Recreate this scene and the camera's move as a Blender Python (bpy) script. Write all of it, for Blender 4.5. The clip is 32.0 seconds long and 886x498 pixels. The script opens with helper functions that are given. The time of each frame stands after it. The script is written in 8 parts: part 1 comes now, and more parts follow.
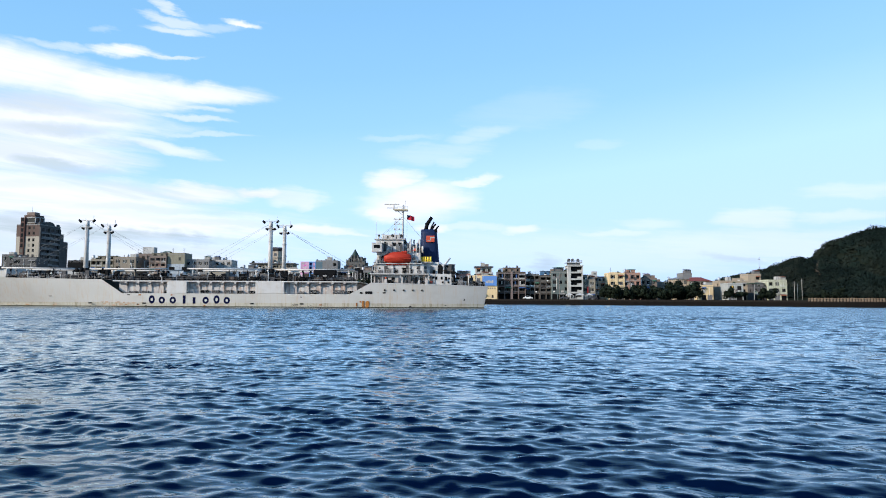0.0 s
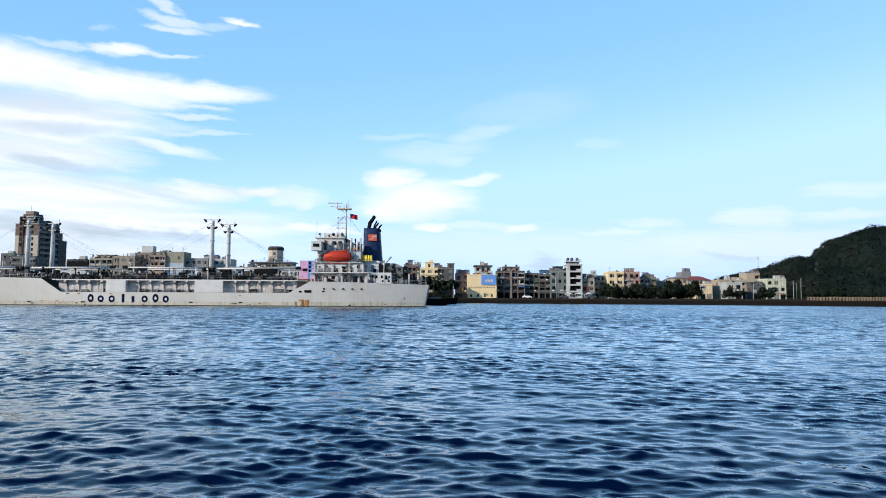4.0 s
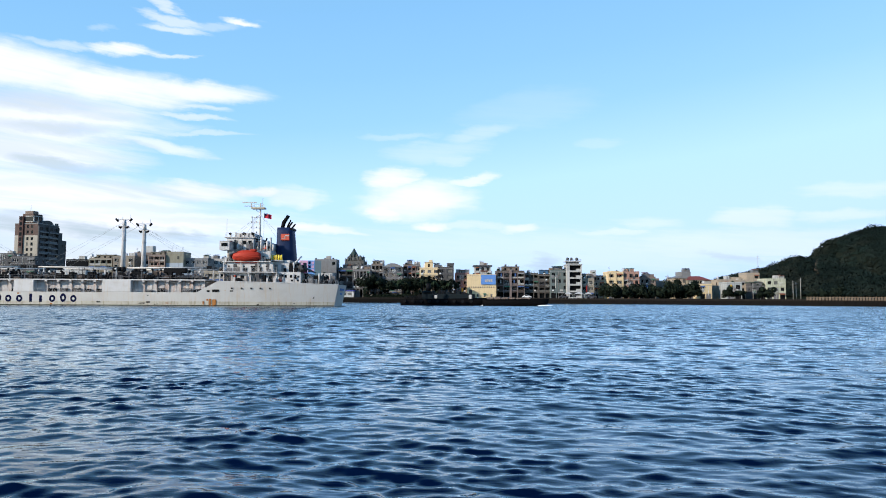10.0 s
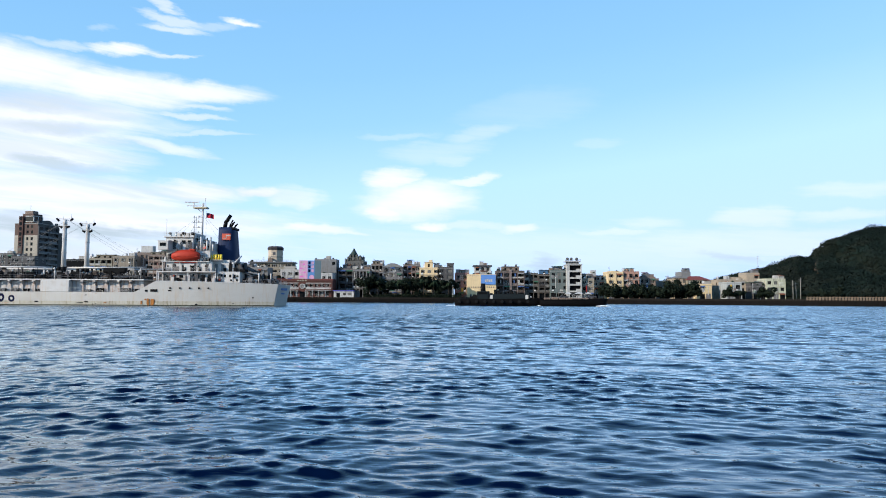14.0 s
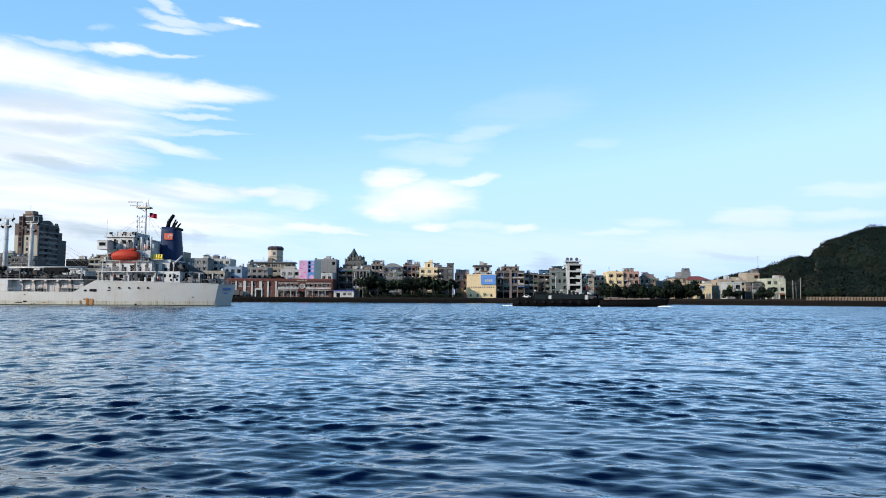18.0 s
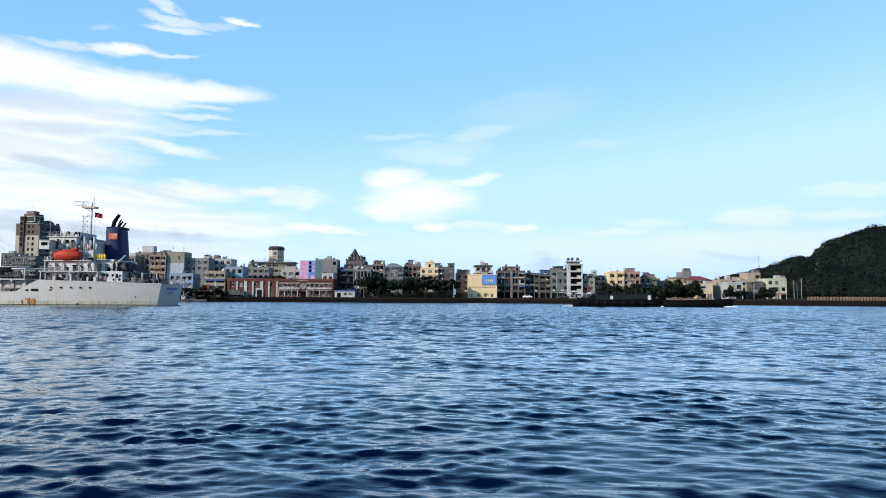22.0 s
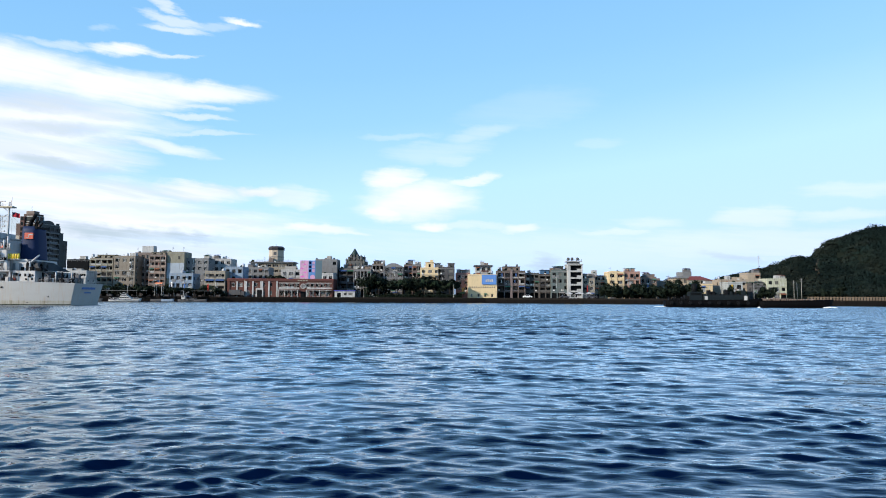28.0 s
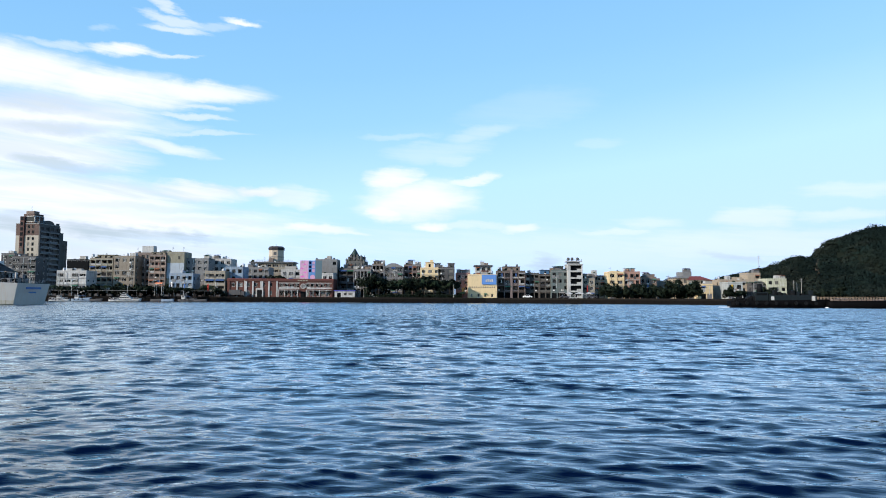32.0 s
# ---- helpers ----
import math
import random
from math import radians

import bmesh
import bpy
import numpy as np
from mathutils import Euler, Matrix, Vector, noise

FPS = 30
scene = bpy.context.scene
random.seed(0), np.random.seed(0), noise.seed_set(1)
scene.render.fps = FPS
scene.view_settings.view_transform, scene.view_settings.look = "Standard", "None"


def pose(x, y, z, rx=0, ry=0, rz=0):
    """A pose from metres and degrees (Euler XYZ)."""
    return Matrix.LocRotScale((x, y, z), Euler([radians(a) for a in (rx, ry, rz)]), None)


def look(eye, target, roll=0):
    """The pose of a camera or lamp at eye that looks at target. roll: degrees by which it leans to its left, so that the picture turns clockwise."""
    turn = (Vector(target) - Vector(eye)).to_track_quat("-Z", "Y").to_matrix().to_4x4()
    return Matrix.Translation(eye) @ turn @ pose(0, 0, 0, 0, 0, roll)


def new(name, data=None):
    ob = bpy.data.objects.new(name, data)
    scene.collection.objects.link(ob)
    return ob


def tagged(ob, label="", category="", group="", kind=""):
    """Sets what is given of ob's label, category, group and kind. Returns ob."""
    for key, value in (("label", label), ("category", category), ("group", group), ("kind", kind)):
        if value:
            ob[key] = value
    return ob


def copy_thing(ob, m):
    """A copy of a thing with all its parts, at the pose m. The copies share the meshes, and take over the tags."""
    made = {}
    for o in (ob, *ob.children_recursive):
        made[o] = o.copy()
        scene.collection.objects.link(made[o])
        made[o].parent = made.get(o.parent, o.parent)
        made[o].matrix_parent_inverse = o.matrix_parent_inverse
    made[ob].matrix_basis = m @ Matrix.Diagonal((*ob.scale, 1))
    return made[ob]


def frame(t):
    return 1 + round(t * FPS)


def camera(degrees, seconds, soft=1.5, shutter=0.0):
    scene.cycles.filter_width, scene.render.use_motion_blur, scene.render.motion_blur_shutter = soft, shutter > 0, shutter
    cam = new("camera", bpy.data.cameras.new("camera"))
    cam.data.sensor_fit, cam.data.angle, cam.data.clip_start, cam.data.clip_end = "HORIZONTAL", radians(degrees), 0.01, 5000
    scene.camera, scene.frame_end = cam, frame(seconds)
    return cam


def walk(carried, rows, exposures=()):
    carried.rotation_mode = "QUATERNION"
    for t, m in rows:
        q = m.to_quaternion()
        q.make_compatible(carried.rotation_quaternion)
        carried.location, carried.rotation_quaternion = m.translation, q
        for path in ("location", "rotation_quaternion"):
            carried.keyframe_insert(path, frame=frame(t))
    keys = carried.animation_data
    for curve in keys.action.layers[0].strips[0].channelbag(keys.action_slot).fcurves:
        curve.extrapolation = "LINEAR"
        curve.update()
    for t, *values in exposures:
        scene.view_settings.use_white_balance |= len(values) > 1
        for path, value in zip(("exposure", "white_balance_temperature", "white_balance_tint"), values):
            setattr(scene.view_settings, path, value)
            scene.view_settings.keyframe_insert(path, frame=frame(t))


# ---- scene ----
# ---- camera ----
LENS = 66.0
TILT = 94.13
cam = camera(LENS, 32.0, soft=1.0)
walk(cam, [
    (0.0, pose(0, 0, 1.75, TILT + 0.095, -0.28, 0.05)),
    (2.5, pose(0, 0, 1.75, TILT + 0.08, -0.28, 0.05)),
    (3.5, pose(0, 0, 1.75, TILT + 0.02, -0.28, 0.0)),
    (6.0, pose(0, 0, 1.75, TILT, -0.28, -0.03)),
    (13.0, pose(0, 0, 1.75, TILT, -0.28, -0.05)),
    (19.5, pose(0, 0, 1.75, TILT, -0.28, -0.05)),
    (22.0, pose(0, 0, 1.75, TILT, -0.28, 0.02)),
    (32.0, pose(0, 0, 1.75, TILT, -0.28, 0.02)),
])
scene.view_settings.exposure = 1.0

# ---- world, sun ----
SUN_ELEVATION, SUN_TURN = 22.0, 236.0  # degrees; turn is clockwise from +y


class Nodes:
    """Short hand for node trees."""

    def __init__(self, tree):
        self.tree = tree
        tree.nodes.clear()

    def add(self, kind, **inputs):
        n = self.tree.nodes.new(kind)
        for k, v in inputs.items():
            key = int(k[1:]) if k[0] == "i" and k[1:].isdigit() else k.replace("_", " ")
            self.put(n.inputs[key], v)
        return n

    def put(self, socket, v):
        if isinstance(v, bpy.types.NodeSocket):
            self.tree.links.new(v, socket)
        else:
            socket.default_value = v

    def math(self, op, a, b=0.0, clamp=False):
        n = self.tree.nodes.new("ShaderNodeMath")
        n.operation, n.use_clamp = op, clamp
        self.put(n.inputs[0], a)
        self.put(n.inputs[1], b)
        return n.outputs[0]

    def mix(self, f, a, b, blend="MIX"):
        n = self.tree.nodes.new("ShaderNodeMix")
        n.data_type, n.blend_type = "RGBA", blend
        self.put(n.inputs[0], f)
        self.put(n.inputs[6], a)
        self.put(n.inputs[7], b)
        return n.outputs[2]

    def step(self, v, a, b, c=0.0, d=1.0):
        n = self.tree.nodes.new("ShaderNodeMapRange")
        n.interpolation_type = "SMOOTHSTEP"
        for k, x in enumerate((v, a, b, c, d)):
            self.put(n.inputs[k], x)
        return n.outputs[0]

    def noise(self, vector, scale, detail=4.0, rough=0.55, distort=0.0):
        n = self.add("ShaderNodeTexNoise", Vector=vector, Scale=scale, Detail=detail, Roughness=rough, Distortion=distort)
        return n.outputs[0]

    def scaled(self, vector, x, y, z):
        n = self.add("ShaderNodeVectorMath", i0=vector, i1=(x, y, z))
        n.operation = "MULTIPLY"
        return n.outputs[0]


def make_world():
    world = bpy.data.worlds.new("sky")
    scene.world = world
    world.use_nodes = True
    n = Nodes(world.node_tree)
    sky = n.add("ShaderNodeTexSky")
    sky.sky_type, sky.sun_disc = "NISHITA", False
    sky.sun_elevation, sky.sun_rotation = radians(SUN_ELEVATION), radians(SUN_TURN)
    sky.air_density, sky.dust_density, sky.ozone_density = 1.0, 0.15, 1.2
    way = n.add("ShaderNodeTexCoord").outputs["Generated"]
    sep = n.add("ShaderNodeSeparateXYZ", Vector=way)
    az = n.math("ARCTAN2", sep.outputs[0], sep.outputs[1])
    el = n.math("ARCSINE", sep.outputs[2])
    flat = n.add("ShaderNodeCombineXYZ", X=az, Y=el, Z=0.0).outputs[0]
    # wind-drawn streaks, slightly falling to the right
    fall = n.math("ADD", el, n.math("MULTIPLY", az, 0.08))
    drawn = n.add("ShaderNodeCombineXYZ", X=n.math("MULTIPLY", az, 5.0), Y=n.math("MULTIPLY", fall, 46.0), Z=0.0).outputs[0]
    streak = n.noise(drawn, 1.0, 5.0, 0.5, 0.5)
    fibre = n.noise(n.scaled(drawn, 2.6, 4.5, 1), 1.0, 4.0, 0.6, 0.4)
    puff = n.noise(n.scaled(flat, 16, 26, 1), 1.0, 5.0, 0.55, 0.3)
    ragged = n.math("ADD", n.math("MULTIPLY", streak, 0.4), n.math("ADD", n.math("MULTIPLY", puff, 0.2), n.math("MULTIPLY", fibre, 0.4)))
    warp_a = n.math("MULTIPLY", n.math("SUBTRACT", n.noise(n.scaled(flat, 9, 30, 1), 1.0, 5.0, 0.55), 0.5), 0.11)
    warp_e = n.math("MULTIPLY", n.math("SUBTRACT", n.noise(n.scaled(flat, 10, 20, 1), 1.7, 5.0, 0.6), 0.5), 0.022)
    waz, wel = n.math("ADD", az, warp_a), n.math("ADD", el, warp_e)

    def patch(a, e, w, h, slope, rough, inner, outer, strength):
        da = n.math("SUBTRACT", waz, a)
        de = n.math("SUBTRACT", n.math("SUBTRACT", wel, e), n.math("MULTIPLY", da, slope))
        q = n.math("ADD", n.math("POWER", n.math("ABSOLUTE", n.math("DIVIDE", da, w)), 2.0),
                   n.math("POWER", n.math("ABSOLUTE", n.math("DIVIDE", de, h)), 2.0))
        q = n.math("ADD", q, n.math("MULTIPLY", n.math("SUBTRACT", ragged, 0.5), -4.8 * rough))
        return n.step(q, outer, inner, 0.0, strength)
    total = None
    for a, e, w, h, slope, strength, rough in CLOUDS:
        m = patch(a, e, w, h, slope, rough, -0.1, 2.2, strength)
        total = m if total is None else n.math("MAXIMUM", total, m)
    total = n.math("MULTIPLY", total, n.step(ragged, 0.25, 0.5, 0.85, 1.0))
    # thin high haze behind the camera
    thin = n.step(n.noise(n.scaled(way, 2.2, 2.2, 7.0), 1.0, 6.0, 0.6, 0.4), 0.5, 0.78, 0.0, 0.12)
    behind = n.step(sep.outputs[1], 0.75, 0.2)
    total = n.math("MAXIMUM", total, n.math("MULTIPLY", thin, behind))
    low = n.step(el, 0.46, 0.03, 0.0, HAZE[3])
    base = n.mix(1.0, sky.outputs[0], SKY_TINT, "MULTIPLY")
    base = n.mix(low, base, (HAZE[0], HAZE[1], HAZE[2], 1))
    # humid air over the land ahead, paling towards the horizon
    ramp = n.add("ShaderNodeValToRGB", Fac=n.math("SUBTRACT", el, n.math("MULTIPLY", az, 0.10)))
    for k, (at, rgb) in enumerate(AIR):
        el_stop = ramp.color_ramp.elements[k] if k < 2 else ramp.color_ramp.elements.new(at)
        el_stop.position, el_stop.color = at, (*[c / 5 for c in rgb], 1)
    air = n.mix(1.0, ramp.outputs[0], (5, 5, 5, 1), "MULTIPLY")
    ahead = n.math("MULTIPLY", n.step(sep.outputs[1], 0.3, 0.7), n.step(el, 0.75, 0.45))
    base = n.mix(ahead, base, air)
    shade = n.step(n.noise(n.scaled(drawn, 0.45, 0.4, 1), 1.3, 5.0, 0.6, 0.5), 0.44, 0.64, 0.0, 0.7)
    shade = n.math("MULTIPLY", n.math("MULTIPLY", shade, n.step(el, 0.30, 0.1)), n.step(az, -0.16, -0.32, 0.25, 1.0))
    for a, e, w, h, slope, strength in SHADES:
        shade = n.math("MAXIMUM", shade, patch(a, e, w, h, slope, 0.5, 0.0, 2.2, strength))
    col = n.mix(total, base, n.mix(shade, CLOUD_LIGHT, CLOUD_SHADE))
    # small grey-blue cloud banks low over the horizon
    bank = None
    for a, e, w, h, slope, strength in BANKS:
        da = n.math("SUBTRACT", n.math("ADD", az, n.math("MULTIPLY", warp_a, 1.6)), a)
        de = n.math("SUBTRACT", n.math("SUBTRACT", n.math("ADD", el, n.math("MULTIPLY", warp_e, 1.2)), e), n.math("MULTIPLY", da, slope))
        q = n.math("ADD", n.math("POWER", n.math("ABSOLUTE", n.math("DIVIDE", da, w)), 2.0),
                   n.math("POWER", n.math("ABSOLUTE", n.math("DIVIDE", de, h)), 2.0))
        q = n.math("ADD", q, n.math("MULTIPLY", n.math("SUBTRACT", ragged, 0.5), -5.0))
        m = n.step(q, 1.5, -0.4, 0.0, strength)
        bank = m if bank is None else n.math("MAXIMUM", bank, m)
    col = n.mix(bank, col, BANK_LIGHT)
    bg = n.add("ShaderNodeBackground", Color=col, Strength=SKY_STRENGTH)
    out = n.add("ShaderNodeOutputWorld")
    world.node_tree.links.new(bg.outputs[0], out.inputs[0])


SKY_STRENGTH = 0.15
SKY_TINT = (0.45, 0.79, 0.96, 1)
HAZE = (2.08, 2.66, 3.12, 0.95)
# height (radians) and colour of the air above the horizon
AIR = [(0.0, (2.02, 2.84, 4.2)), (0.50, (0.85, 1.86, 3.04)), (0.07, (2.05, 3.0, 4.5)), (0.16, (1.88, 2.99, 4.6)), (0.26, (1.25, 2.42, 4.3)), (0.33, (1.05, 2.18, 3.8)), (0.42, (0.90, 1.97, 3.3))]
CLOUD_LIGHT = (3.45, 3.6, 4.1, 1)
CLOUD_SHADE = (2.2, 2.56, 2.8, 1)
BANK_LIGHT = (1.7, 2.15, 2.55, 1)
# bearing, height, half width, half height (radians), slope, strength, raggedness
CLOUDS = [
    (-0.620, 0.283, 0.171, 0.025, -0.03, 1.00, 0.40),
    (-0.365, 0.279, 0.085, 0.012, 0.04, 0.95, 0.50),
    (-0.457, 0.273, 0.094, 0.021, -0.02, 1.00, 0.35),
    (-0.379, 0.260, 0.057, 0.004, -0.03, 0.60, 0.90),
    (-0.364, 0.246, 0.054, 0.003, -0.02, 0.55, 0.90),
    (-0.379, 0.223, 0.084, 0.003, 0.06, 0.40, 0.90),
    (-0.396, 0.205, 0.051, 0.008, -0.15, 0.70, 0.80),
    (-0.435, 0.229, 0.070, 0.009, 0.03, 0.45, 0.90),
    (-0.547, 0.221, 0.135, 0.036, 0.07, 0.95, 0.45),
    (-0.564, 0.182, 0.116, 0.027, -0.03, 0.93, 0.45),
    (-0.537, 0.128, 0.182, 0.030, -0.03, 1.00, 0.35),
    (-0.362, 0.143, 0.064, 0.012, -0.02, 0.95, 0.50),
    (-0.485, 0.092, 0.250, 0.023, 0.04, 0.95, 0.50),
    (-0.510, 0.050, 0.260, 0.029, 0.02, 0.90, 0.50),
    (-0.580, 0.070, 0.300, 0.055, 0.00, 0.80, 0.10),
    (-0.268, 0.149, 0.039, 0.006, 0.04, 0.95, 0.40),
    (-0.217, 0.143, 0.038, 0.013, -0.07, 0.60, 0.60),
    (-0.197, 0.136, 0.016, 0.012, 0.22, 0.60, 0.50),
    (-0.184, 0.100, 0.056, 0.006, -0.07, 0.90, 0.50),
    (-0.152, 0.096, 0.045, 0.004, -0.07, 0.70, 0.50),
    (-0.078, 0.173, 0.034, 0.014, 0.06, 1.00, 0.40),
    (-0.041, 0.142, 0.071, 0.026, 0.04, 1.00, 0.22),
    (-0.082, 0.125, 0.029, 0.011, -0.02, 1.00, 0.30),
    (0.043, 0.173, 0.040, 0.006, 0.14, 0.75, 0.60),
    (-0.020, 0.104, 0.029, 0.007, 0.03, 0.90, 0.40),
    (0.034, 0.107, 0.065, 0.005, -0.01, 0.40, 0.60),
    (0.115, 0.101, 0.036, 0.006, -0.02, 0.75, 0.50),
    (-0.070, 0.234, 0.050, 0.004, 0.03, 0.22, 0.60),
    (-0.011, 0.213, 0.066, 0.012, 0.09, 0.26, 0.80),
    (0.056, 0.241, 0.042, 0.010, 0.17, 0.30, 0.80),
    (0.010, 0.201, 0.028, 0.007, -0.01, 0.30, 0.70),
    (0.132, 0.274, 0.084, 0.022, 0.10, 0.12, 0.80),
    (-0.396, 0.384, 0.027, 0.004, -0.22, 0.60, 1.20),
    (-0.389, 0.369, 0.031, 0.005, -0.15, 0.55, 1.20),
    (-0.385, 0.356, 0.034, 0.004, 0.01, 0.60, 1.20),
    (-0.345, 0.366, 0.069, 0.005, 0.12, 0.30, 1.00),
    (-0.283, 0.376, 0.023, 0.004, -0.16, 1.00, 0.50),
    (-0.483, 0.345, 0.015, 0.004, 0.16, 0.25, 0.80),
    (-0.452, 0.322, 0.042, 0.007, 0.04, 1.00, 0.60),
    (-0.406, 0.322, 0.041, 0.002, 0.08, 0.60, 0.60),
    (-0.528, 0.316, 0.041, 0.004, 0.02, 0.45, 0.60),
    (0.229, 0.222, 0.028, 0.007, -0.05, 0.16, 0.80),
    (0.431, 0.109, 0.042, 0.013, -0.03, 0.48, 0.90),
    (0.526, 0.109, 0.049, 0.006, -0.03, 0.36, 0.90),
    (0.546, 0.139, 0.053, 0.009, -0.04, 0.36, 0.90),
    (0.288, 0.106, 0.046, 0.008, -0.06, 0.35, 0.80),
    (0.246, 0.095, 0.047, 0.004, -0.03, 0.45, 0.70),
    (0.177, 0.071, 0.414, 0.026, -0.02, 0.30, 0.80),
    (0.426, 0.072, 0.209, 0.020, -0.02, 0.42, 0.80),
]
# grey undersides: bearing, height, half width, half height, slope, strength
SHADES = [
    (-0.554, 0.243, 0.084, 0.011, 0.00, 0.75),
    (-0.515, 0.214, 0.062, 0.008, 0.06, 0.80),
    (-0.470, 0.236, 0.049, 0.005, 0.00, 0.50),
    (-0.514, 0.168, 0.067, 0.008, -0.07, 1.00),
    (-0.449, 0.203, 0.038, 0.005, -0.02, 0.50),
    (-0.412, 0.120, 0.103, 0.005, -0.01, 0.35),
    (-0.562, 0.141, 0.066, 0.006, 0.08, 0.30),
    (-0.572, 0.084, 0.030, 0.008, -0.01, 0.80),
    (-0.397, 0.081, 0.111, 0.007, -0.03, 0.75),
    (-0.523, 0.066, 0.092, 0.009, -0.00, 0.60),
    (-0.360, 0.062, 0.100, 0.009, 0.02, 0.50),
    (-0.324, 0.105, 0.083, 0.005, 0.01, 0.35),
    (-0.271, 0.126, 0.043, 0.006, -0.02, 0.35),
]
BANKS = [
    (-0.57, 0.095, 0.06, 0.014, 0.0, 0.7),
    (-0.47, 0.087, 0.07, 0.011, -0.08, 0.75),
    (-0.37, 0.083, 0.05, 0.010, -0.14, 0.7),
    (0.135, 0.050, 0.034, 0.016, 0.0, 0.7),
    (0.405, 0.055, 0.045, 0.008, -0.20, 0.5),
]
make_world()

sun = new("sun", bpy.data.lights.new("sun", "SUN"))
sun.data.energy, sun.data.angle, sun.data.color = 2.9, radians(0.6), (1.0, 0.88, 0.74)
a, e = radians(SUN_TURN), radians(SUN_ELEVATION)
sun.matrix_world = look((0, 0, 200), Vector((0, 0, 200)) - Vector((math.sin(a) * math.cos(e), math.cos(a) * math.cos(e), math.sin(e))))


# ---- materials ----
def surface(name, rgb, rough=0.8, metal=0.0, spot=0.25, scale=0.6, fine=9.0, bump=0.15, streaks=0.0, stain=(0.12, 0.10, 0.08), each=0.0, stretch=(1, 1, 1)):
    """A painted or mineral surface: broad stains, fine grain, rain streaks."""
    m = bpy.data.materials.new(name)
    m.use_nodes = True
    n = Nodes(m.node_tree)
    at = n.scaled(n.add("ShaderNodeTexCoord").outputs["Object"], *stretch)
    stain = tuple(c * min(1.0, max(rgb) / 0.12) for c in stain)
    broad = n.noise(at, scale, 5.0, 0.6, 0.3)
    grain = n.noise(at, fine, 3.0, 0.6)
    col = n.mix(n.step(broad, 0.42, 0.75, 0.0, spot), (*rgb, 1), (*[c * 0.45 + s * 0.3 for c, s in zip(rgb, stain)], 1))
    col = n.mix(n.math("MULTIPLY", grain, 0.22), col, (*[c * 0.6 for c in rgb], 1))
    if streaks:
        s = n.noise(n.scaled(at, 2.2, 2.2, 0.16), 1.0, 5.0, 0.65)
        col = n.mix(n.step(s, 0.50, 0.66, 0.0, streaks), col, (*stain, 1))
    if each:
        r = n.add("ShaderNodeObjectInfo").outputs["Random"]
        col = n.mix(n.math("MULTIPLY", r, each), col, (*[c * 0.45 for c in rgb], 1))
    height = n.math("ADD", n.math("MULTIPLY", broad, 0.3), n.math("MULTIPLY", grain, 0.7))
    nrm = n.add("ShaderNodeBump", Strength=bump, Distance=0.05, Height=height).outputs[0]
    b = n.add("ShaderNodeBsdfPrincipled", Base_Color=col, Metallic=metal, Normal=nrm, Specular_IOR_Level=0.04 if max(rgb) < 0.06 and rough > 0.5 else 0.5 if rough < 0.6 else 0.2,
              Roughness=n.math("ADD", rough - 0.08, n.math("MULTIPLY", grain, 0.16), clamp=True))
    out = n.add("ShaderNodeOutputMaterial")
    m.node_tree.links.new(b.outputs[0], out.inputs[0])
    return m


def glass_dark(name, rgb=(0.02, 0.025, 0.03)):
    m = bpy.data.materials.new(name)
    m.use_nodes = True
    n = Nodes(m.node_tree)
    r = n.add("ShaderNodeObjectInfo").outputs["Random"]
    col = n.mix(n.math("POWER", r, 6.0), (*rgb, 1), (0.16, 0.155, 0.14, 1))
    b = n.add("ShaderNodeBsdfPrincipled", Base_Color=col, Roughness=0.12, IOR=1.33, Specular_IOR_Level=0.25)
    out = n.add("ShaderNodeOutputMaterial")
    m.node_tree.links.new(b.outputs[0], out.inputs[0])
    return m


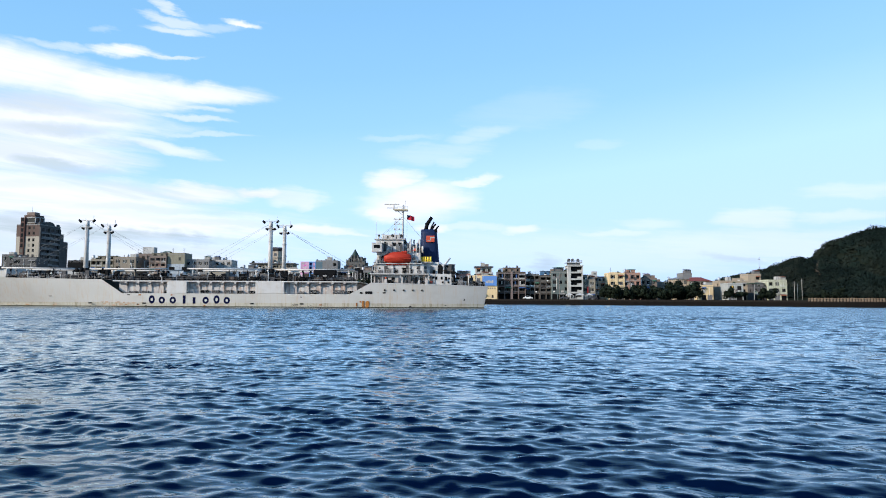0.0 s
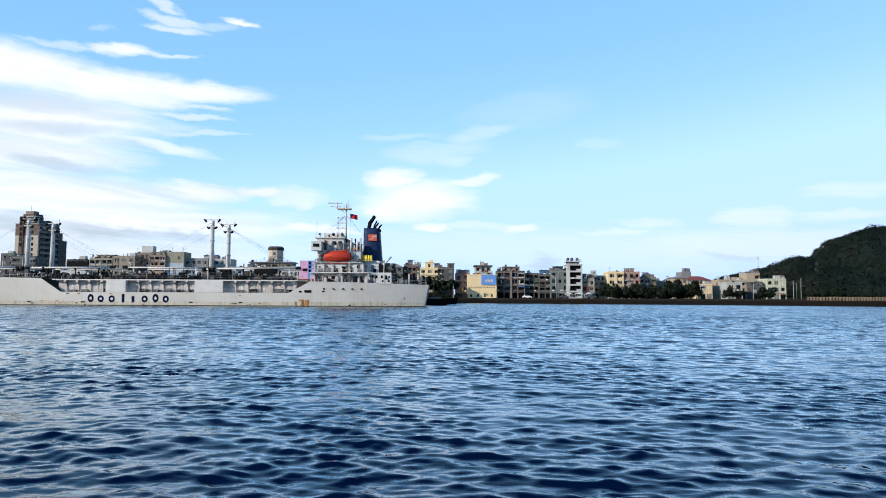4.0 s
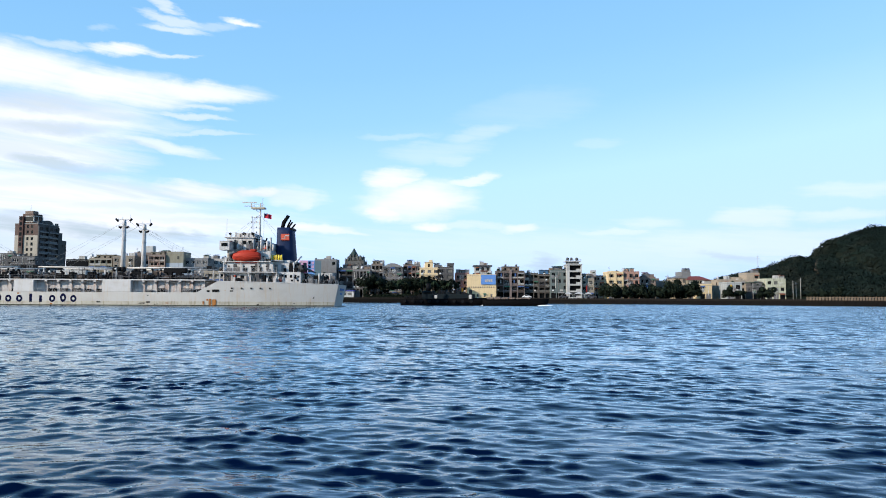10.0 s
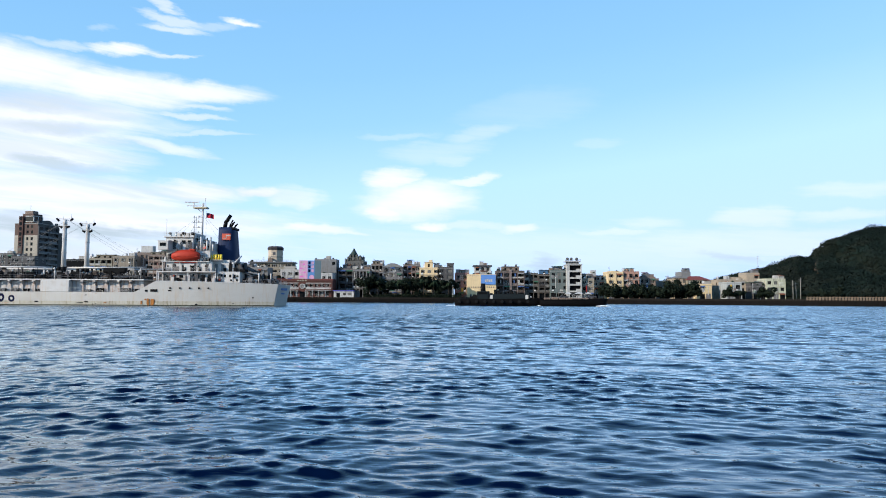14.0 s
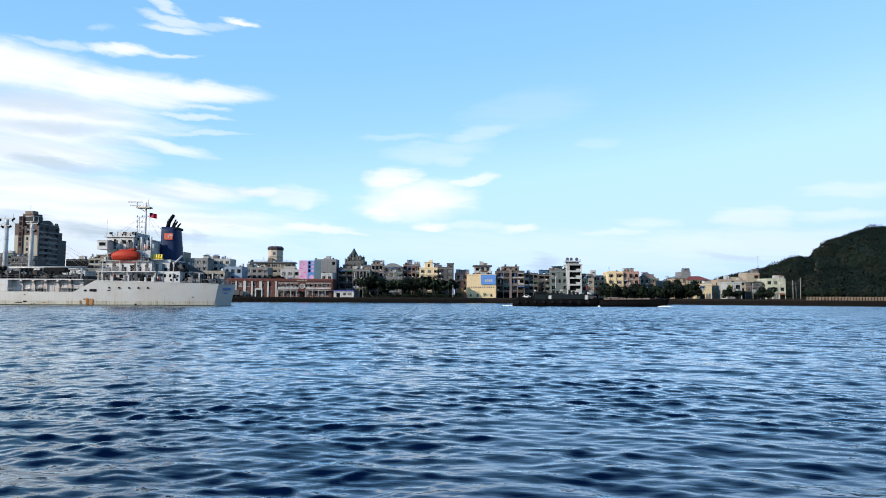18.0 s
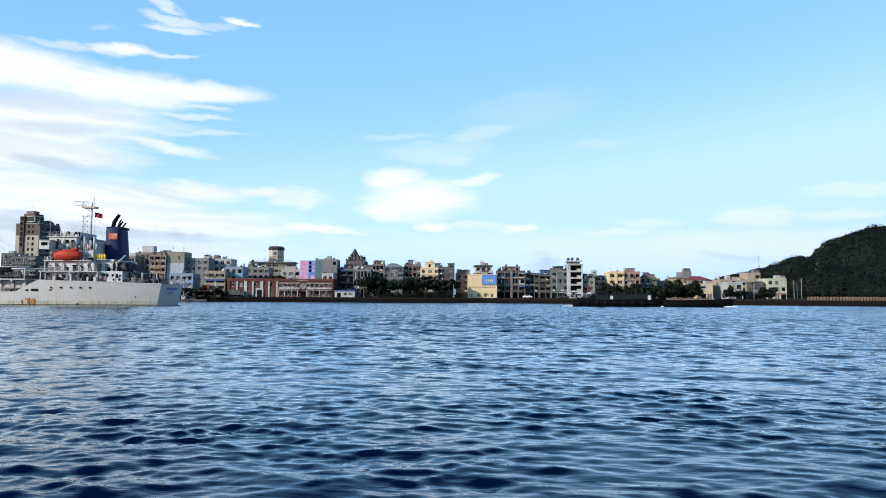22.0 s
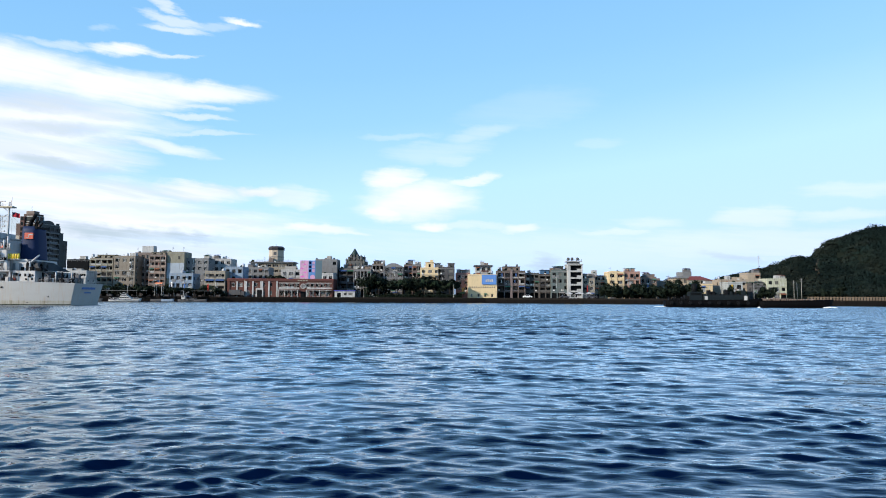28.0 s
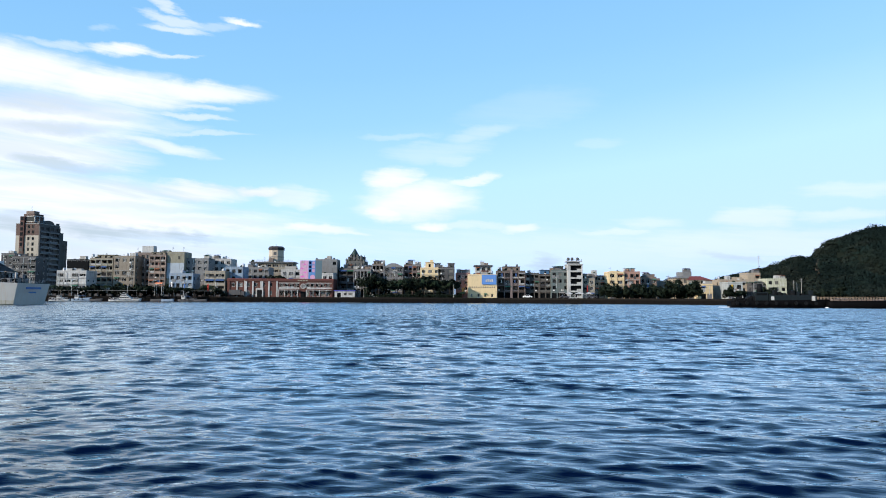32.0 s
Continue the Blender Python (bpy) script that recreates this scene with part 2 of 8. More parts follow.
def water_surface():
    m = bpy.data.materials.new("harbour_water")
    m.use_nodes = True
    n = Nodes(m.node_tree)
    at = n.add("ShaderNodeTexCoord").outputs["Object"]
    turned = n.add("ShaderNodeMapping", Vector=at, Rotation=(0, 0, 0.12)).outputs[0]
    chop = n.noise(n.scaled(turned, 0.45, 1.3, 1), 1.0, 3.0, 0.5, 0.3)
    ripple = n.noise(n.scaled(turned, 1.3, 4.6, 1), 1.0, 3.0, 0.5, 0.3)
    out_y = n.add("ShaderNodeSeparateXYZ", Vector=at).outputs[1]
    far = n.step(out_y, 6.0, 32.0, 0.4, 1.0)
    height = n.math("MULTIPLY", n.math("ADD", n.math("MULTIPLY", chop, 0.04), n.math("MULTIPLY", ripple, 0.032)), far)
    # groups of ripples lean towards the near shore, in patches drawn out across the fetch
    group = n.math("ADD", n.math("MULTIPLY", n.noise(n.scaled(turned, 2.4, 0.50, 1), 1.0, 3.0, 0.6), 0.6), n.math("MULTIPLY", n.noise(n.scaled(turned, 1.2, 0.11, 1), 1.0, 3.0, 0.6), 0.4))
    lean = n.math("MULTIPLY", n.step(group, 0.36, 0.66, 0.05, 0.19), n.step(out_y, 18.0, 75.0))
    tilt = n.add("ShaderNodeCombineXYZ", X=0.0, Y=n.math("MULTIPLY", lean, -1.0), Z=0.0).outputs[0]
    leaned = n.add("ShaderNodeVectorMath", i0=n.add("ShaderNodeNewGeometry").outputs["Normal"], i1=tilt)
    leaned.operation = "ADD"
    upright = n.add("ShaderNodeVectorMath", i0=leaned.outputs[0])
    upright.operation = "NORMALIZE"
    nrm = n.add("ShaderNodeBump", Strength=1.0, Distance=WATER_BUMP, Height=height, Normal=upright.outputs[0]).outputs[0]
    tone = n.mix(n.noise(at, 0.02, 3.0), (0.0004, 0.0045, 0.021, 1), (0.0006, 0.0058, 0.026, 1))
    body = n.add("ShaderNodeBsdfDiffuse", Color=tone, Normal=nrm)
    gloss = n.add("ShaderNodeBsdfGlossy", Color=(0.92, 1.0, 1.0, 1), Roughness=n.step(out_y, 15.0, 130.0, 0.03, 0.10), Normal=nrm)
    facing = n.add("ShaderNodeFresnel", IOR=1.46, Normal=nrm)
    # reflection contrast added: Fresnel steepened for darker faces and brighter crests, weaker far out
    sheen = n.math("MULTIPLY", n.math("SUBTRACT", facing.outputs[0], 0.085), n.step(out_y, 40.0, 150.0, 1.42, 1.28), clamp=True)
    b = n.add("ShaderNodeMixShader", i0=sheen, i1=body.outputs[0], i2=gloss.outputs[0])
    out = n.add("ShaderNodeOutputMaterial")
    m.node_tree.links.new(b.outputs[0], out.inputs[0])
    return m


WATER_BUMP = 1.0
WATER = water_surface()
GLASS = glass_dark("window_glass", (0.005, 0.006, 0.007))
WALLS = {
    "grey": surface("grey_render", (0.137, 0.137, 0.143), streaks=0.6, spot=0.5),
    "grey2": surface("pale_grey_render", (0.175, 0.179, 0.183), streaks=0.6, spot=0.5),
    "white": surface("white_render", (0.41, 0.41, 0.40), streaks=0.6, spot=0.5),
    "cream": surface("cream_render", (0.265, 0.232, 0.180), streaks=0.45, spot=0.5),
    "tan": surface("tan_render", (0.222, 0.19, 0.15), streaks=0.6, spot=0.5),
    "olive": surface("grey_olive_render", (0.215, 0.205, 0.155), streaks=0.5, spot=0.5),
    "sand": surface("sand_render", (0.34, 0.28, 0.21), streaks=0.4, spot=0.4),
    "brown": surface("brown_tile", (0.178, 0.136, 0.115), streaks=0.6, spot=0.5),
    "brown2": surface("reddish_tile", (0.088, 0.058, 0.051), streaks=0.6, spot=0.5),
    "red": surface("dull_red_paint", (0.25, 0.135, 0.125), streaks=0.6, spot=0.5),
    "salmon": surface("salmon_paint", (0.345, 0.199, 0.152), streaks=0.6, spot=0.5),
    "yellow": surface("yellow_paint", (0.62, 0.48, 0.285), streaks=0.2, spot=0.35, stain=(0.2, 0.15, 0.1)),
    "blue": surface("pale_blue_paint", (0.199, 0.264, 0.340), streaks=0.6, spot=0.5),
    "paleblue": surface("blue_white_paint", (0.348, 0.371, 0.371), streaks=0.6, spot=0.5),
    "palegreen": surface("pale_green_paint", (0.44, 0.45, 0.34), streaks=0.6, spot=0.5),
    "greygreen": surface("grey_green_tile", (0.104, 0.131, 0.131), streaks=0.6, spot=0.5),
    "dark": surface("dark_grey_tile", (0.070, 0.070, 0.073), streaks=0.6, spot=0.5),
    "dark2": surface("dark_brown_concrete_and_bay_shade", (0.065, 0.050, 0.043), streaks=0.6, spot=0.5),
    "black": surface("black_cladding_and_bay_shade", (0.008, 0.009, 0.010), rough=0.85),
}
CONCRETE = surface("weathered_concrete", (0.33, 0.32, 0.30), streaks=0.5)
ROOFING = surface("roof_slab", (0.20, 0.20, 0.20))
TILE_ROOF = surface("maroon_roof", (0.18, 0.05, 0.045))
STEEL = surface("stainless_tank", (0.42, 0.43, 0.45), rough=0.55, metal=0.6, bump=0.03)
FRAME_WHITE = surface("white_frame", (0.62, 0.62, 0.6), rough=0.5)
FRAME_DARK = surface("dark_frame", (0.07, 0.07, 0.075), rough=0.5)
BRICK = surface("red_brick", (0.092, 0.036, 0.029), streaks=0.25)
SHIP_WHITE = surface("ship_white_paint", (0.425, 0.415, 0.39), rough=0.5, spot=0.45, scale=0.16, streaks=0.35, stain=(0.40, 0.29, 0.18), bump=0.08)
SHIP_CREAM = surface("ship_house_paint", (0.45, 0.447, 0.44), rough=0.55, spot=0.45, streaks=0.35, stain=(0.4, 0.28, 0.17), bump=0.06)
SHIP_PINK = surface("faded_primer_wall", (0.42, 0.40, 0.385), rough=0.6, spot=0.5, streaks=0.6, stain=(0.26, 0.12, 0.06))
SHIP_DARK = surface("dark_deck_gear", (0.008, 0.0085, 0.0095), rough=0.55)
DECK = surface("green_grey_deck", (0.028, 0.032, 0.031), streaks=0.0)
FUNNEL_BLUE = surface("funnel_blue", (0.005, 0.017, 0.06), rough=0.6, spot=0.15, bump=0.03)
MARK_BLUE = surface("navy_marking", (0.004, 0.006, 0.030), rough=0.8, spot=0.1)
MARK_RED = surface("orange_red_marking", (0.5, 0.07, 0.03), rough=0.5)
BOAT_RED = surface("lifeboat_orange", (0.36, 0.03, 0.014), rough=0.6, spot=0.2, scale=0.9)
YELLOW = surface("yellow_paintwork", (0.75, 0.55, 0.04), rough=0.5)
RUST = surface("orange_rust", (0.33, 0.135, 0.035), rough=0.85, spot=0.9, scale=2.5, streaks=0.75, stain=(0.07, 0.035, 0.02))
PALE_RUST = surface("faded_rust", (0.42, 0.29, 0.20), rough=0.85, scale=1.5)
FLAG = surface("red_flag", (0.32, 0.015, 0.03))
BLACK_HULL = surface("black_hull", (0.003, 0.003, 0.0035), rough=0.7)
NAVY_GREY = surface("slate_superstructure", (0.010, 0.015, 0.018), rough=0.7, streaks=0.3)
FOAM = surface("foam", (0.8, 0.83, 0.85), rough=0.9)
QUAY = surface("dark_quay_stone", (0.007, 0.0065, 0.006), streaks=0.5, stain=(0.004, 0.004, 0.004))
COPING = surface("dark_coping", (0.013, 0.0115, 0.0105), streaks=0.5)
LAND = surface("land", (0.09, 0.10, 0.06), scale=0.05, fine=0.7)
HILL = surface("hill_soil", (0.010, 0.014, 0.010), scale=0.03, fine=0.4)
CLIFF = surface("bare_cliff", (0.07, 0.058, 0.045), scale=0.2, streaks=0.4)
BARK = surface("bark", (0.035, 0.028, 0.022), stretch=(3, 3, 0.5))
TIMBER = surface("brown_fence", (0.21, 0.155, 0.11), streaks=0.4, each=0.6)


def leaf(name, rgb, vary=0.45, broad=0.06, dry=None):
    m = bpy.data.materials.new(name)
    m.use_nodes = True
    n = Nodes(m.node_tree)
    r = n.add("ShaderNodeNewGeometry").outputs["Random Per Island"]
    at = n.add("ShaderNodeTexCoord").outputs["Object"]
    v = n.math("ADD", n.math("MULTIPLY", r, vary), n.step(n.noise(at, broad, 5.0, 0.6, 0.6), 0.35, 0.68, 0.0, 0.75))
    col = n.mix(n.math("MINIMUM", v, 1.0), (*[c * 0.55 for c in rgb], 1), (*[c * 1.45 for c in rgb], 1))
    if dry:
        col = n.mix(n.step(n.noise(at, 0.03, 5.0, 0.65, 0.5), 0.5, 0.68, 0.0, 0.8), col, (*dry, 1))
    b = n.add("ShaderNodeBsdfPrincipled", Base_Color=col, Roughness=0.65, Specular_IOR_Level=0.05)
    out = n.add("ShaderNodeOutputMaterial")
    m.node_tree.links.new(b.outputs[0], out.inputs[0])
    return m


LEAF = leaf("dark_leaf", (0.013, 0.020, 0.0135))
LEAF_HILL = leaf("hill_leaf", (0.0098, 0.0180, 0.0150), 0.10, 0.022, (0.024, 0.029, 0.022))
PALM_LEAF = leaf("palm_leaf", (0.02, 0.032, 0.018))


# ---- building kit ----
def part(name, bm, material, parent, label=""):
    """Link a bmesh as one mesh object under a thing or a part."""
    mesh = bpy.data.meshes.new(name)
    bm.to_mesh(mesh)
    bm.free()
    return meshed(name, mesh, material, parent, label)


def meshed(name, mesh, material, parent, label=""):
    if material and not mesh.materials:
        mesh.materials.append(material)
    ob = new(name, mesh)
    ob.parent = parent
    if label:
        tagged(ob, label)
    return ob


def thing(name, label, category, at=(0, 0, 0), group="", kind=""):
    ob = new(name)
    ob.location = at
    ob.empty_display_size = 0.5
    return tagged(ob, label, category, group, kind)


def quad(bm, *ps):
    bm.faces.new([bm.verts.new(p) for p in ps])


def box(bm, x0, x1, y0, y1, z0, z1):
    v = [bm.verts.new(p) for p in ((x0, y0, z0), (x1, y0, z0), (x1, y1, z0), (x0, y1, z0), (x0, y0, z1), (x1, y0, z1), (x1, y1, z1), (x0, y1, z1))]
    for f in ((3, 2, 1, 0), (4, 5, 6, 7), (0, 1, 5, 4), (1, 2, 6, 5), (2, 3, 7, 6), (3, 0, 4, 7)):
        bm.faces.new([v[i] for i in f])


def boxed(*dims):
    bm = bmesh.new()
    box(bm, *dims)
    return bm


def bevelled(w, *dims):
    bm = boxed(*dims)
    bmesh.ops.bevel(bm, geom=bm.edges[:], offset=w, segments=2, affect="EDGES", profile=0.5)
    return bm


def tube(bm, p0, p1, r0, r1=None, seg=8):
    p0, p1 = Vector(p0), Vector(p1)
    r1 = r0 if r1 is None else r1
    way = (p1 - p0).normalized()
    side = way.orthogonal().normalized()
    up = way.cross(side)
    rings = []
    for p, r in ((p0, r0), (p1, r1)):
        rings.append([bm.verts.new(p + r * (math.cos(2 * math.pi * k / seg) * side + math.sin(2 * math.pi * k / seg) * up)) for k in range(seg)])
    for k in range(seg):
        j = (k + 1) % seg
        f = bm.faces.new((rings[0][k], rings[0][j], rings[1][j], rings[1][k]))
        f.smooth = seg > 6
    bm.faces.new(rings[0][::-1])
    bm.faces.new(rings[1])


def tubed(p0, p1, r0, r1=None, seg=8):
    bm = bmesh.new()
    tube(bm, p0, p1, r0, r1, seg)
    return bm


def railing(bm, points, height=1.0, rails=3, gap=1.6, r=0.035):
    for p, q in zip(points, points[1:]):
        p, q = Vector(p), Vector(q)
        count = max(1, round((q - p).length / gap))
        for k in range(count + 1):
            at = p.lerp(q, k / count)
            tube(bm, at, at + Vector((0, 0, height)), r, seg=4)
        for k in range(1, rails + 1):
            up = Vector((0, 0, height * k / rails))
            tube(bm, p + up, q + up, r, seg=4)


def facade(bm, at, along, width, z0, z1, holes, depth=0.22):
    """A wall sheet with openings and their reveals. at: its lower corner; along: unit vector; the face looks along x (along) z."""
    at, along = Vector(at), Vector(along)
    inward = Vector((-along.y, along.x, 0)) * depth
    us = sorted({0.0, width, *[round(h[0], 3) for h in holes], *[round(h[1], 3) for h in holes]})
    zs = sorted({z0, z1, *[round(h[2], 3) for h in holes], *[round(h[3], 3) for h in holes]})

    def p(u, z):
        return at + along * u + Vector((0, 0, z))
    for u0, u1 in zip(us, us[1:]):
        for w0, w1 in zip(zs, zs[1:]):
            um, wm = (u0 + u1) / 2, (w0 + w1) / 2
            if not any(h[0] < um < h[1] and h[2] < wm < h[3] for h in holes):
                quad(bm, p(u0, w0), p(u1, w0), p(u1, w1), p(u0, w1))
    for u0, u1, w0, w1 in holes:
        a, b, c, d = p(u0, w0), p(u1, w0), p(u1, w1), p(u0, w1)
        for s, t in ((a, b), (b, c), (c, d), (d, a)):
            quad(bm, s, t, t + inward, s + inward)


WINDOW_MESHES = {}


def window(parent, at, turn, w, h, frame_material, bars=1):
    """A window set into an opening: frame with glazing bars, and its pane. Local x along the wall, y inward."""
    key = (round(w, 2), round(h, 2), frame_material.name, bars)
    if key not in WINDOW_MESHES:
        t = min(0.06, w * 0.05)
        us = [0.0]
        for k in range(bars + 1):
            us += [(w - t) * k / (bars + 1) + t, (w - t) * (k + 1) / (bars + 1)]
        us.append(w)
        zs = [0.0, t, h - t, h]
        bm = bmesh.new()
        grid = [[bm.verts.new((u, 0.06, z)) for z in zs] for u in us]
        for i in range(len(us) - 1):
            for j in range(3):
                if j != 1 or i % 2 == 0:
                    bm.faces.new((grid[i][j], grid[i + 1][j], grid[i + 1][j + 1], grid[i][j + 1]))
        bmesh.ops.solidify(bm, geom=bm.faces[:], thickness=-0.1)
        fm = bpy.data.meshes.new("window")
        bm.to_mesh(fm)
        bm.free()
        bm = boxed(0.02, w - 0.02, 0.11, 0.13, 0.02, h - 0.02)
        pm = bpy.data.meshes.new("pane")
        bm.to_mesh(pm)
        bm.free()
        WINDOW_MESHES[key] = fm, pm
    fm, pm = WINDOW_MESHES[key]
    win = meshed("window", fm, frame_material, parent)
    win.location, win.rotation_euler = at, (0, 0, turn)
    pane = meshed("pane", pm, GLASS, win)
    return win


def tank(bm, x, y, z, r=0.75, h=1.7):
    tube(bm, (x, y, z + 0.5), (x, y, z + 0.5 + h), r, seg=10)
    tube(bm, (x, y, z + 0.5 + h), (x, y, z + 0.75 + h), r, r * 0.4, seg=10)
    for a in range(4):
        c, s = math.cos(a * 1.57 + 0.78) * r * 0.8, math.sin(a * 1.57 + 0.78) * r * 0.8
        tube(bm, (x + c, y + s, z), (x + c, y + s, z + 0.5), 0.05, seg=4)


def awning_mesh(a, b, z, reach=0.8):
    bm = bmesh.new()
    quad(bm, (a, -0.02, z), (a, -reach, z - 0.45), (b, -reach, z - 0.45), (b, -0.02, z))
    quad(bm, (a, -reach, z - 0.45), (a, -reach, z - 0.65), (b, -reach, z - 0.65), (b, -reach, z - 0.45))
    bmesh.ops.remove_doubles(bm, verts=bm.verts[:], dist=0.002)
    bmesh.ops.solidify(bm, geom=bm.faces[:], thickness=0.04)
    return bm


def grille_mesh(a, b, z0, z1):
    bm = bmesh.new()
    n = max(3, int((b - a) / 0.3))
    for k in range(n + 1):
        x = a + (b - a) * k / n
        box(bm, x - 0.025, x + 0.025, -0.3, -0.25, z0, z1)
    for z in (z0, (z0 + z1) / 2, z1 - 0.06):
        box(bm, a, b, -0.3, 0.0, z, z + 0.06)
    return bm


GROUND = 2.0
SHOP = [SHIP_DARK, SHIP_DARK, FRAME_DARK, surface("shutter_grey", (0.16, 0.16, 0.17))]
AWNINGS = [surface("green_awning", (0.05, 0.13, 0.09)), surface("blue_awning", (0.05, 0.10, 0.24)), surface("grey_awning", (0.22, 0.22, 0.22)), surface("rust_awning", (0.24, 0.09, 0.05))]
SIGNS = [surface("red_sign", (0.5, 0.05, 0.04)), surface("white_sign", (0.7, 0.7, 0.68)), surface("yellow_sign", (0.6, 0.4, 0.06)), surface("blue_sign", (0.05, 0.14, 0.4))]
rng = random.Random(7)


def house(x0, x1, y, depth, height, wall, label, roof="flat", wide=False, plain=False, pent=None, slab=False, low=False, window1=False):
    """A waterfront house; front at y, standing on the quay level."""
    w = x1 - x0
    ob = thing("house", label, "house", (x0, y, GROUND))
    mat = WALLS[wall]
    storeys = max(1, round(height / 3.15))
    sh = height / storeys
    holes, sides = [], []
    if low:
        storeys, sh = 2, height / 2
        plain = True
    cols = max(1, int(w / (3.4 if wide else 2.7)))
    cw = w / cols
    ww = cw * (0.8 if wide else 0.57)
    hh = sh * (0.45 if wide else 0.53)
    for s in range(storeys):
        for c in range(cols):
            if plain and not (window1 and s == storeys - 1 and c == cols - 1):
                continue
            if rng.random() < 0.06:
                continue
            shop = s == 0 and not low
            a = c * cw + (cw - (cw * 0.84 if shop else ww)) / 2
            b = c * cw + (cw + (cw * 0.84 if shop else ww)) / 2
            z = s * sh + (0.05 if shop else sh * 0.32)
            top = s * sh + sh * 0.8 if shop else z + hh
            holes.append((a, b, z, top))
    if low:
        holes += [(u, u + 1.0, 0.5, 2.0) for u in (1.2, 4.6, 8.0, 11.4) if u + 1.4 < w]
        for k in range(int(w / 1.1)):
            part("sign_bar", boxed(0.7 + k * 1.1, 1.1 + k * 1.1, -0.1, -0.01, height * 0.46, height * 0.46 + 0.6), FRAME_DARK, ob)
    bm = bmesh.new()
    rec = 0.34
    facade(bm, (0, 0, 0), (1, 0, 0), w, 0, height, holes, rec)
    scols = max(1, int(depth / 3.4))
    for s in range(1, storeys):
        for c in range(scols):
            if rng.random() < 0.45 and not plain:
                a = c * depth / scols + depth / scols * 0.3
                sides.append((a, a + 1.3, s * sh + sh * 0.32, s * sh + sh * 0.78))
    facade(bm, (w, 0, 0), (0, 1, 0), depth, 0, height, sides)
    facade(bm, (0, depth, 0), (0, -1, 0), depth, 0, height, sides)
    facade(bm, (w, depth, 0), (-1, 0, 0), w, 0, height, [])
    bmesh.ops.remove_doubles(bm, verts=bm.verts[:], dist=0.002)
    part("wall", bm, mat, ob)
    fm = FRAME_WHITE if rng.random() < 0.5 else FRAME_DARK
    for a, b, z, top in holes:
        if z < 0.1:
            part("shop_front", boxed(a - 0.02, b + 0.02, rec - 0.04, rec, z, top), rng.choice(SHOP), ob)
        else:
            window(ob, (a, rec - 0.17, z), 0, b - a, top - z, fm, 1 if b - a < 1.7 else 2)
            if rng.random() < 0.16:
                part("air_conditioner", bevelled(0.04, a + 0.1, a + 0.95, -0.42, -0.02, z - 0.75, z - 0.15), FRAME_WHITE, ob)
            elif rng.random() < 0.14:
                part("awning", awning_mesh(a - 0.15, b + 0.15, top + 0.3), rng.choice(AWNINGS), ob)
            elif rng.random() < 0.14:
                part("window_grille", grille_mesh(a - 0.05, b + 0.05, z - 0.1, top + 0.05), FRAME_DARK, ob)
    if not plain and not low:
        for k in range(max(1, int(w / 5))):
            a = rng.uniform(0.2, max(0.4, w - 3.2))
            if rng.random() < 0.6:
                part("shop_awning", awning_mesh(a, a + rng.uniform(2.0, 3.2), sh * 0.95, 1.5), rng.choice(AWNINGS), ob)
            if rng.random() < 0.5:
                a = rng.uniform(0.1, w - 0.9)
                part("signboard", boxed(a, a + 0.6, -0.75, -0.6, sh * 1.05, sh * rng.uniform(1.5, 2.1)), rng.choice(SIGNS), ob)
        for k in range(int(w / 1.8)):
            a, s = rng.uniform(0.2, w - 1.6), rng.randrange(1, max(2, storeys))
            q = rng.random()
            if q < 0.4:
                part("cage_balcony", grille_mesh(a, a + rng.uniform(1.2, 2.2), s * sh + 0.3, s * sh + rng.uniform(1.7, 2.5)), rng.choice([FRAME_DARK, FRAME_WHITE, STEEL]), ob)
            elif q < 0.7:
                part("drain_pipe", tubed((a, -0.12, s * sh - 1.5), (a, -0.12, min(height, s * sh + 4)), 0.09, seg=6), rng.choice([FRAME_WHITE, FRAME_DARK]), ob)
            else:
                part("sheet_panel", boxed(a, a + rng.uniform(0.9, 2.0), -0.12, -0.01, s * sh + 0.2, s * sh + rng.uniform(1.0, 2.0)), rng.choice([WALLS["grey2"], WALLS["dark"], WALLS["brown"], WALLS["white"], AWNINGS[0]]), ob)
        for k in range(max(1, int(w / 6))):
            a = rng.uniform(0.1, w - 0.2)
            part("downpipe", tubed((a, -0.09, 0), (a, -0.09, height), 0.07, seg=6), rng.choice([FRAME_WHITE, FRAME_DARK, CONCRETE]), ob)
    for a, b, z, top in sides:
        window(ob, (w - 0.05, a, z), radians(90), b - a, top - z, fm)
        window(ob, (0.05, depth - a, z), radians(-90), b - a, top - z, fm)
    # floor bands
    if not plain and not low:
        for s in range(1, storeys):
            if wide or rng.random() < 0.35:
                part("ledge", boxed(-0.08, w + 0.08, -0.3, 0.02, s * sh - 0.12, s * sh + 0.06), CONCRETE, ob)
    # roof
    if roof in ("flat", "clutter"):
        over = 0.8 if slab else -0.002
        part("roof", boxed(-over, w + over, -over, depth + over, height, height + (0.7 if slab else 0.15)), FRAME_DARK if slab else ROOFING, ob)
        if not slab:
            bm = bmesh.new()
            for dims in ((0, w, 0, 0.18), (0, w, depth - 0.18, depth), (0, 0.18, 0.18, depth - 0.18), (w - 0.18, w, 0.18, depth - 0.18)):
                box(bm, *dims, height + 0.15, height + 0.85)
            part("parapet", bm, mat, ob)
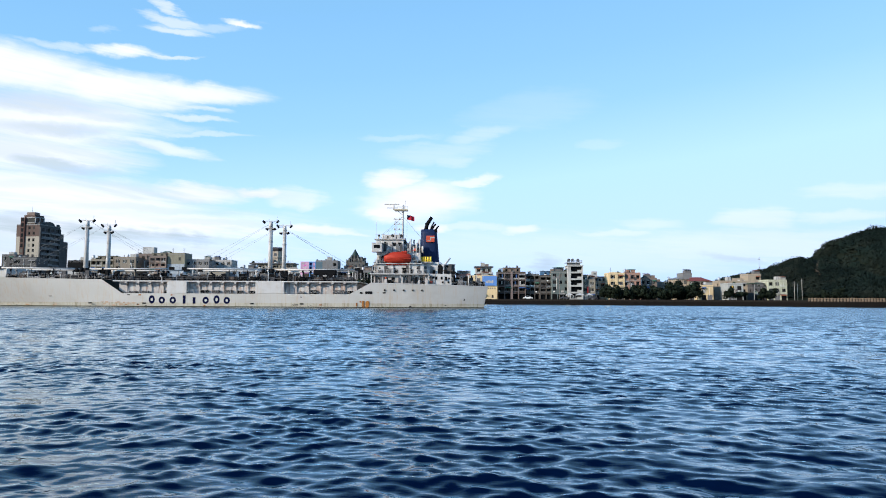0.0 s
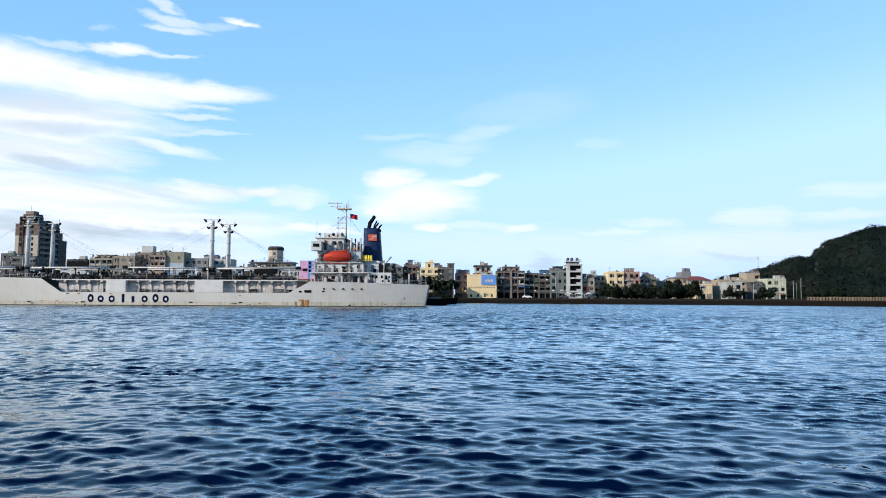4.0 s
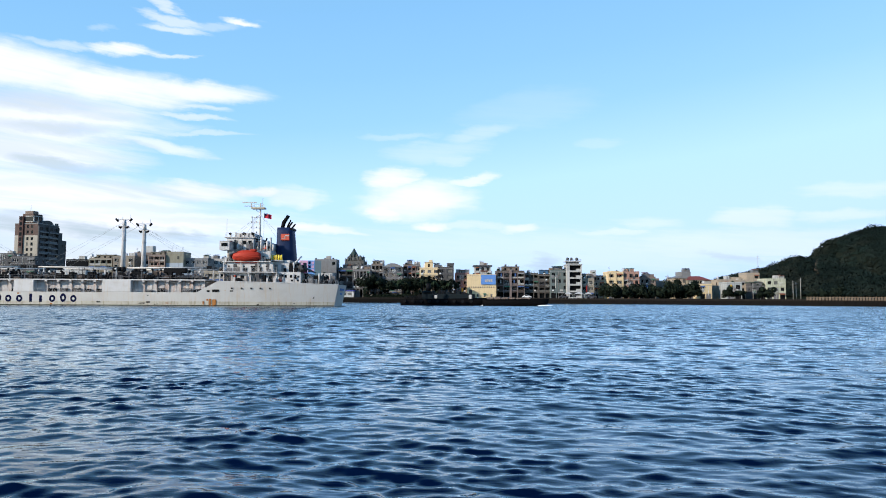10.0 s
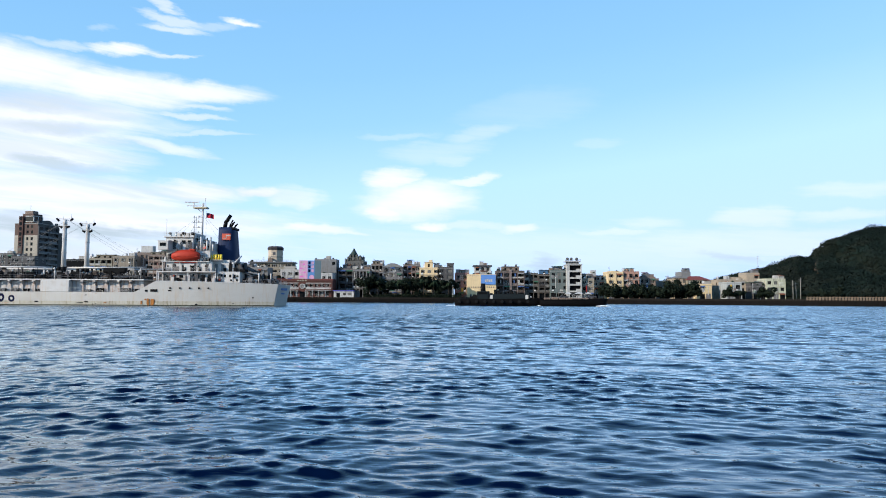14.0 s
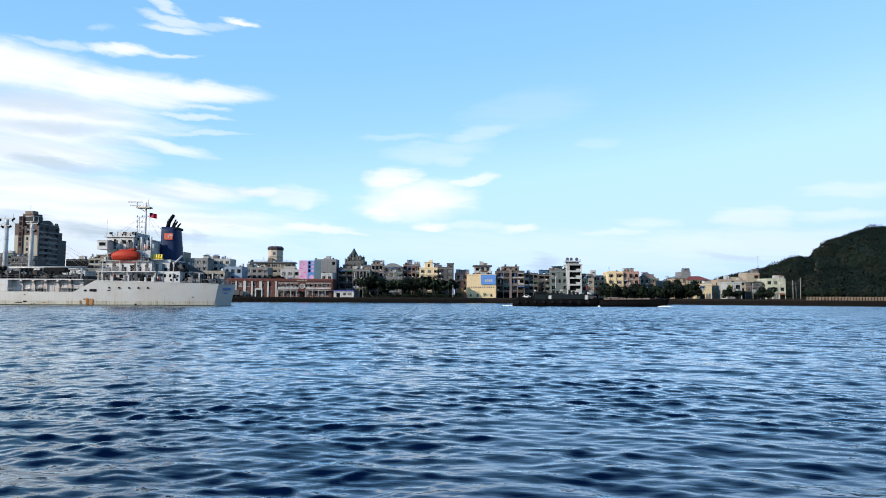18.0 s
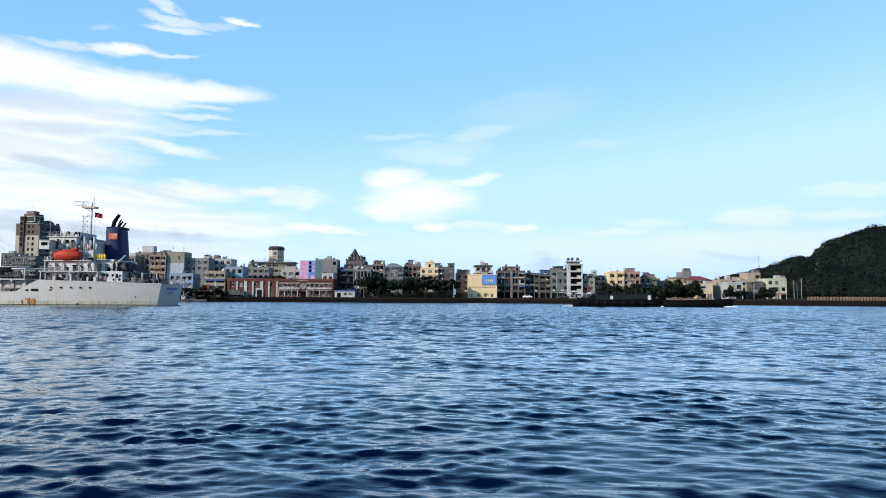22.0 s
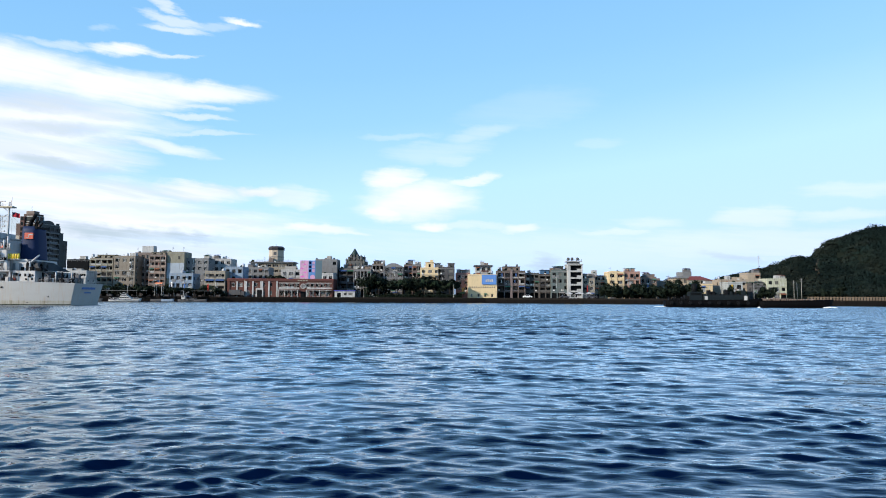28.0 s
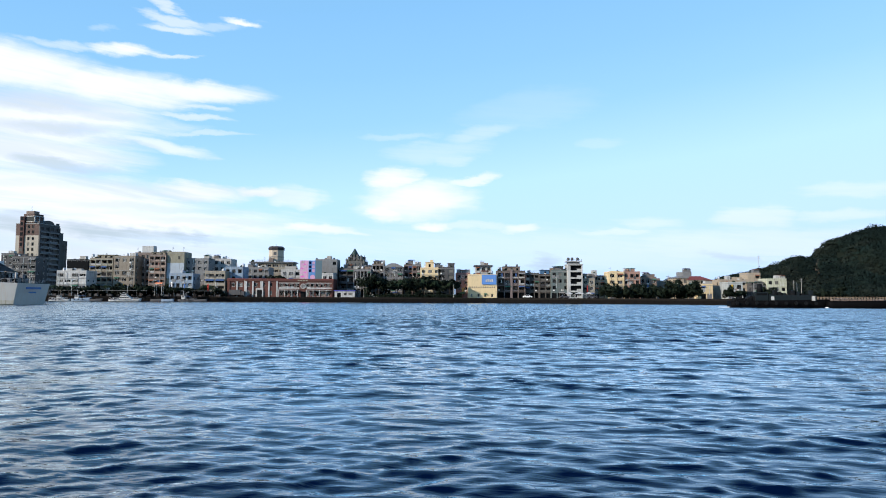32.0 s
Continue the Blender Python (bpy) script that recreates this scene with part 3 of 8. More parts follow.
        if roof == "clutter" and w > 4:
            sw = w * rng.uniform(0.35, 0.65)
            a = rng.choice([0.0, w - sw, (w - sw) * 0.5])
            h2 = rng.uniform(1.9, 3.0)
            up = part("set_back_storey", boxed(a + 0.05, a + sw - 0.05, 1.4, depth - 0.5, height + 0.15, height + 0.15 + h2), rng.choice([mat, mat, WALLS["grey2"], WALLS["dark"]]), ob)
            for k in range(max(1, int(sw / 2))):
                part("roof_window", boxed(a + 0.5 + k * 1.9, a + 1.5 + k * 1.9, 1.34, 1.39, height + 0.9, height + 1.9), GLASS, up)
            part("eave", boxed(a - 0.25, a + sw + 0.25, 0.9, depth, height + 0.15 + h2, height + 0.3 + h2), rng.choice([ROOFING, *AWNINGS]), up)
        roof_clutter(ob, w, depth, height + 0.15, max(5, int(w / 1.3)) if roof == "clutter" else max(2, int(w / 2.5)))
    else:
        rise = min(2.2, w * 0.18)
        bm = bmesh.new()
        if roof == "gable":
            ridge = ((w / 2, -0.3, height + rise), (w / 2, depth + 0.3, height + rise))
        else:
            ridge = ((w * 0.3, depth / 2, height + rise), (w * 0.7, depth / 2, height + rise))
        c = [(-0.4, -0.4, height), (w + 0.4, -0.4, height), (w + 0.4, depth + 0.4, height), (-0.4, depth + 0.4, height)]
        if roof == "gable":
            quad(bm, c[0], ridge[0], ridge[1], c[3])
            quad(bm, c[1], c[2], ridge[1], ridge[0])
            quad(bm, c[0], c[1], ridge[0])
            quad(bm, c[2], c[3], ridge[1])
        else:
            quad(bm, c[0], c[1], ridge[1], ridge[0])
            quad(bm, c[2], c[3], ridge[0], ridge[1])
            quad(bm, c[1], c[2], ridge[1])
            quad(bm, c[3], c[0], ridge[0])
        quad(bm, *c[::-1])
        part("roof", bm, TILE_ROOF if roof == "hip" else WALLS["grey2"], ob)
    if pent:
        a, b, h = pent
        part("roof_house", bevelled(0.05, w * a, min(w * b, w + 4), 1.5, 5.5, height + 0.15, height + 0.15 + h), mat if h < 4 else WALLS["white"], ob)
    return ob


def bay_house(x0, x1, y, depth, height, wall, trim, label, rows, bays, pier=0.45, front=0.0, shop=True, wide_pier=None, arched=False, roof=True):
    """A tenement of deep dark bays between piers and floor slabs."""
    w = x1 - x0
    ob = thing("house", label, "house", (x0, y, GROUND))
    sh = height / rows
    bw = w / bays
    holes = []
    for r in range(rows):
        for b in range(bays):
            lo = 0.1 if r == 0 and shop else 0.28
            holes.append((b * bw + pier / 2, (b + 1) * bw - pier / 2, r * sh + lo, (r + 1) * sh - 0.42))
    bm = bmesh.new()
    facade(bm, (0, 0, 0), (1, 0, 0), w, 0, height, holes, 1.5)
    facade(bm, (w, 0, 0), (0, 1, 0), depth, 0, height, [])
    facade(bm, (0, depth, 0), (0, -1, 0), depth, 0, height, [])
    facade(bm, (w, depth, 0), (-1, 0, 0), w, 0, height, [])
    bmesh.ops.remove_doubles(bm, verts=bm.verts[:], dist=0.002)
    part("wall", bm, WALLS[wall], ob)
    for k in range(bays + 1):
        u = min(max(k * bw, 0.16), w - 0.16)
        half = 0.16 if wide_pier is None or k != wide_pier else 0.55
        part("pier", boxed(u - half, u + half, -0.32 if half < 0.3 else -0.6, -0.004, 0, height + (0.0 if half < 0.3 else 0.8)), trim, ob)
    for r in range(1, rows + 1):
        part("floor_slab", boxed(-0.1, w + 0.1, -0.42, -0.008, r * sh - 0.3, r * sh - 0.1), trim, ob)
    for a, b, z, top in holes:
        # shade inside the bay is put into its back's colour, black at street level
        part("bay_shade_back", boxed(a - 0.05, b + 0.05, 1.46, 1.52, z, top), WALLS["dark2" if z > 1 else "black"], ob)
        q = rng.random()
        if z < 1 and shop:
            if q < 0.4:
                part("shutter", boxed(a + 0.1, b - 0.1, 0.5, 0.56, z, top - 0.4), rng.choice(SHOP), ob)
            continue
        wa = a + (b - a) * rng.uniform(0.08, 0.3)
        window(ob, (wa, 1.25, z + sh * 0.2), 0, min(b - wa - 0.1, rng.uniform(1.0, 1.8)), sh * 0.42, rng.choice([FRAME_DARK, FRAME_WHITE]))
        if front:
            part("balcony_front", boxed(a, b, -0.2, -0.1, z - 0.1, z + front * rng.uniform(0.8, 1.2)), rng.choice([trim, trim, WALLS[wall], CONCRETE]), ob)
        if arched:
            bm = bmesh.new()
            m, rr = (a + b) / 2, (b - a) / 2
            arc = [(m + rr * math.cos(math.pi * t / 8), top - rr + rr * math.sin(math.pi * t / 8)) for t in range(9)]
            for side, pts in ((b, arc[:5]), (a, arc[4:])):
                for (u0, z0), (u1, z1) in zip(pts, pts[1:]):
                    quad(bm, (side, 0.05, top), (u0, 0.05, z0), (u1, 0.05, z1))
            part("arch_head", bm, WALLS[wall], ob)
        if q < 0.22:
            part("air_conditioner", bevelled(0.04, a + 0.1, a + 0.9, -0.45, 0.1, z + 0.2, z + 0.8), FRAME_WHITE, ob)
        elif q < 0.42:
            part("awning", awning_mesh(a - 0.1, b + 0.1, top + 0.1, 0.9), rng.choice(AWNINGS), ob)
        elif q < 0.56:
            part("window_grille", grille_mesh(a, b, z, top - 0.3), FRAME_DARK, ob)
        elif q < 0.75:
            c0 = rng.uniform(a, b - 0.7)
            part("washing", boxed(c0, c0 + rng.uniform(0.4, 0.7), -0.16, -0.12, z + 0.7, top - 0.25), rng.choice([WALLS["white"], AWNINGS[1], WALLS["red"], WALLS["grey2"]]), ob)
    part("roof", boxed(0.0, w, 0.0, depth, height, height + 0.15), ROOFING, ob)
    if roof:
        bm = bmesh.new()
        for dims in ((0, w, 0, 0.18), (0, w, depth - 0.18, depth), (0, 0.18, 0.18, depth - 0.18), (w - 0.18, w, 0.18, depth - 0.18)):
            box(bm, *dims, height + 0.15, height + 0.75)
        part("parapet", bm, WALLS[wall], ob)
        roof_clutter(ob, w, depth, height + 0.15, max(6, int(w / 1.1)))
    return ob


def set_back(ob, a, b, y0, y1, z, h, mat, cap, windows=2):
    """A smaller storey on a roof, with its own windows and cap."""
    up = part("set_back_storey", boxed(a, b, y0, y1, z, z + h), mat, ob)
    for k in range(windows):
        u = a + (b - a) * (k + 0.5) / windows
        part("roof_window", boxed(u - 0.5, u + 0.5, y0 - 0.06, y0 - 0.01, z + h * 0.3, z + h * 0.75), GLASS, up)
    part("eave", boxed(a - 0.25, b + 0.25, y0 - 0.4, y1 + 0.2, z + h, z + h + 0.18), cap, up)
    return up


def barrel_roof(ob, w, depth, z, rise, mat):
    bm = bmesh.new()
    pts = [(w * t / 10, z + rise * math.sin(math.pi * t / 10)) for t in range(11)]
    for (u0, z0), (u1, z1) in zip(pts, pts[1:]):
        quad(bm, (u0, -0.3, z0), (u1, -0.3, z1), (u1, depth, z1), (u0, depth, z0))
        quad(bm, (u0, -0.3, z), (u1, -0.3, z), (u1, -0.3, z1), (u0, -0.3, z0))
    part("barrel_roof", bm, mat, ob, "low curved roof")


def roof_clutter(ob, w, depth, z, amount):
    for k in range(amount):
        x = rng.uniform(0.6, max(0.8, w - 0.8))
        kind = rng.random()
        if rng.random() < 0.4:
            # vents, pots and small boxes along the parapet
            small = rng.random()
            if small < 0.35:
                bm = bmesh.new()
                bmesh.ops.create_icosphere(bm, subdivisions=2, radius=rng.uniform(0.5, 0.8), matrix=Matrix.Translation((x, 0.9, z + 0.7)))
                for v in bm.verts:
                    v.co += Vector((rng.gauss(0, 0.12), rng.gauss(0, 0.12), rng.gauss(0, 0.16)))
                part("roof_plant", bm, LEAF, ob, "dark potted roof plant")
            elif small < 0.7:
                part("vent_pipe", tubed((x, 1.0, z), (x, 1.0, z + rng.uniform(1.0, 2.0)), 0.12, 0.16, 6), rng.choice([FRAME_DARK, STEEL, CONCRETE]), ob)
            else:
                part("condenser", bevelled(0.04, x, x + 1.0, 0.6, 1.3, z, z + rng.uniform(0.9, 1.4)), rng.choice([FRAME_WHITE, WALLS["grey2"], FRAME_DARK]), ob)
            continue
        if kind < 0.35:
            bm = bmesh.new()
            tank(bm, x, rng.uniform(1.5, depth * 0.5), z, rng.uniform(0.5, 0.8), rng.uniform(1.2, 1.9))
            part("water_tank", bm, STEEL, ob, "stainless steel roof water tank")
        elif kind < 0.5:
            sw, h = rng.uniform(2.2, 4.0), rng.uniform(1.8, 2.5)
            x = min(x, max(0.3, w - sw))
            shed = part("roof_shed", boxed(x, x + sw, 1.2, 4.4, z, z + h), rng.choice([WALLS["grey"], WALLS["brown"], CONCRETE]), ob)
            bm = bmesh.new()
            quad(bm, (x - 0.3, 0.7, z + h + 0.02), (x + sw + 0.3, 0.7, z + h + 0.02), (x + sw + 0.3, 4.7, z + h + 0.7), (x - 0.3, 4.7, z + h + 0.7))
            bmesh.ops.solidify(bm, geom=bm.faces[:], thickness=0.08)
            part("shed_roof", bm, rng.choice(AWNINGS), shed)
        elif kind < 0.62:
            bm = bmesh.new()
            railing(bm, [(0.2, 0.5, z), (w - 0.2, 0.5, z)], 1.6, 3, 1.5, 0.04)
            part("roof_rail", bm, FRAME_DARK, ob)
        elif kind < 0.85:
            sw, sd, h = rng.uniform(1.8, 3.2), 2.6, rng.uniform(1.6, 2.6)
            part("stair_box", bevelled(0.04, x - sw / 2, x + sw / 2, 2.0, 2.0 + sd, z, z + h), rng.choice([CONCRETE, WALLS["white"], WALLS["brown"]]), ob)
        else:
            bm = bmesh.new()
            tube(bm, (x, 2, z), (x, 2, z + 3.2), 0.05, seg=5)
            for k2 in range(4):
                tube(bm, (x - 0.6 + k2 * 0.05, 2, z + 2.2 + k2 * 0.25), (x + 0.6 - k2 * 0.05, 2, z + 2.2 + k2 * 0.25), 0.03, seg=4)
            part("aerial", bm, FRAME_DARK, ob)


# ---- water, land, quay, hill ----
def wave_field(x, y, spacing, away):
    """Wind waves as a sum of trains that lean towards their crests: the shift of each place."""
    wr = np.random.RandomState(5)
    dx, dy, dz = np.zeros_like(x), np.zeros_like(x), np.zeros_like(x)
    # gusts roughen the short waves in patches
    gust = 1.0 + 0.40 * np.sin(0.31 * x + 0.9 * np.sin(0.17 * y)) * np.sin(0.43 * y + 1.3 * np.sin(0.21 * x)) + 0.30 * np.sin(1.1 * x + 0.5 * y) * np.sin(0.9 * y - 0.4 * x)
    wander = [(0.9 * np.sin(0.23 * x + a) + 0.9 * np.sin(0.19 * y + 0.13 * x + b)) for a, b in wr.uniform(0, 6.28, (5, 2))]
    for shortest, longest, count, slope in ((0.15, 0.66, 52, SHORT_SLOPE), (0.66, 2.0, 34, MID_SLOPE), (2.0, 9.0, 13, LONG_SLOPE)):
        for k in range(count):
            length = shortest * (longest / shortest) ** ((k + wr.uniform(0, 1)) / count)
            turn = radians(-90 + (12 if wr.uniform() < 0.55 else -13)) + wr.normal(0, 0.45 if length < 2.0 else 0.25)
            c, s = math.cos(turn), math.sin(turn)
            q = 2 * math.pi / length
            held = np.clip((length / spacing - 2.5) / 2.5, 0, 1)[:, None]
            amp = slope / q * held * (gust if length < 0.66 else np.clip(away / 35, 0.65, 1.3 if length < 2.0 else 0.9))
            phase = q * (c * x + s * y) + wr.uniform(0, 6.28) + wander[k % 5]
            dz += amp * (np.sin(phase) - 0.27 * np.sin(2 * phase))  # slow backs, short fronts
            lean = CHOP * amp * np.cos(phase)
            dx += lean * c
            dy += lean * s
    return dx, dy, dz


SHORT_SLOPE, MID_SLOPE, LONG_SLOPE = 0.031, 0.0255, 0.011
CHOP = 0.6
SEA = -0.36  # water level
BEHIND = 14.0  # the fan's centre lies behind the eye


def make_water():
    r = [3.0]
    while r[-1] < 380:
        r.append(r[-1] + max(0.05, 0.0046 * (r[-1] - 17)))
    r = np.concatenate([r, 380 * 1.25 ** np.arange(1, 13)])
    ahead = 540
    front = np.linspace(-0.8, 0.8, ahead)
    back = np.linspace(0.8, 2 * math.pi - 0.8, 42)[1:-1]
    turns = np.concatenate([front, back])
    cols = len(turns)
    X = np.outer(r, np.sin(turns))
    Y = np.outer(r, np.cos(turns)) - BEHIND
    fade = np.clip((380 - r) / 50, 0, 1)[:, None] * np.ones_like(X)
    fade[:, ahead:] = 0.0
    edge = np.minimum(np.arange(ahead), np.arange(ahead)[::-1])
    fade[:, :ahead] *= np.clip(edge / 16, 0, 1)
    dx, dy, dz = wave_field(X, Y, np.gradient(r), np.hypot(X, Y))
    verts = np.stack([X + dx * fade, Y + dy * fade, dz * fade], -1).reshape(-1, 3)
    i = np.arange(len(r) - 1)[:, None] * cols
    j = np.arange(cols)[None, :]
    k = (j + 1) % cols
    faces = np.stack([i + j, i + cols + j, i + cols + k, i + k], -1).reshape(-1, 4)[:, ::-1]
    mesh = bpy.data.meshes.new("water")
    mid = len(verts)
    fan = [(mid, int(k[0, c]), int(j[0, c])) for c in range(cols)]
    mesh.from_pydata([*map(tuple, verts), (0, -BEHIND, 0)], [], [*map(tuple, faces.tolist()), *fan])
    mesh.polygons.foreach_set("use_smooth", [True] * len(mesh.polygons))
    mesh.update()
    mesh.materials.append(WATER)
    ob = new("water", mesh)
    return tagged(ob, "dark blue rippled harbour water", "water", kind="structure")


water = make_water()

SHORE = [(-1500, 322), (-300, 320), (-60, 328), (20, 322), (75, 288), (113, 266), (142, 242), (170, 228), (300, 195), (1500, 150)]


def shore_y(x):
    return float(np.interp(x, [p[0] for p in SHORE], [p[1] for p in SHORE]))


def make_land():
    bm = bmesh.new()
    top = [bm.verts.new((x, y + 1.0, GROUND)) for x, y in SHORE]
    far = [bm.verts.new((x * 2.6, 4600, GROUND)) for x, y in SHORE]
    for k in range(len(SHORE) - 1):
        bm.faces.new((top[k], top[k + 1], far[k + 1], far[k]))
    ob = new("ground", bpy.data.meshes.new("ground"))
    bm.to_mesh(ob.data)
    bm.free()
    ob.data.materials.append(LAND)
    tagged(ob, "flat dull ground behind the quay", "ground", kind="structure")
    # quay wall with coping, in lengths
    ob = new("quay_wall")
    tagged(ob, "dark stained stone quay wall with concrete coping", "quay", kind="structure")
    for (xa, ya), (xb, yb) in zip(SHORE, SHORE[1:]):
        count = max(1, min(24, int((xb - xa) / 9)))
        for k in range(count):
            xs = [xa + (xb - xa) * q / count for q in (k, k + 1)]
            ys = [ya + (yb - ya) * q / count for q in (k, k + 1)]
            if xs[1] < -260 or xs[0] > 230:
                if k:
                    continue
                xs, ys = [xa, xb], [ya, yb]
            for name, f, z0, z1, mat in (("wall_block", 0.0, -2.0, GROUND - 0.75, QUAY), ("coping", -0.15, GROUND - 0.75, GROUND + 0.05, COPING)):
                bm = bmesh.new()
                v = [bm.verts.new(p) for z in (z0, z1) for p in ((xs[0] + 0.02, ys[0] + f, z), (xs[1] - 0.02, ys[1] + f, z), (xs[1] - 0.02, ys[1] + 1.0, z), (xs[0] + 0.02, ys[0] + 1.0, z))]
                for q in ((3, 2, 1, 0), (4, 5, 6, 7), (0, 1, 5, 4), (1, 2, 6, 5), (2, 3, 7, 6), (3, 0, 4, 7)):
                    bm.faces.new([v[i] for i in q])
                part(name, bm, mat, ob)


make_land()

RIDGE = [(120, 1.0), (165, 9.5), (185, 14), (216, 21.5), (231, 26), (241, 29.5), (255, 30), (260, 33.5), (264, 41.5), (283, 47), (290, 49.5), (310, 53.5), (360, 62), (430, 66), (520, 52), (640, 20), (700, 1)]


def leafed(name, centres, outward, size, lr):
    """Loose leaves at the centres, each shaded along its outward way."""
    a, b = lr.normal(0, size, centres.shape), lr.normal(0, size, centres.shape)
    b *= np.where((np.cross(b, a) * outward).sum(1) < 0, -1.0, 1.0)[:, None]
    V = np.stack([centres - a, centres + b, centres + a, centres - b], 1).reshape(-1, 3)
    mesh = bpy.data.meshes.new(name)
    mesh.from_pydata(V.tolist(), [], np.arange(len(V)).reshape(-1, 4).tolist())
    mesh.polygons.foreach_set("use_smooth", [True] * len(centres))
    mesh.normals_split_custom_set_from_vertices(np.repeat(outward, 4, 0).tolist())
    return mesh


def unit(v):
    return v / np.linalg.norm(v, axis=-1, keepdims=True)


def hill_z(x, y):
    top = float(np.interp(x, [p[0] for p in RIDGE], [p[1] for p in RIDGE]))
    ridge_y = 470.0
    foot = float(np.interp(x, [120, 200, 250, 300, 700], [440, 400, 345, 300, 260]))
    if y < ridge_y:
        f = min(1, max(0, (y - foot) / (ridge_y - foot)))
        f = 0.6 * f ** 0.7 + 0.4 * f * f * (3 - 2 * f)
    else:
        f = max(0, 1 - (y - ridge_y) / 100) ** 1.3
    z = max(0.0, top - 3.5) * f + (noise.fractal(Vector((x * 0.03, y * 0.03, 0)), 1.0, 2.0, 4) * 3.2) * f * (0.4 if abs(y - ridge_y) < 25 else 1)
    # worn cliff step
    if 248 < x < 264 and y < ridge_y:
        z -= 3.0 * f * (1 - abs(x - 256) / 8)
    return z


def make_hill():
    ob = thing("hill", "dark wooded coastal hill with a bare cliff patch", "hill", kind="structure")
    xs = np.linspace(120, 700, 110)
    ys = np.linspace(262, 730, 80)
    bm = bmesh.new()
    grid = [[bm.verts.new((x, y, GROUND - 0.3 + hill_z(x, y))) for y in ys] for x in xs]
    for i in range(len(xs) - 1):
        for j in range(len(ys) - 1):
            f = bm.faces.new((grid[i][j], grid[i + 1][j], grid[i + 1][j + 1], grid[i][j + 1]))
            f.smooth = True
    part("hillside", bm, HILL, ob)
    # bare rock patches
    cr = random.Random(3)
    for lead, n, y0, y1 in ((0.5476, 16, 428, 458),):
        bm = bmesh.new()
        for k in range(n):
            y = cr.uniform(y0, y1)
            x = lead * y + cr.uniform(-1.1, 1.1)
            z = GROUND + hill_z(x, y)
            m = Matrix.Translation((x, y - 1, z + cr.uniform(-1.5, 1.5))) @ Euler((cr.uniform(0, 3), cr.uniform(0, 3), cr.uniform(0, 3))).to_matrix().to_4x4()
            bmesh.ops.create_icosphere(bm, subdivisions=1, radius=cr.uniform(0.5, 1.2), matrix=m)
        part("cliff", bm, CLIFF, ob, "bare pale brown cliff face")
    # trees of the wood as leaf clumps
    lr = np.random.RandomState(11)
    pts = []
    for k in range(12500):
        x, y = lr.uniform(150, 345), lr.uniform(300, 500)
        z = hill_z(x, y)
        if z > 1.2 and x < 0.69 * y and not (abs(x - 0.5476 * y) < 2.2 and 425 < y < 464):
            pts.append((x, y, GROUND + z))
    pts = np.array(pts)
    each = 75
    R = lr.uniform(1.5, 3.1, len(pts)) * np.where(lr.uniform(0, 1, len(pts)) < 0.06, 1.4, 1.0)
    pts[:, 2] += R * 0.3
    d = lr.normal(0, 1, (len(pts), each, 3))
    d /= np.linalg.norm(d, axis=2, keepdims=True)
    d[:, :, 2] = np.abs(d[:, :, 2]) * 0.9
    p = (pts[:, None] + d * (R[:, None] * lr.uniform(0.6, 1.05, (len(pts), each)))[:, :, None]).reshape(-1, 3)
    mesh = leafed("hill_wood", p, unit((d * 0.6 + np.array((-0.1, -0.5, 0.5)) + lr.normal(0, 0.12, d.shape)).reshape(-1, 3)), 0.24, lr)
    wood = meshed("hill_wood", mesh, LEAF_HILL, None)
    tagged(wood, "dense dark green scrub and trees over the hill", "wood", kind="stuff")


make_hill()


def unseen_bank():
    """An unseen wooded bank, added behind the eye to hide the low sky there."""
    bm = bmesh.new()
    xs = np.linspace(-700, 700, 57)
    rows = []
    for x in xs:
        h = 52 + 14 * math.sin(x * 0.011) + 7 * math.sin(x * 0.037 + 1) - 30 * (abs(x) / 700) ** 2
        rows.append([bm.verts.new((x, y, z)) for y, z in ((-60, -2), (-61, 2.0), (-110, h * 0.6), (-170, h), (-420, 0))])
    for p, q in zip(rows, rows[1:]):
        for k in range(4):
            bm.faces.new((p[k], p[k + 1], q[k + 1], q[k])).smooth = True
    mesh = bpy.data.meshes.new("bank")
    bm.to_mesh(mesh)
    bm.free()
    tagged(meshed("bank", mesh, HILL, None), "unseen dark wooded bank added behind the eye to hide low sky", "bank", kind="structure")


unseen_bank()


# ---- trees ----
def crown_mesh(name, seed, rx, rz, zc, leaves, size):
    lr = np.random.RandomState(seed)
    blobs = np.array([(lr.normal(0, rx * 0.45), lr.normal(0, rx * 0.45), zc + lr.normal(0, rz * 0.35), lr.uniform(0.35, 0.6) * rx) for _ in range(11)])
    own = blobs[lr.randint(len(blobs), size=leaves)]
    d = unit(lr.normal(0, 1, (leaves, 3)))
    p = own[:, :3] + d * (own[:, 3] * lr.uniform(0.55, 1.08, leaves))[:, None] * np.array([1, 1, rz / rx])
    return leafed(name, p, unit(d + lr.normal(0, 0.35, d.shape)), size, lr)


def trunk_mesh(h, r, seed, limbs=5, spread=1.6):
    bm = bmesh.new()
    lr = random.Random(seed)
    top = Vector((lr.uniform(-0.2, 0.2), lr.uniform(-0.2, 0.2), h))
    tube(bm, (0, 0, 0), top * 0.55, r, r * 0.75, 7)
    tube(bm, top * 0.55, top, r * 0.75, r * 0.45, 7)
    for k in range(limbs):
        t = top * lr.uniform(0.6, 1.0)
        ang = 6.28 * k / limbs + lr.uniform(-0.4, 0.4)
        tube(bm, t, t + Vector((math.cos(ang) * spread, math.sin(ang) * spread, lr.uniform(0.8, 1.8))), r * 0.4, r * 0.12, 5)
    return bm


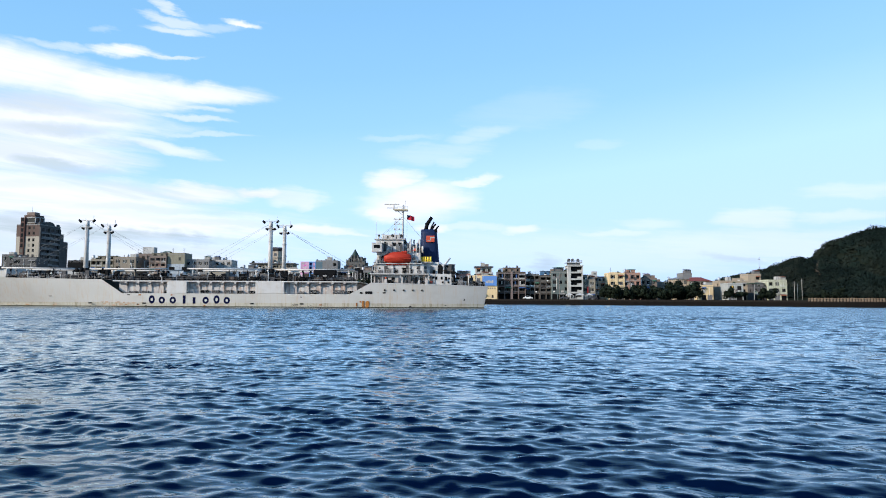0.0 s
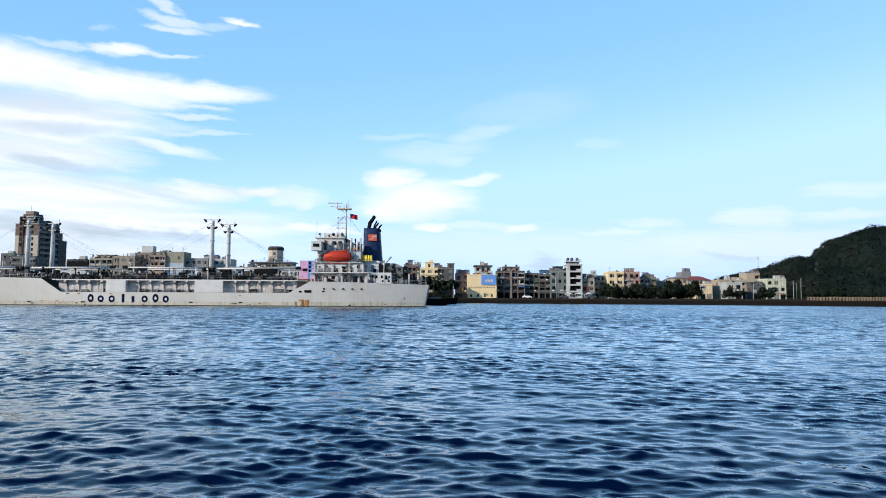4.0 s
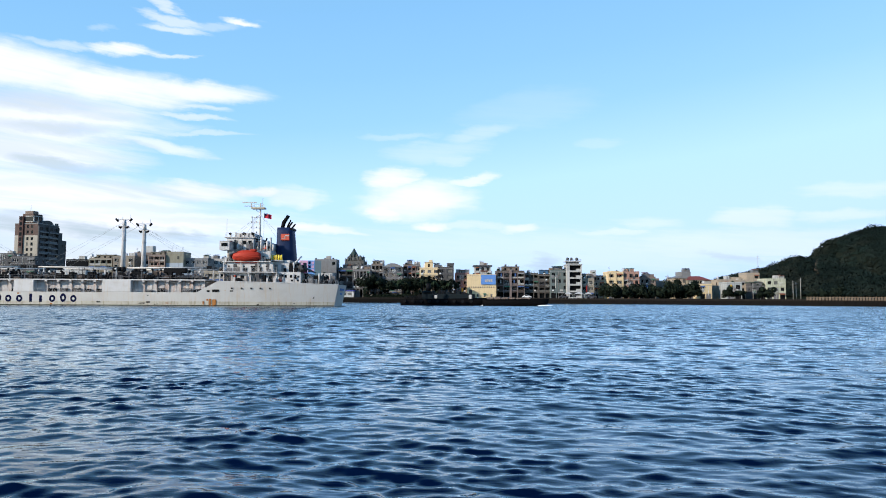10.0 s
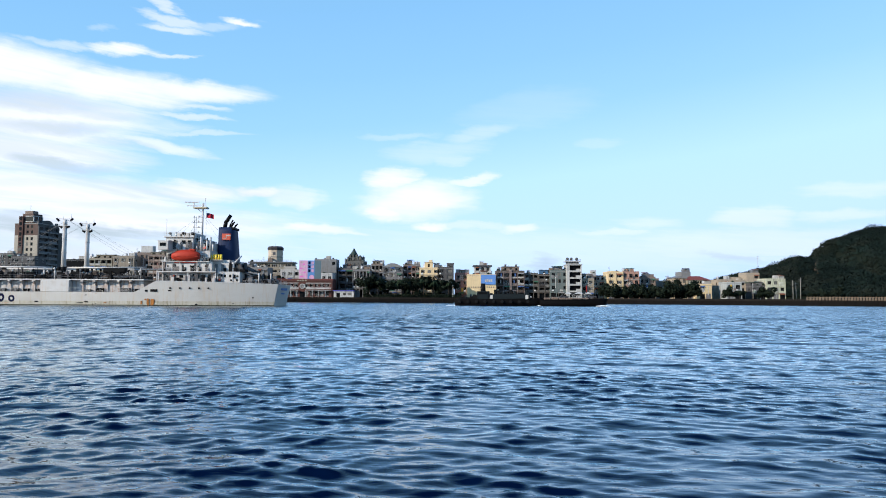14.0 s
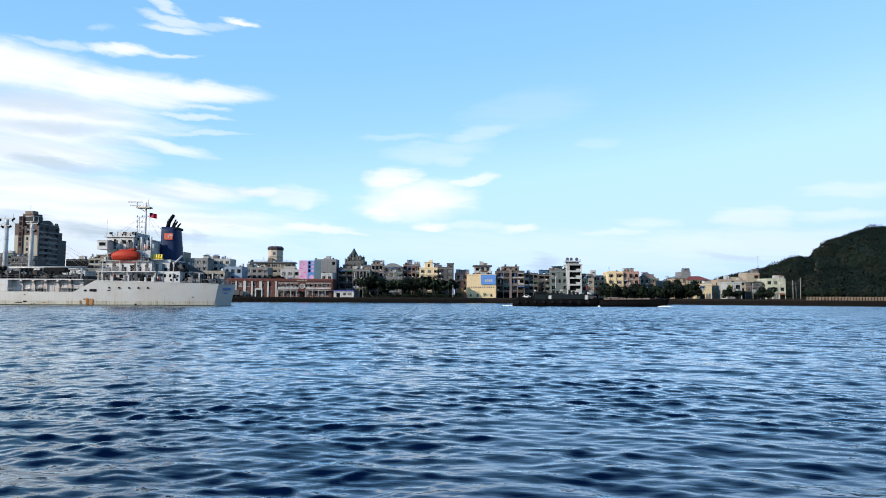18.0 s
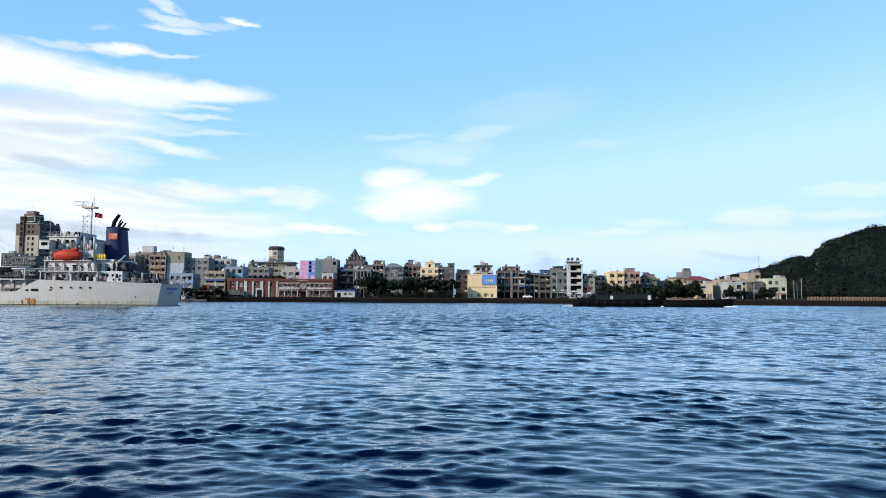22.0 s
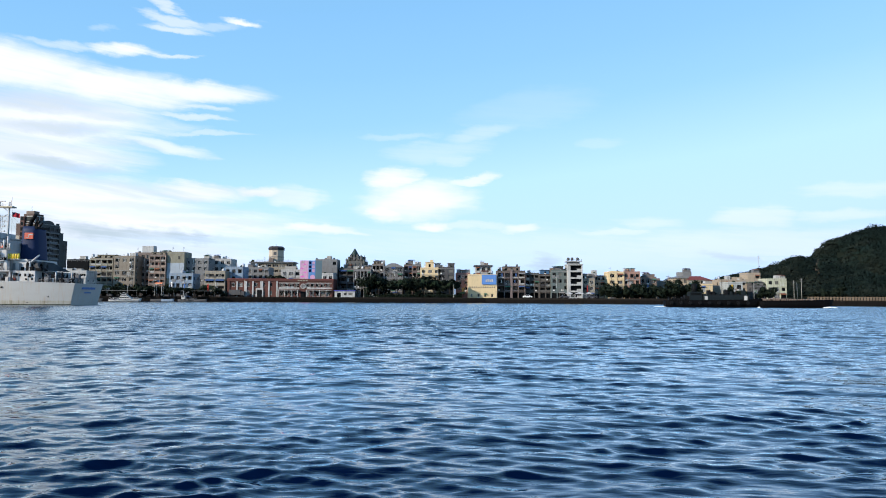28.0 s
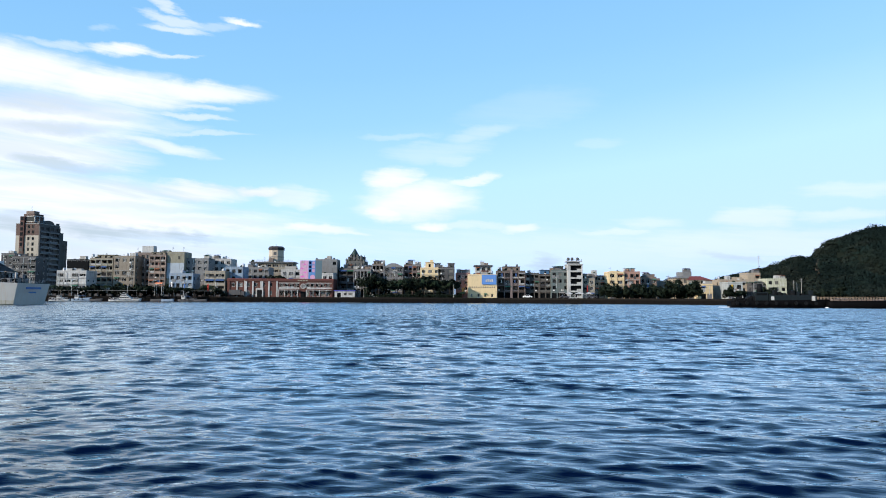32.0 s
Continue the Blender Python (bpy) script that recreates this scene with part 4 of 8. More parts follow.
def make_tree(label, seed, h, rx, rz, leaves=2000, size=0.2):
    ob = thing("tree", label, "tree", group="waterfront trees")
    part("trunk", trunk_mesh(h * 0.6, 0.16, seed, spread=rx * 0.5), BARK, ob)
    meshed("crown", crown_mesh("crown", seed, rx, rz, h - rz * 0.75, leaves, size), LEAF, ob)
    return ob


def make_palm(label, seed, h):
    ob = thing("palm_tree", label, "palm tree", group="waterfront palms")
    part("trunk", tubed((0, 0, 0), (0.15, 0, h), 0.2, 0.13, 7), BARK, ob)
    lr = random.Random(seed)
    bm = bmesh.new()
    for k in range(16):
        a, lift, L = 6.28 * k / 16 + lr.uniform(-0.2, 0.2), lr.uniform(0.1, 1.0), lr.uniform(1.7, 2.5)
        prev, pw = Vector((0.15, 0, h)), 0.08
        for s in range(1, 6):
            t = s / 5
            p = Vector((0.15 + math.cos(a) * L * t, math.sin(a) * L * t, h + lift * math.sin(t * 2.2) * 1.2 - 1.5 * t * t))
            w = 0.34 * math.sin(3.14 * min(0.97, t * 0.9 + 0.1))
            n = Vector((-math.sin(a), math.cos(a), 0))
            droop = Vector((0, 0, -0.16))
            quad(bm, prev, p, p + n * w + droop, prev + n * pw + droop)
            quad(bm, prev, prev - n * pw + droop, p - n * w + droop, p)
            prev, pw = p, w
    part("crown", bm, PALM_LEAF, ob)
    return ob


TREES = [make_tree("dark green broadleaf tree on the quay", s, h, rx, rz) for s, h, rx, rz in ((1, 7.2, 2.9, 2.5), (2, 8.2, 3.4, 2.9), (3, 4.6, 2.4, 1.6))]
BUSHES = [make_tree("dense dark green garden tree with foliage to the ground", s, h, rx, rz, 2600, 0.22) for s, h, rx, rz in ((6, 5.6, 3.3, 3.2), (7, 6.4, 3.2, 3.6))]
PALMS = [make_palm("palm with a drooping crown on the quay", s, h) for s, h in ((4, 6.2), (5, 5.0))]
tr = random.Random(21)
placed = set()


def plant(kinds, x, y, size=1.0):
    ob = kinds[tr.randrange(len(kinds))]
    m = Matrix.Translation((x, y, GROUND)) @ Matrix.Rotation(tr.uniform(0, 6.28), 4, "Z")
    if ob not in placed:
        placed.add(ob)
        ob.matrix_basis = m
    else:
        ob = copy_thing(ob, m)
    ob.scale = (size, size, size)


# leafy avenue before the old houses
for k in range(10):
    plant([TREES[0], TREES[1]], -36.5 + k * 4.5, 331 + tr.uniform(-1.5, 2), tr.uniform(1.0, 1.35))
for x in (-31, -22, -19.5, -9, -4.5, 3):
    plant(PALMS, x, 329, tr.uniform(1.25, 1.6))
# clipped hedge under the avenue
hr = np.random.RandomState(8)
p = np.stack([hr.uniform(-38, 9, 5200), 329.2 + hr.uniform(-0.7, 0.7, 5200), GROUND + hr.uniform(0, 1.5, 5200)], 1)
a, b = hr.normal(0, 0.16, p.shape), hr.normal(0, 0.16, p.shape)
V = np.stack([p - a, p + b, p + a, p - b], 1).reshape(-1, 3)
mesh = bpy.data.meshes.new("hedge")
mesh.from_pydata(V.tolist(), [], np.arange(len(V)).reshape(-1, 4).tolist())
tagged(meshed("hedge", mesh, LEAF, None), "dark green clipped hedge along the quay", "hedge", kind="stuff")
# dark planting behind the berths
p = np.stack([hr.uniform(-188, -104, 7000), 329.5 + hr.uniform(-1.0, 1.0, 7000), GROUND + hr.uniform(0, 1, 7000) ** 1.4 * 2.3], 1)
p[:, 2] = GROUND + (p[:, 2] - GROUND) * (0.75 + 0.25 * np.sin(p[:, 0] * 0.9) * np.sin(p[:, 0] * 0.37))
a, b = hr.normal(0, 0.2, p.shape), hr.normal(0, 0.2, p.shape)
V = np.stack([p - a, p + b, p + a, p - b], 1).reshape(-1, 3)
mesh = bpy.data.meshes.new("shrubs")
mesh.from_pydata(V.tolist(), [], np.arange(len(V)).reshape(-1, 4).tolist())
tagged(meshed("shrubs", mesh, LEAF, None), "dark overgrown shrubs behind the berths", "shrubs", kind="stuff")
# low street trees by the apartment blocks
for k in range(13):
    plant(BUSHES, -192 + k * 6.4 + tr.uniform(-2, 2), 329 + tr.uniform(-1, 1.5), tr.uniform(0.6, 0.85))
for k in range(24):
    plant([TREES[2], TREES[2], PALMS[1]], -190 + k * 3.6 + tr.uniform(-1.2, 1.2), 326 + tr.uniform(-1, 1), tr.uniform(0.75, 1.05))
# dense garden trees
for k in range(9):
    plant(BUSHES, 77 + k * 2.3, 324 + tr.uniform(-3, 3), tr.uniform(0.7, 0.95))
for k in range(14):
    plant(BUSHES, 93 + k * 2.1, 328 + tr.uniform(-4, 4), tr.uniform(0.8, 1.0) if k < 8 else tr.uniform(1.0, 1.2))
for x in (125, 131, 136, 138, 143, 148):
    plant([TREES[1]], x, 372 + tr.uniform(-3, 3), tr.uniform(1.1, 1.35))
for k in range(10):
    plant([BUSHES[0], TREES[2]], (148.0, 150.5, 152.5, 138.0, 128.0, 131.0, 168.0, 171.5, 175.0, 178.0)[k], (318 if k < 4 else 306) + tr.uniform(-3, 3), tr.uniform(0.55, 0.85))
plant([TREES[1]], -87.5, 346, 1.2)
plant([TREES[0]], -82.5, 344, 1.4)

# ---- waterfront houses ----
STONE_TRIM = surface("grey_stone_trim", (0.20, 0.195, 0.19), streaks=0.5)
PINK_TRIM = surface("dusty_pink_trim", (0.17, 0.135, 0.13), streaks=0.5)
SOOT_TRIM = surface("sooty_trim", (0.095, 0.088, 0.082), streaks=0.5)
OLIVE_TRIM = surface("pale_olive_trim", (0.26, 0.245, 0.195), streaks=0.45)
PANEL_BLUE = surface("pale_blue_panel", (0.30, 0.345, 0.39), streaks=0.4)
PANEL_NAVY = surface("navy_trim", (0.02, 0.04, 0.12), rough=0.5)
ROSE_TRIM = surface("faded_rose_trim", (0.27, 0.205, 0.17), streaks=0.45)
BLUE_SHED = surface("blue_sheet_shed", (0.05, 0.12, 0.22), streaks=0.3)
house(-228.6, -221.6, 352.0, 10.0, 21.1, "dark", "dark grey concrete flat-roofed apartment house", roof="flat")
house(-218.4, -206.4, 345.0, 10.0, 19.3, "dark", "grey concrete block with wide dark windows", roof="flat", wide=True)
house(-193.4, -182.4, 350.0, 10.0, 18.0, "black", "black-clad flat-roofed commercial block", roof="flat", plain=True)
house(-185.9, -171.7, 328.0, 10.0, 11.4, "white", "low white two-storey building with ribbon windows", roof="flat", wide=True)
ob = bay_house(-177.4, -165.8, 342.0, 10.0, 18.4, "tan", OLIVE_TRIM, "tan and olive apartment house with stacked deep balconies", 6, 4, 0.5, 0.85, shop=False)
set_back(ob, 3.0, 11.5, 1.2, 8.0, 18.55, 2.1, WALLS["cream"], SOOT_TRIM, 3)
house(-164.5, -153.8, 340.0, 10.0, 19.3, "tan", "tan rendered apartment house with paired windows", roof="flat")
house(-157.7, -149.3, 348.0, 10.0, 21.5, "brown", "brown tiled apartment house with a white roof box", roof="flat", pent=(0.35, 1.05, 4.2))
ob = bay_house(-147.2, -138.9, 341.0, 10.0, 20.2, "brown", ROSE_TRIM, "brown and faded rose apartment house with deep balconies", 7, 3, 0.6, 0.8)
set_back(ob, 0.8, 7.6, 0.6, 8.0, 20.35, 1.7, WALLS["tan"], OLIVE_TRIM, 2)
ob = house(-138.8, -130.1, 342.0, 10.0, 21.6, "olive", "blank beige flank wall with a pale blue painted panel", roof="flat", plain=True)
part("painted_panel", boxed(0.05, 8.65, -0.06, -0.008, 9.0, 16.8), PANEL_BLUE, ob, "pale blue painted panel")
part("roof_window", boxed(5.6, 6.6, -0.07, -0.008, 18.6, 20.2), GLASS, ob)
house(-131.8, -120.4, 328.0, 10.0, 10.3, "blue", "light blue painted low house", roof="flat")
house(-130.9, -118.9, 345.0, 10.0, 18.6, "grey2", "pale grey apartment block with regular windows", roof="flat")
house(-123.0, -110.9, 356.0, 10.0, 19.0, "white", "white apartment house with a stair box", roof="flat", pent=(0.1, 0.4, 2.0))
house(-115.4, -105.5, 330.0, 10.0, 11.6, "cream", "cream shop house with ribbon windows", roof="flat", wide=True)
house(-107.7, -98.8, 336.0, 10.0, 14.0, "blue", "pale blue painted house", roof="flat")
house(-104.1, -90.1, 352.0, 10.0, 14.5, "grey2", "grey shop house with terraces", roof="flat")
house(-105.1, -82.3, 372.0, 10.0, 18.5, "cream", "cream building with a dark overhanging flat roof", roof="flat", slab=True, wide=True)
house(-83.2, -73.1, 350.0, 10.0, 13.3, "white", "small white rendered house behind the quay", roof="flat")
house(-64.3, -53.3, 342.0, 10.0, 18.2, "grey2", "grey rendered commercial block with dark flank", roof="flat", plain=True, window1=True)
house(-59.1, -53.6, 332.0, 10.0, 10.8, "white", "small white shop house behind the quay", roof="flat")
bay_house(-52.6, -44.7, 344.0, 10.0, 14.0, "dark", SOOT_TRIM, "dark grey tenement with stacked deep balconies", 4, 2, 0.4, 0.7)
bay_house(-44.6, -36.0, 339.0, 10.0, 13.2, "grey", STONE_TRIM, "weathered grey arcade building with tall arched bays", 3, 5, 0.55, 0.3, arched=True)
ob = bay_house(-36.6, -30.6, 350.0, 10.0, 16.6, "brown", STONE_TRIM, "brown-grey tenement with roof sheds and tanks", 5, 3, 0.5, 0.6)
set_back(ob, 0.6, 4.0, 1.0, 6.0, 16.75, 1.8, WALLS["tan"], SOOT_TRIM, 2)
ob = house(-30.2, -20.2, 344.0, 10.0, 15.4, "grey", "weathered grey house with a low curved roof", roof="gable")
barrel_roof(ob, 10.0, 10.0, 15.42, 1.9, WALLS["grey2"])
bay_house(-20.0, -15.6, 347.0, 10.0, 16.2, "brown2", PINK_TRIM, "narrow reddish-grey tenement with roof sheds", 5, 2, 0.45, 0.6)
bay_house(-15.6, -11.4, 343.0, 10.0, 16.0, "grey", PINK_TRIM, "narrow dusty pink and grey tenement", 5, 2, 0.5, 0.5)
ob = house(-11.5, -1.6, 340.0, 10.0, 14.2, "yellow", "sunlit yellow apartment house with a stepped stair tower", roof="flat")
set_back(ob, 2.6, 6.6, 0.4, 6.0, 14.35, 3.2, WALLS["yellow"], WALLS["yellow"], 1)
part("stair_head", bevelled(0.05, 4.6, 6.4, 1.0, 5.0, 17.75, 18.9), WALLS["yellow"], ob)
house(-2.5, 5.6, 340.0, 10.0, 14.5, "dark", "dark-green tiled house with a roof shed", roof="clutter")
house(6.3, 13.4, 344.0, 10.0, 11.8, "red", "dull red painted shop house", roof="clutter")
house(17.3, 25.8, 366.0, 10.0, 16.9, "white", "white house with a rounded parapet", roof="flat", slab=True)
house(12.2, 26.4, 336.0, 10.0, 10.8, "yellow", "yellow rendered low hall", roof="flat", low=True)
ob = bay_house(27.0, 40.9, 341.0, 10.0, 13.0, "dark2", PINK_TRIM, "dark tenement with pinkish concrete frames and a tall middle pier", 4, 4, 0.5, 0.55, wide_pier=2)
set_back(ob, 3.0, 11.4, 1.0, 8.0, 13.15, 2.5, WALLS["brown"], SOOT_TRIM, 3)
for x in (4.2, 9.6):
    part("roof_pillar", boxed(x, x + 0.9, 2.0, 3.0, 15.8, 16.9), WALLS["dark"], ob)
bay_house(41.2, 48.2, 344.0, 10.0, 12.0, "dark", SOOT_TRIM, "sooty grey tenement with layered balconies", 4, 3, 0.35, 0.9)
ob = bay_house(48.3, 54.6, 343.0, 10.0, 11.4, "dark2", SOOT_TRIM, "dark tenement with cluttered balconies and a blue roof shed", 4, 2, 0.4, 0.95)
set_back(ob, 0.9, 5.0, 0.8, 6.0, 11.55, 2.5, BLUE_SHED, BLUE_SHED, 1)
house(53.8, 62.5, 340.0, 10.0, 13.3, "greygreen", "grey-green tiled apartment house", roof="clutter")
house(69.3, 75.5, 340.0, 10.0, 9.2, "cream", "cream two-storey house behind the quay", roof="clutter")
house(76.7, 81.1, 360.0, 10.0, 12.4, "white", "narrow white stair tower house", roof="flat")
house(77.6, 86.3, 352.0, 10.0, 8.7, "cream", "pale low house with a roof terrace", roof="clutter")
house(83.2, 91.2, 344.0, 10.0, 12.8, "yellow", "bright yellow apartment house", roof="flat", pent=(0.2, 0.8, 1.0))
house(91.2, 99.5, 345.0, 10.0, 12.9, "salmon", "salmon and grey tall narrow house", roof="clutter")
house(100.6, 109.3, 350.0, 10.0, 10.5, "brown", "brownish-grey house with roof shed", roof="flat", pent=(0.45, 0.95, 2.0))
house(112.1, 123.5, 360.0, 10.0, 8.8, "greygreen", "green-roofed low hall behind the quay", roof="flat", plain=True)
house(118.9, 126.1, 350.0, 10.0, 10.6, "sand", "tan gabled house behind the quay", roof="gable")
house(130.4, 135.3, 372.0, 10.0, 14.0, "grey2", "grey water-tower house behind the quay", roof="flat", plain=True)
house(124.8, 136.4, 348.0, 10.0, 9.7, "cream", "cream house with maroon tiled roof", roof="hip")
house(127.9, 134.1, 340.0, 10.0, 6.7, "yellow", "low pale house with dark windows behind the quay", roof="flat")
house(142.3, 158.9, 352.0, 10.0, 9.3, "sand", "tan apartment house with terraces", roof="flat", pent=(0.45, 0.75, 2.0))
house(164.0, 171.0, 368.0, 10.0, 13.5, "sand", "tan box-shaped house behind the quay", roof="flat", plain=True, window1=True)
house(139.9, 147.3, 336.0, 10.0, 7.6, "paleblue", "small white and pale blue house under the hill", roof="flat")
house(163.6, 173.4, 345.0, 10.0, 9.7, "palegreen", "pale green flat-topped house behind the quay", roof="flat")
house(156.5, 165.7, 346.0, 10.0, 6.3, "dark", "dark low shop house behind the quay", roof="clutter")

STONE_GREY = surface("pale_balcony_tile", (0.17, 0.17, 0.178), streaks=0.5)


def tower_block():
    """Brown and cream corner tower, seen on its edge."""
    ob = thing("apartment_tower", "tall apartment tower, cream flank and brown tiled top", "tower", (-240.8, 404, GROUND))
    ob.rotation_euler = (0, 0, radians(-10))
    w1, w2, h = 23.0, 15.6, 42.8

    def face(bm, at, along, width, cols, lo, hi, ww):
        holes = []
        s = lo + 1.0
        while s + 1.8 < hi:
            for c in cols:
                holes.append((c, c + ww, s, s + 1.9))
            s += 3.2
        facade(bm, at, along, width, lo, hi, holes)
        return holes
    # local x- to the left flank, y+ to the right flank; corner at the origin
    lw = bmesh.new()
    hs = face(lw, (-w2, 0, 0), (1, 0, 0), w2, (8.0, 11.0), 0, 36.0, 1.5)
    part("flank_wall", lw, surface("cream_tile", (0.30, 0.275, 0.235), streaks=0.4), ob, "cream rendered flank wall")
    up = bmesh.new()
    hu = face(up, (-w2, 0, 0), (1, 0, 0), w2, (8.0, 11.0), 36.0, h, 1.5)
    part("upper_flank_wall", up, WALLS["brown2"], ob, "brown tiled upper wall")
    for a, b, z, t in hs + hu:
        window(ob, (-w2 + a, 0.05, z), 0, b - a, t - z, FRAME_DARK)
    fr = bmesh.new()
    hf = face(fr, (0, 0, 0), (0, 1, 0), w1 * 0.74, (1.4, 5.4, 9.4, 13.2), 0, h, 2.6)
    part("front_wall", fr, WALLS["dark"], ob, "dark tiled front wall")
    for a, b, z, t in hf:
        window(ob, (-0.05, a, z), radians(90), b - a, t - z, FRAME_DARK)
    st = bmesh.new()
    hf2 = face(st, (0.6, w1 * 0.74, 0), (0, 1, 0), w1 * 0.26, (1.0, 4.0), 0, h - 8.5, 2.2)
    box(st, -9, 0.4, w1 * 0.74, w1 - 0.3, 0, h - 8.6)
    part("stepped_wall", st, WALLS["dark"], ob)
    part("middle_step", boxed(-9, 0.35, w1 * 0.74, w1 * 0.86, h - 8.6, h - 4.2), WALLS["dark"], ob)
    part("middle_step_coping", boxed(-9.1, 0.5, w1 * 0.74, w1 * 0.86 + 0.1, h - 4.2, h - 3.9), STONE_GREY, ob)
    for a, b, z, t in hf2:
        window(ob, (0.5, w1 * 0.74 + a, z), radians(90), b - a, t - z, FRAME_DARK)
    part("back_wall", boxed(-w2, -0.3, 0.3, w1 * 0.74, 0, h - 0.1), WALLS["brown"], ob)
    for y0 in (0.0, 7.8, 16.1):
        part("pilaster", boxed(0.01, 0.75, y0, y0 + 0.7, 0, h - 1.0), WALLS["dark"], ob)
    for k in range(12):
        for y0, y1 in ((0.9, 7.6), (8.6, 15.8)):
            part("balcony", bevelled(0.2, -0.02, 1.1, y0, y1, 2.5 + k * 3.2, 3.35 + k * 3.2), STONE_GREY, ob)
    part("roof", boxed(-w2, 0.2, -0.2, w1 * 0.74, h, h + 0.5), ROOFING, ob)
    bm = bmesh.new()
    for k in range(9):
        a0, a1 = math.pi * k / 9, math.pi * (k + 1) / 9
        y0, y1 = 8 - 4.2 * math.cos(a0), 8 - 4.2 * math.cos(a1)
        z0, z1 = h + 0.5 + 2.2 * math.sin(a0), h + 0.5 + 2.2 * math.sin(a1)
        quad(bm, (0.2, y0, h + 0.4), (0.2, y1, h + 0.4), (0.2, y1, z1), (0.2, y0, z0))
        quad(bm, (-5, y0, z0), (0.2, y0, z0), (0.2, y1, z1), (-5, y1, z1))
        quad(bm, (-5, y0, h + 0.4), (-5, y0, z0), (-5, y1, z1), (-5, y1, h + 0.4))
    part("arched_gable", bm, WALLS["dark"], ob)
    part("roof_house", bevelled(0.1, -11.0, -3.6, 0.3, 7.5, h + 0.5, h + 6.2), WALLS["brown2"], ob, "brown tiled roof house")
    part("roof_lantern", bevelled(0.1, -10.4, -4.9, 1.4, 5.6, h + 6.2, h + 8.0), WALLS["brown"], ob)
    part("stair_shaft", boxed(-12.4, -9.6, -0.75, -0.02, 0, h + 4.6), surface("dark_red_shaft_tile", (0.07, 0.036, 0.032), streaks=0.4), ob, "dark red tiled stair shaft")
    for k in range(15):
        part("stair_window", boxed(-11.9, -10.2, -0.82, -0.76, 1.6 + k * 3.1, 3.7 + k * 3.1), GLASS, ob)
    for y0, y1, z0, z1 in ((0.2, 7.6, h + 1.2, h + 1.6), (0.2, 7.6, h + 4.6, h + 5.0), (0.2, 0.7, h + 1.6, h + 4.6), (7.1, 7.6, h + 1.6, h + 4.6), (3.7, 4.1, h + 1.6, h + 4.6)):
        part("lantern_frame", boxed(-3.58, -3.2, y0, y1, z0, z1), WALLS["white"], ob, "white roof lantern frame")
    part("lantern_frame", boxed(-8.6, -3.6, -0.1, 0.28, h + 1.2, h + 1.6), WALLS["white"], ob)
    part("lantern_frame", boxed(-8.6, -3.6, -0.1, 0.28, h + 4.4, h + 4.9), WALLS["white"], ob)
    part("lantern_window", boxed(-8.4, -3.8, 0.18, 0.28, h + 1.7, h + 4.3), GLASS, ob)
    for k in range(4):
        part("turret", bevelled(0.06, -1.2, 0.15, 0.2 + k * 4.9, 1.7 + k * 4.9, h + 0.5, h + 1.7), WALLS["dark"], ob)
    for k in range(11):
        a = 1.0 if k % 3 else 6.0
        part("balcony_rail", boxed(0.92, 1.0, a, a + 9.0, 3.4 + k * 3.2, 4.1 + k * 3.2), WALLS["grey2"], ob)
    part("aerial", tubed((-8, 3, h + 8.0), (-8, 3, h + 11.5), 0.07, seg=5), FRAME_DARK, ob)


tower_block()


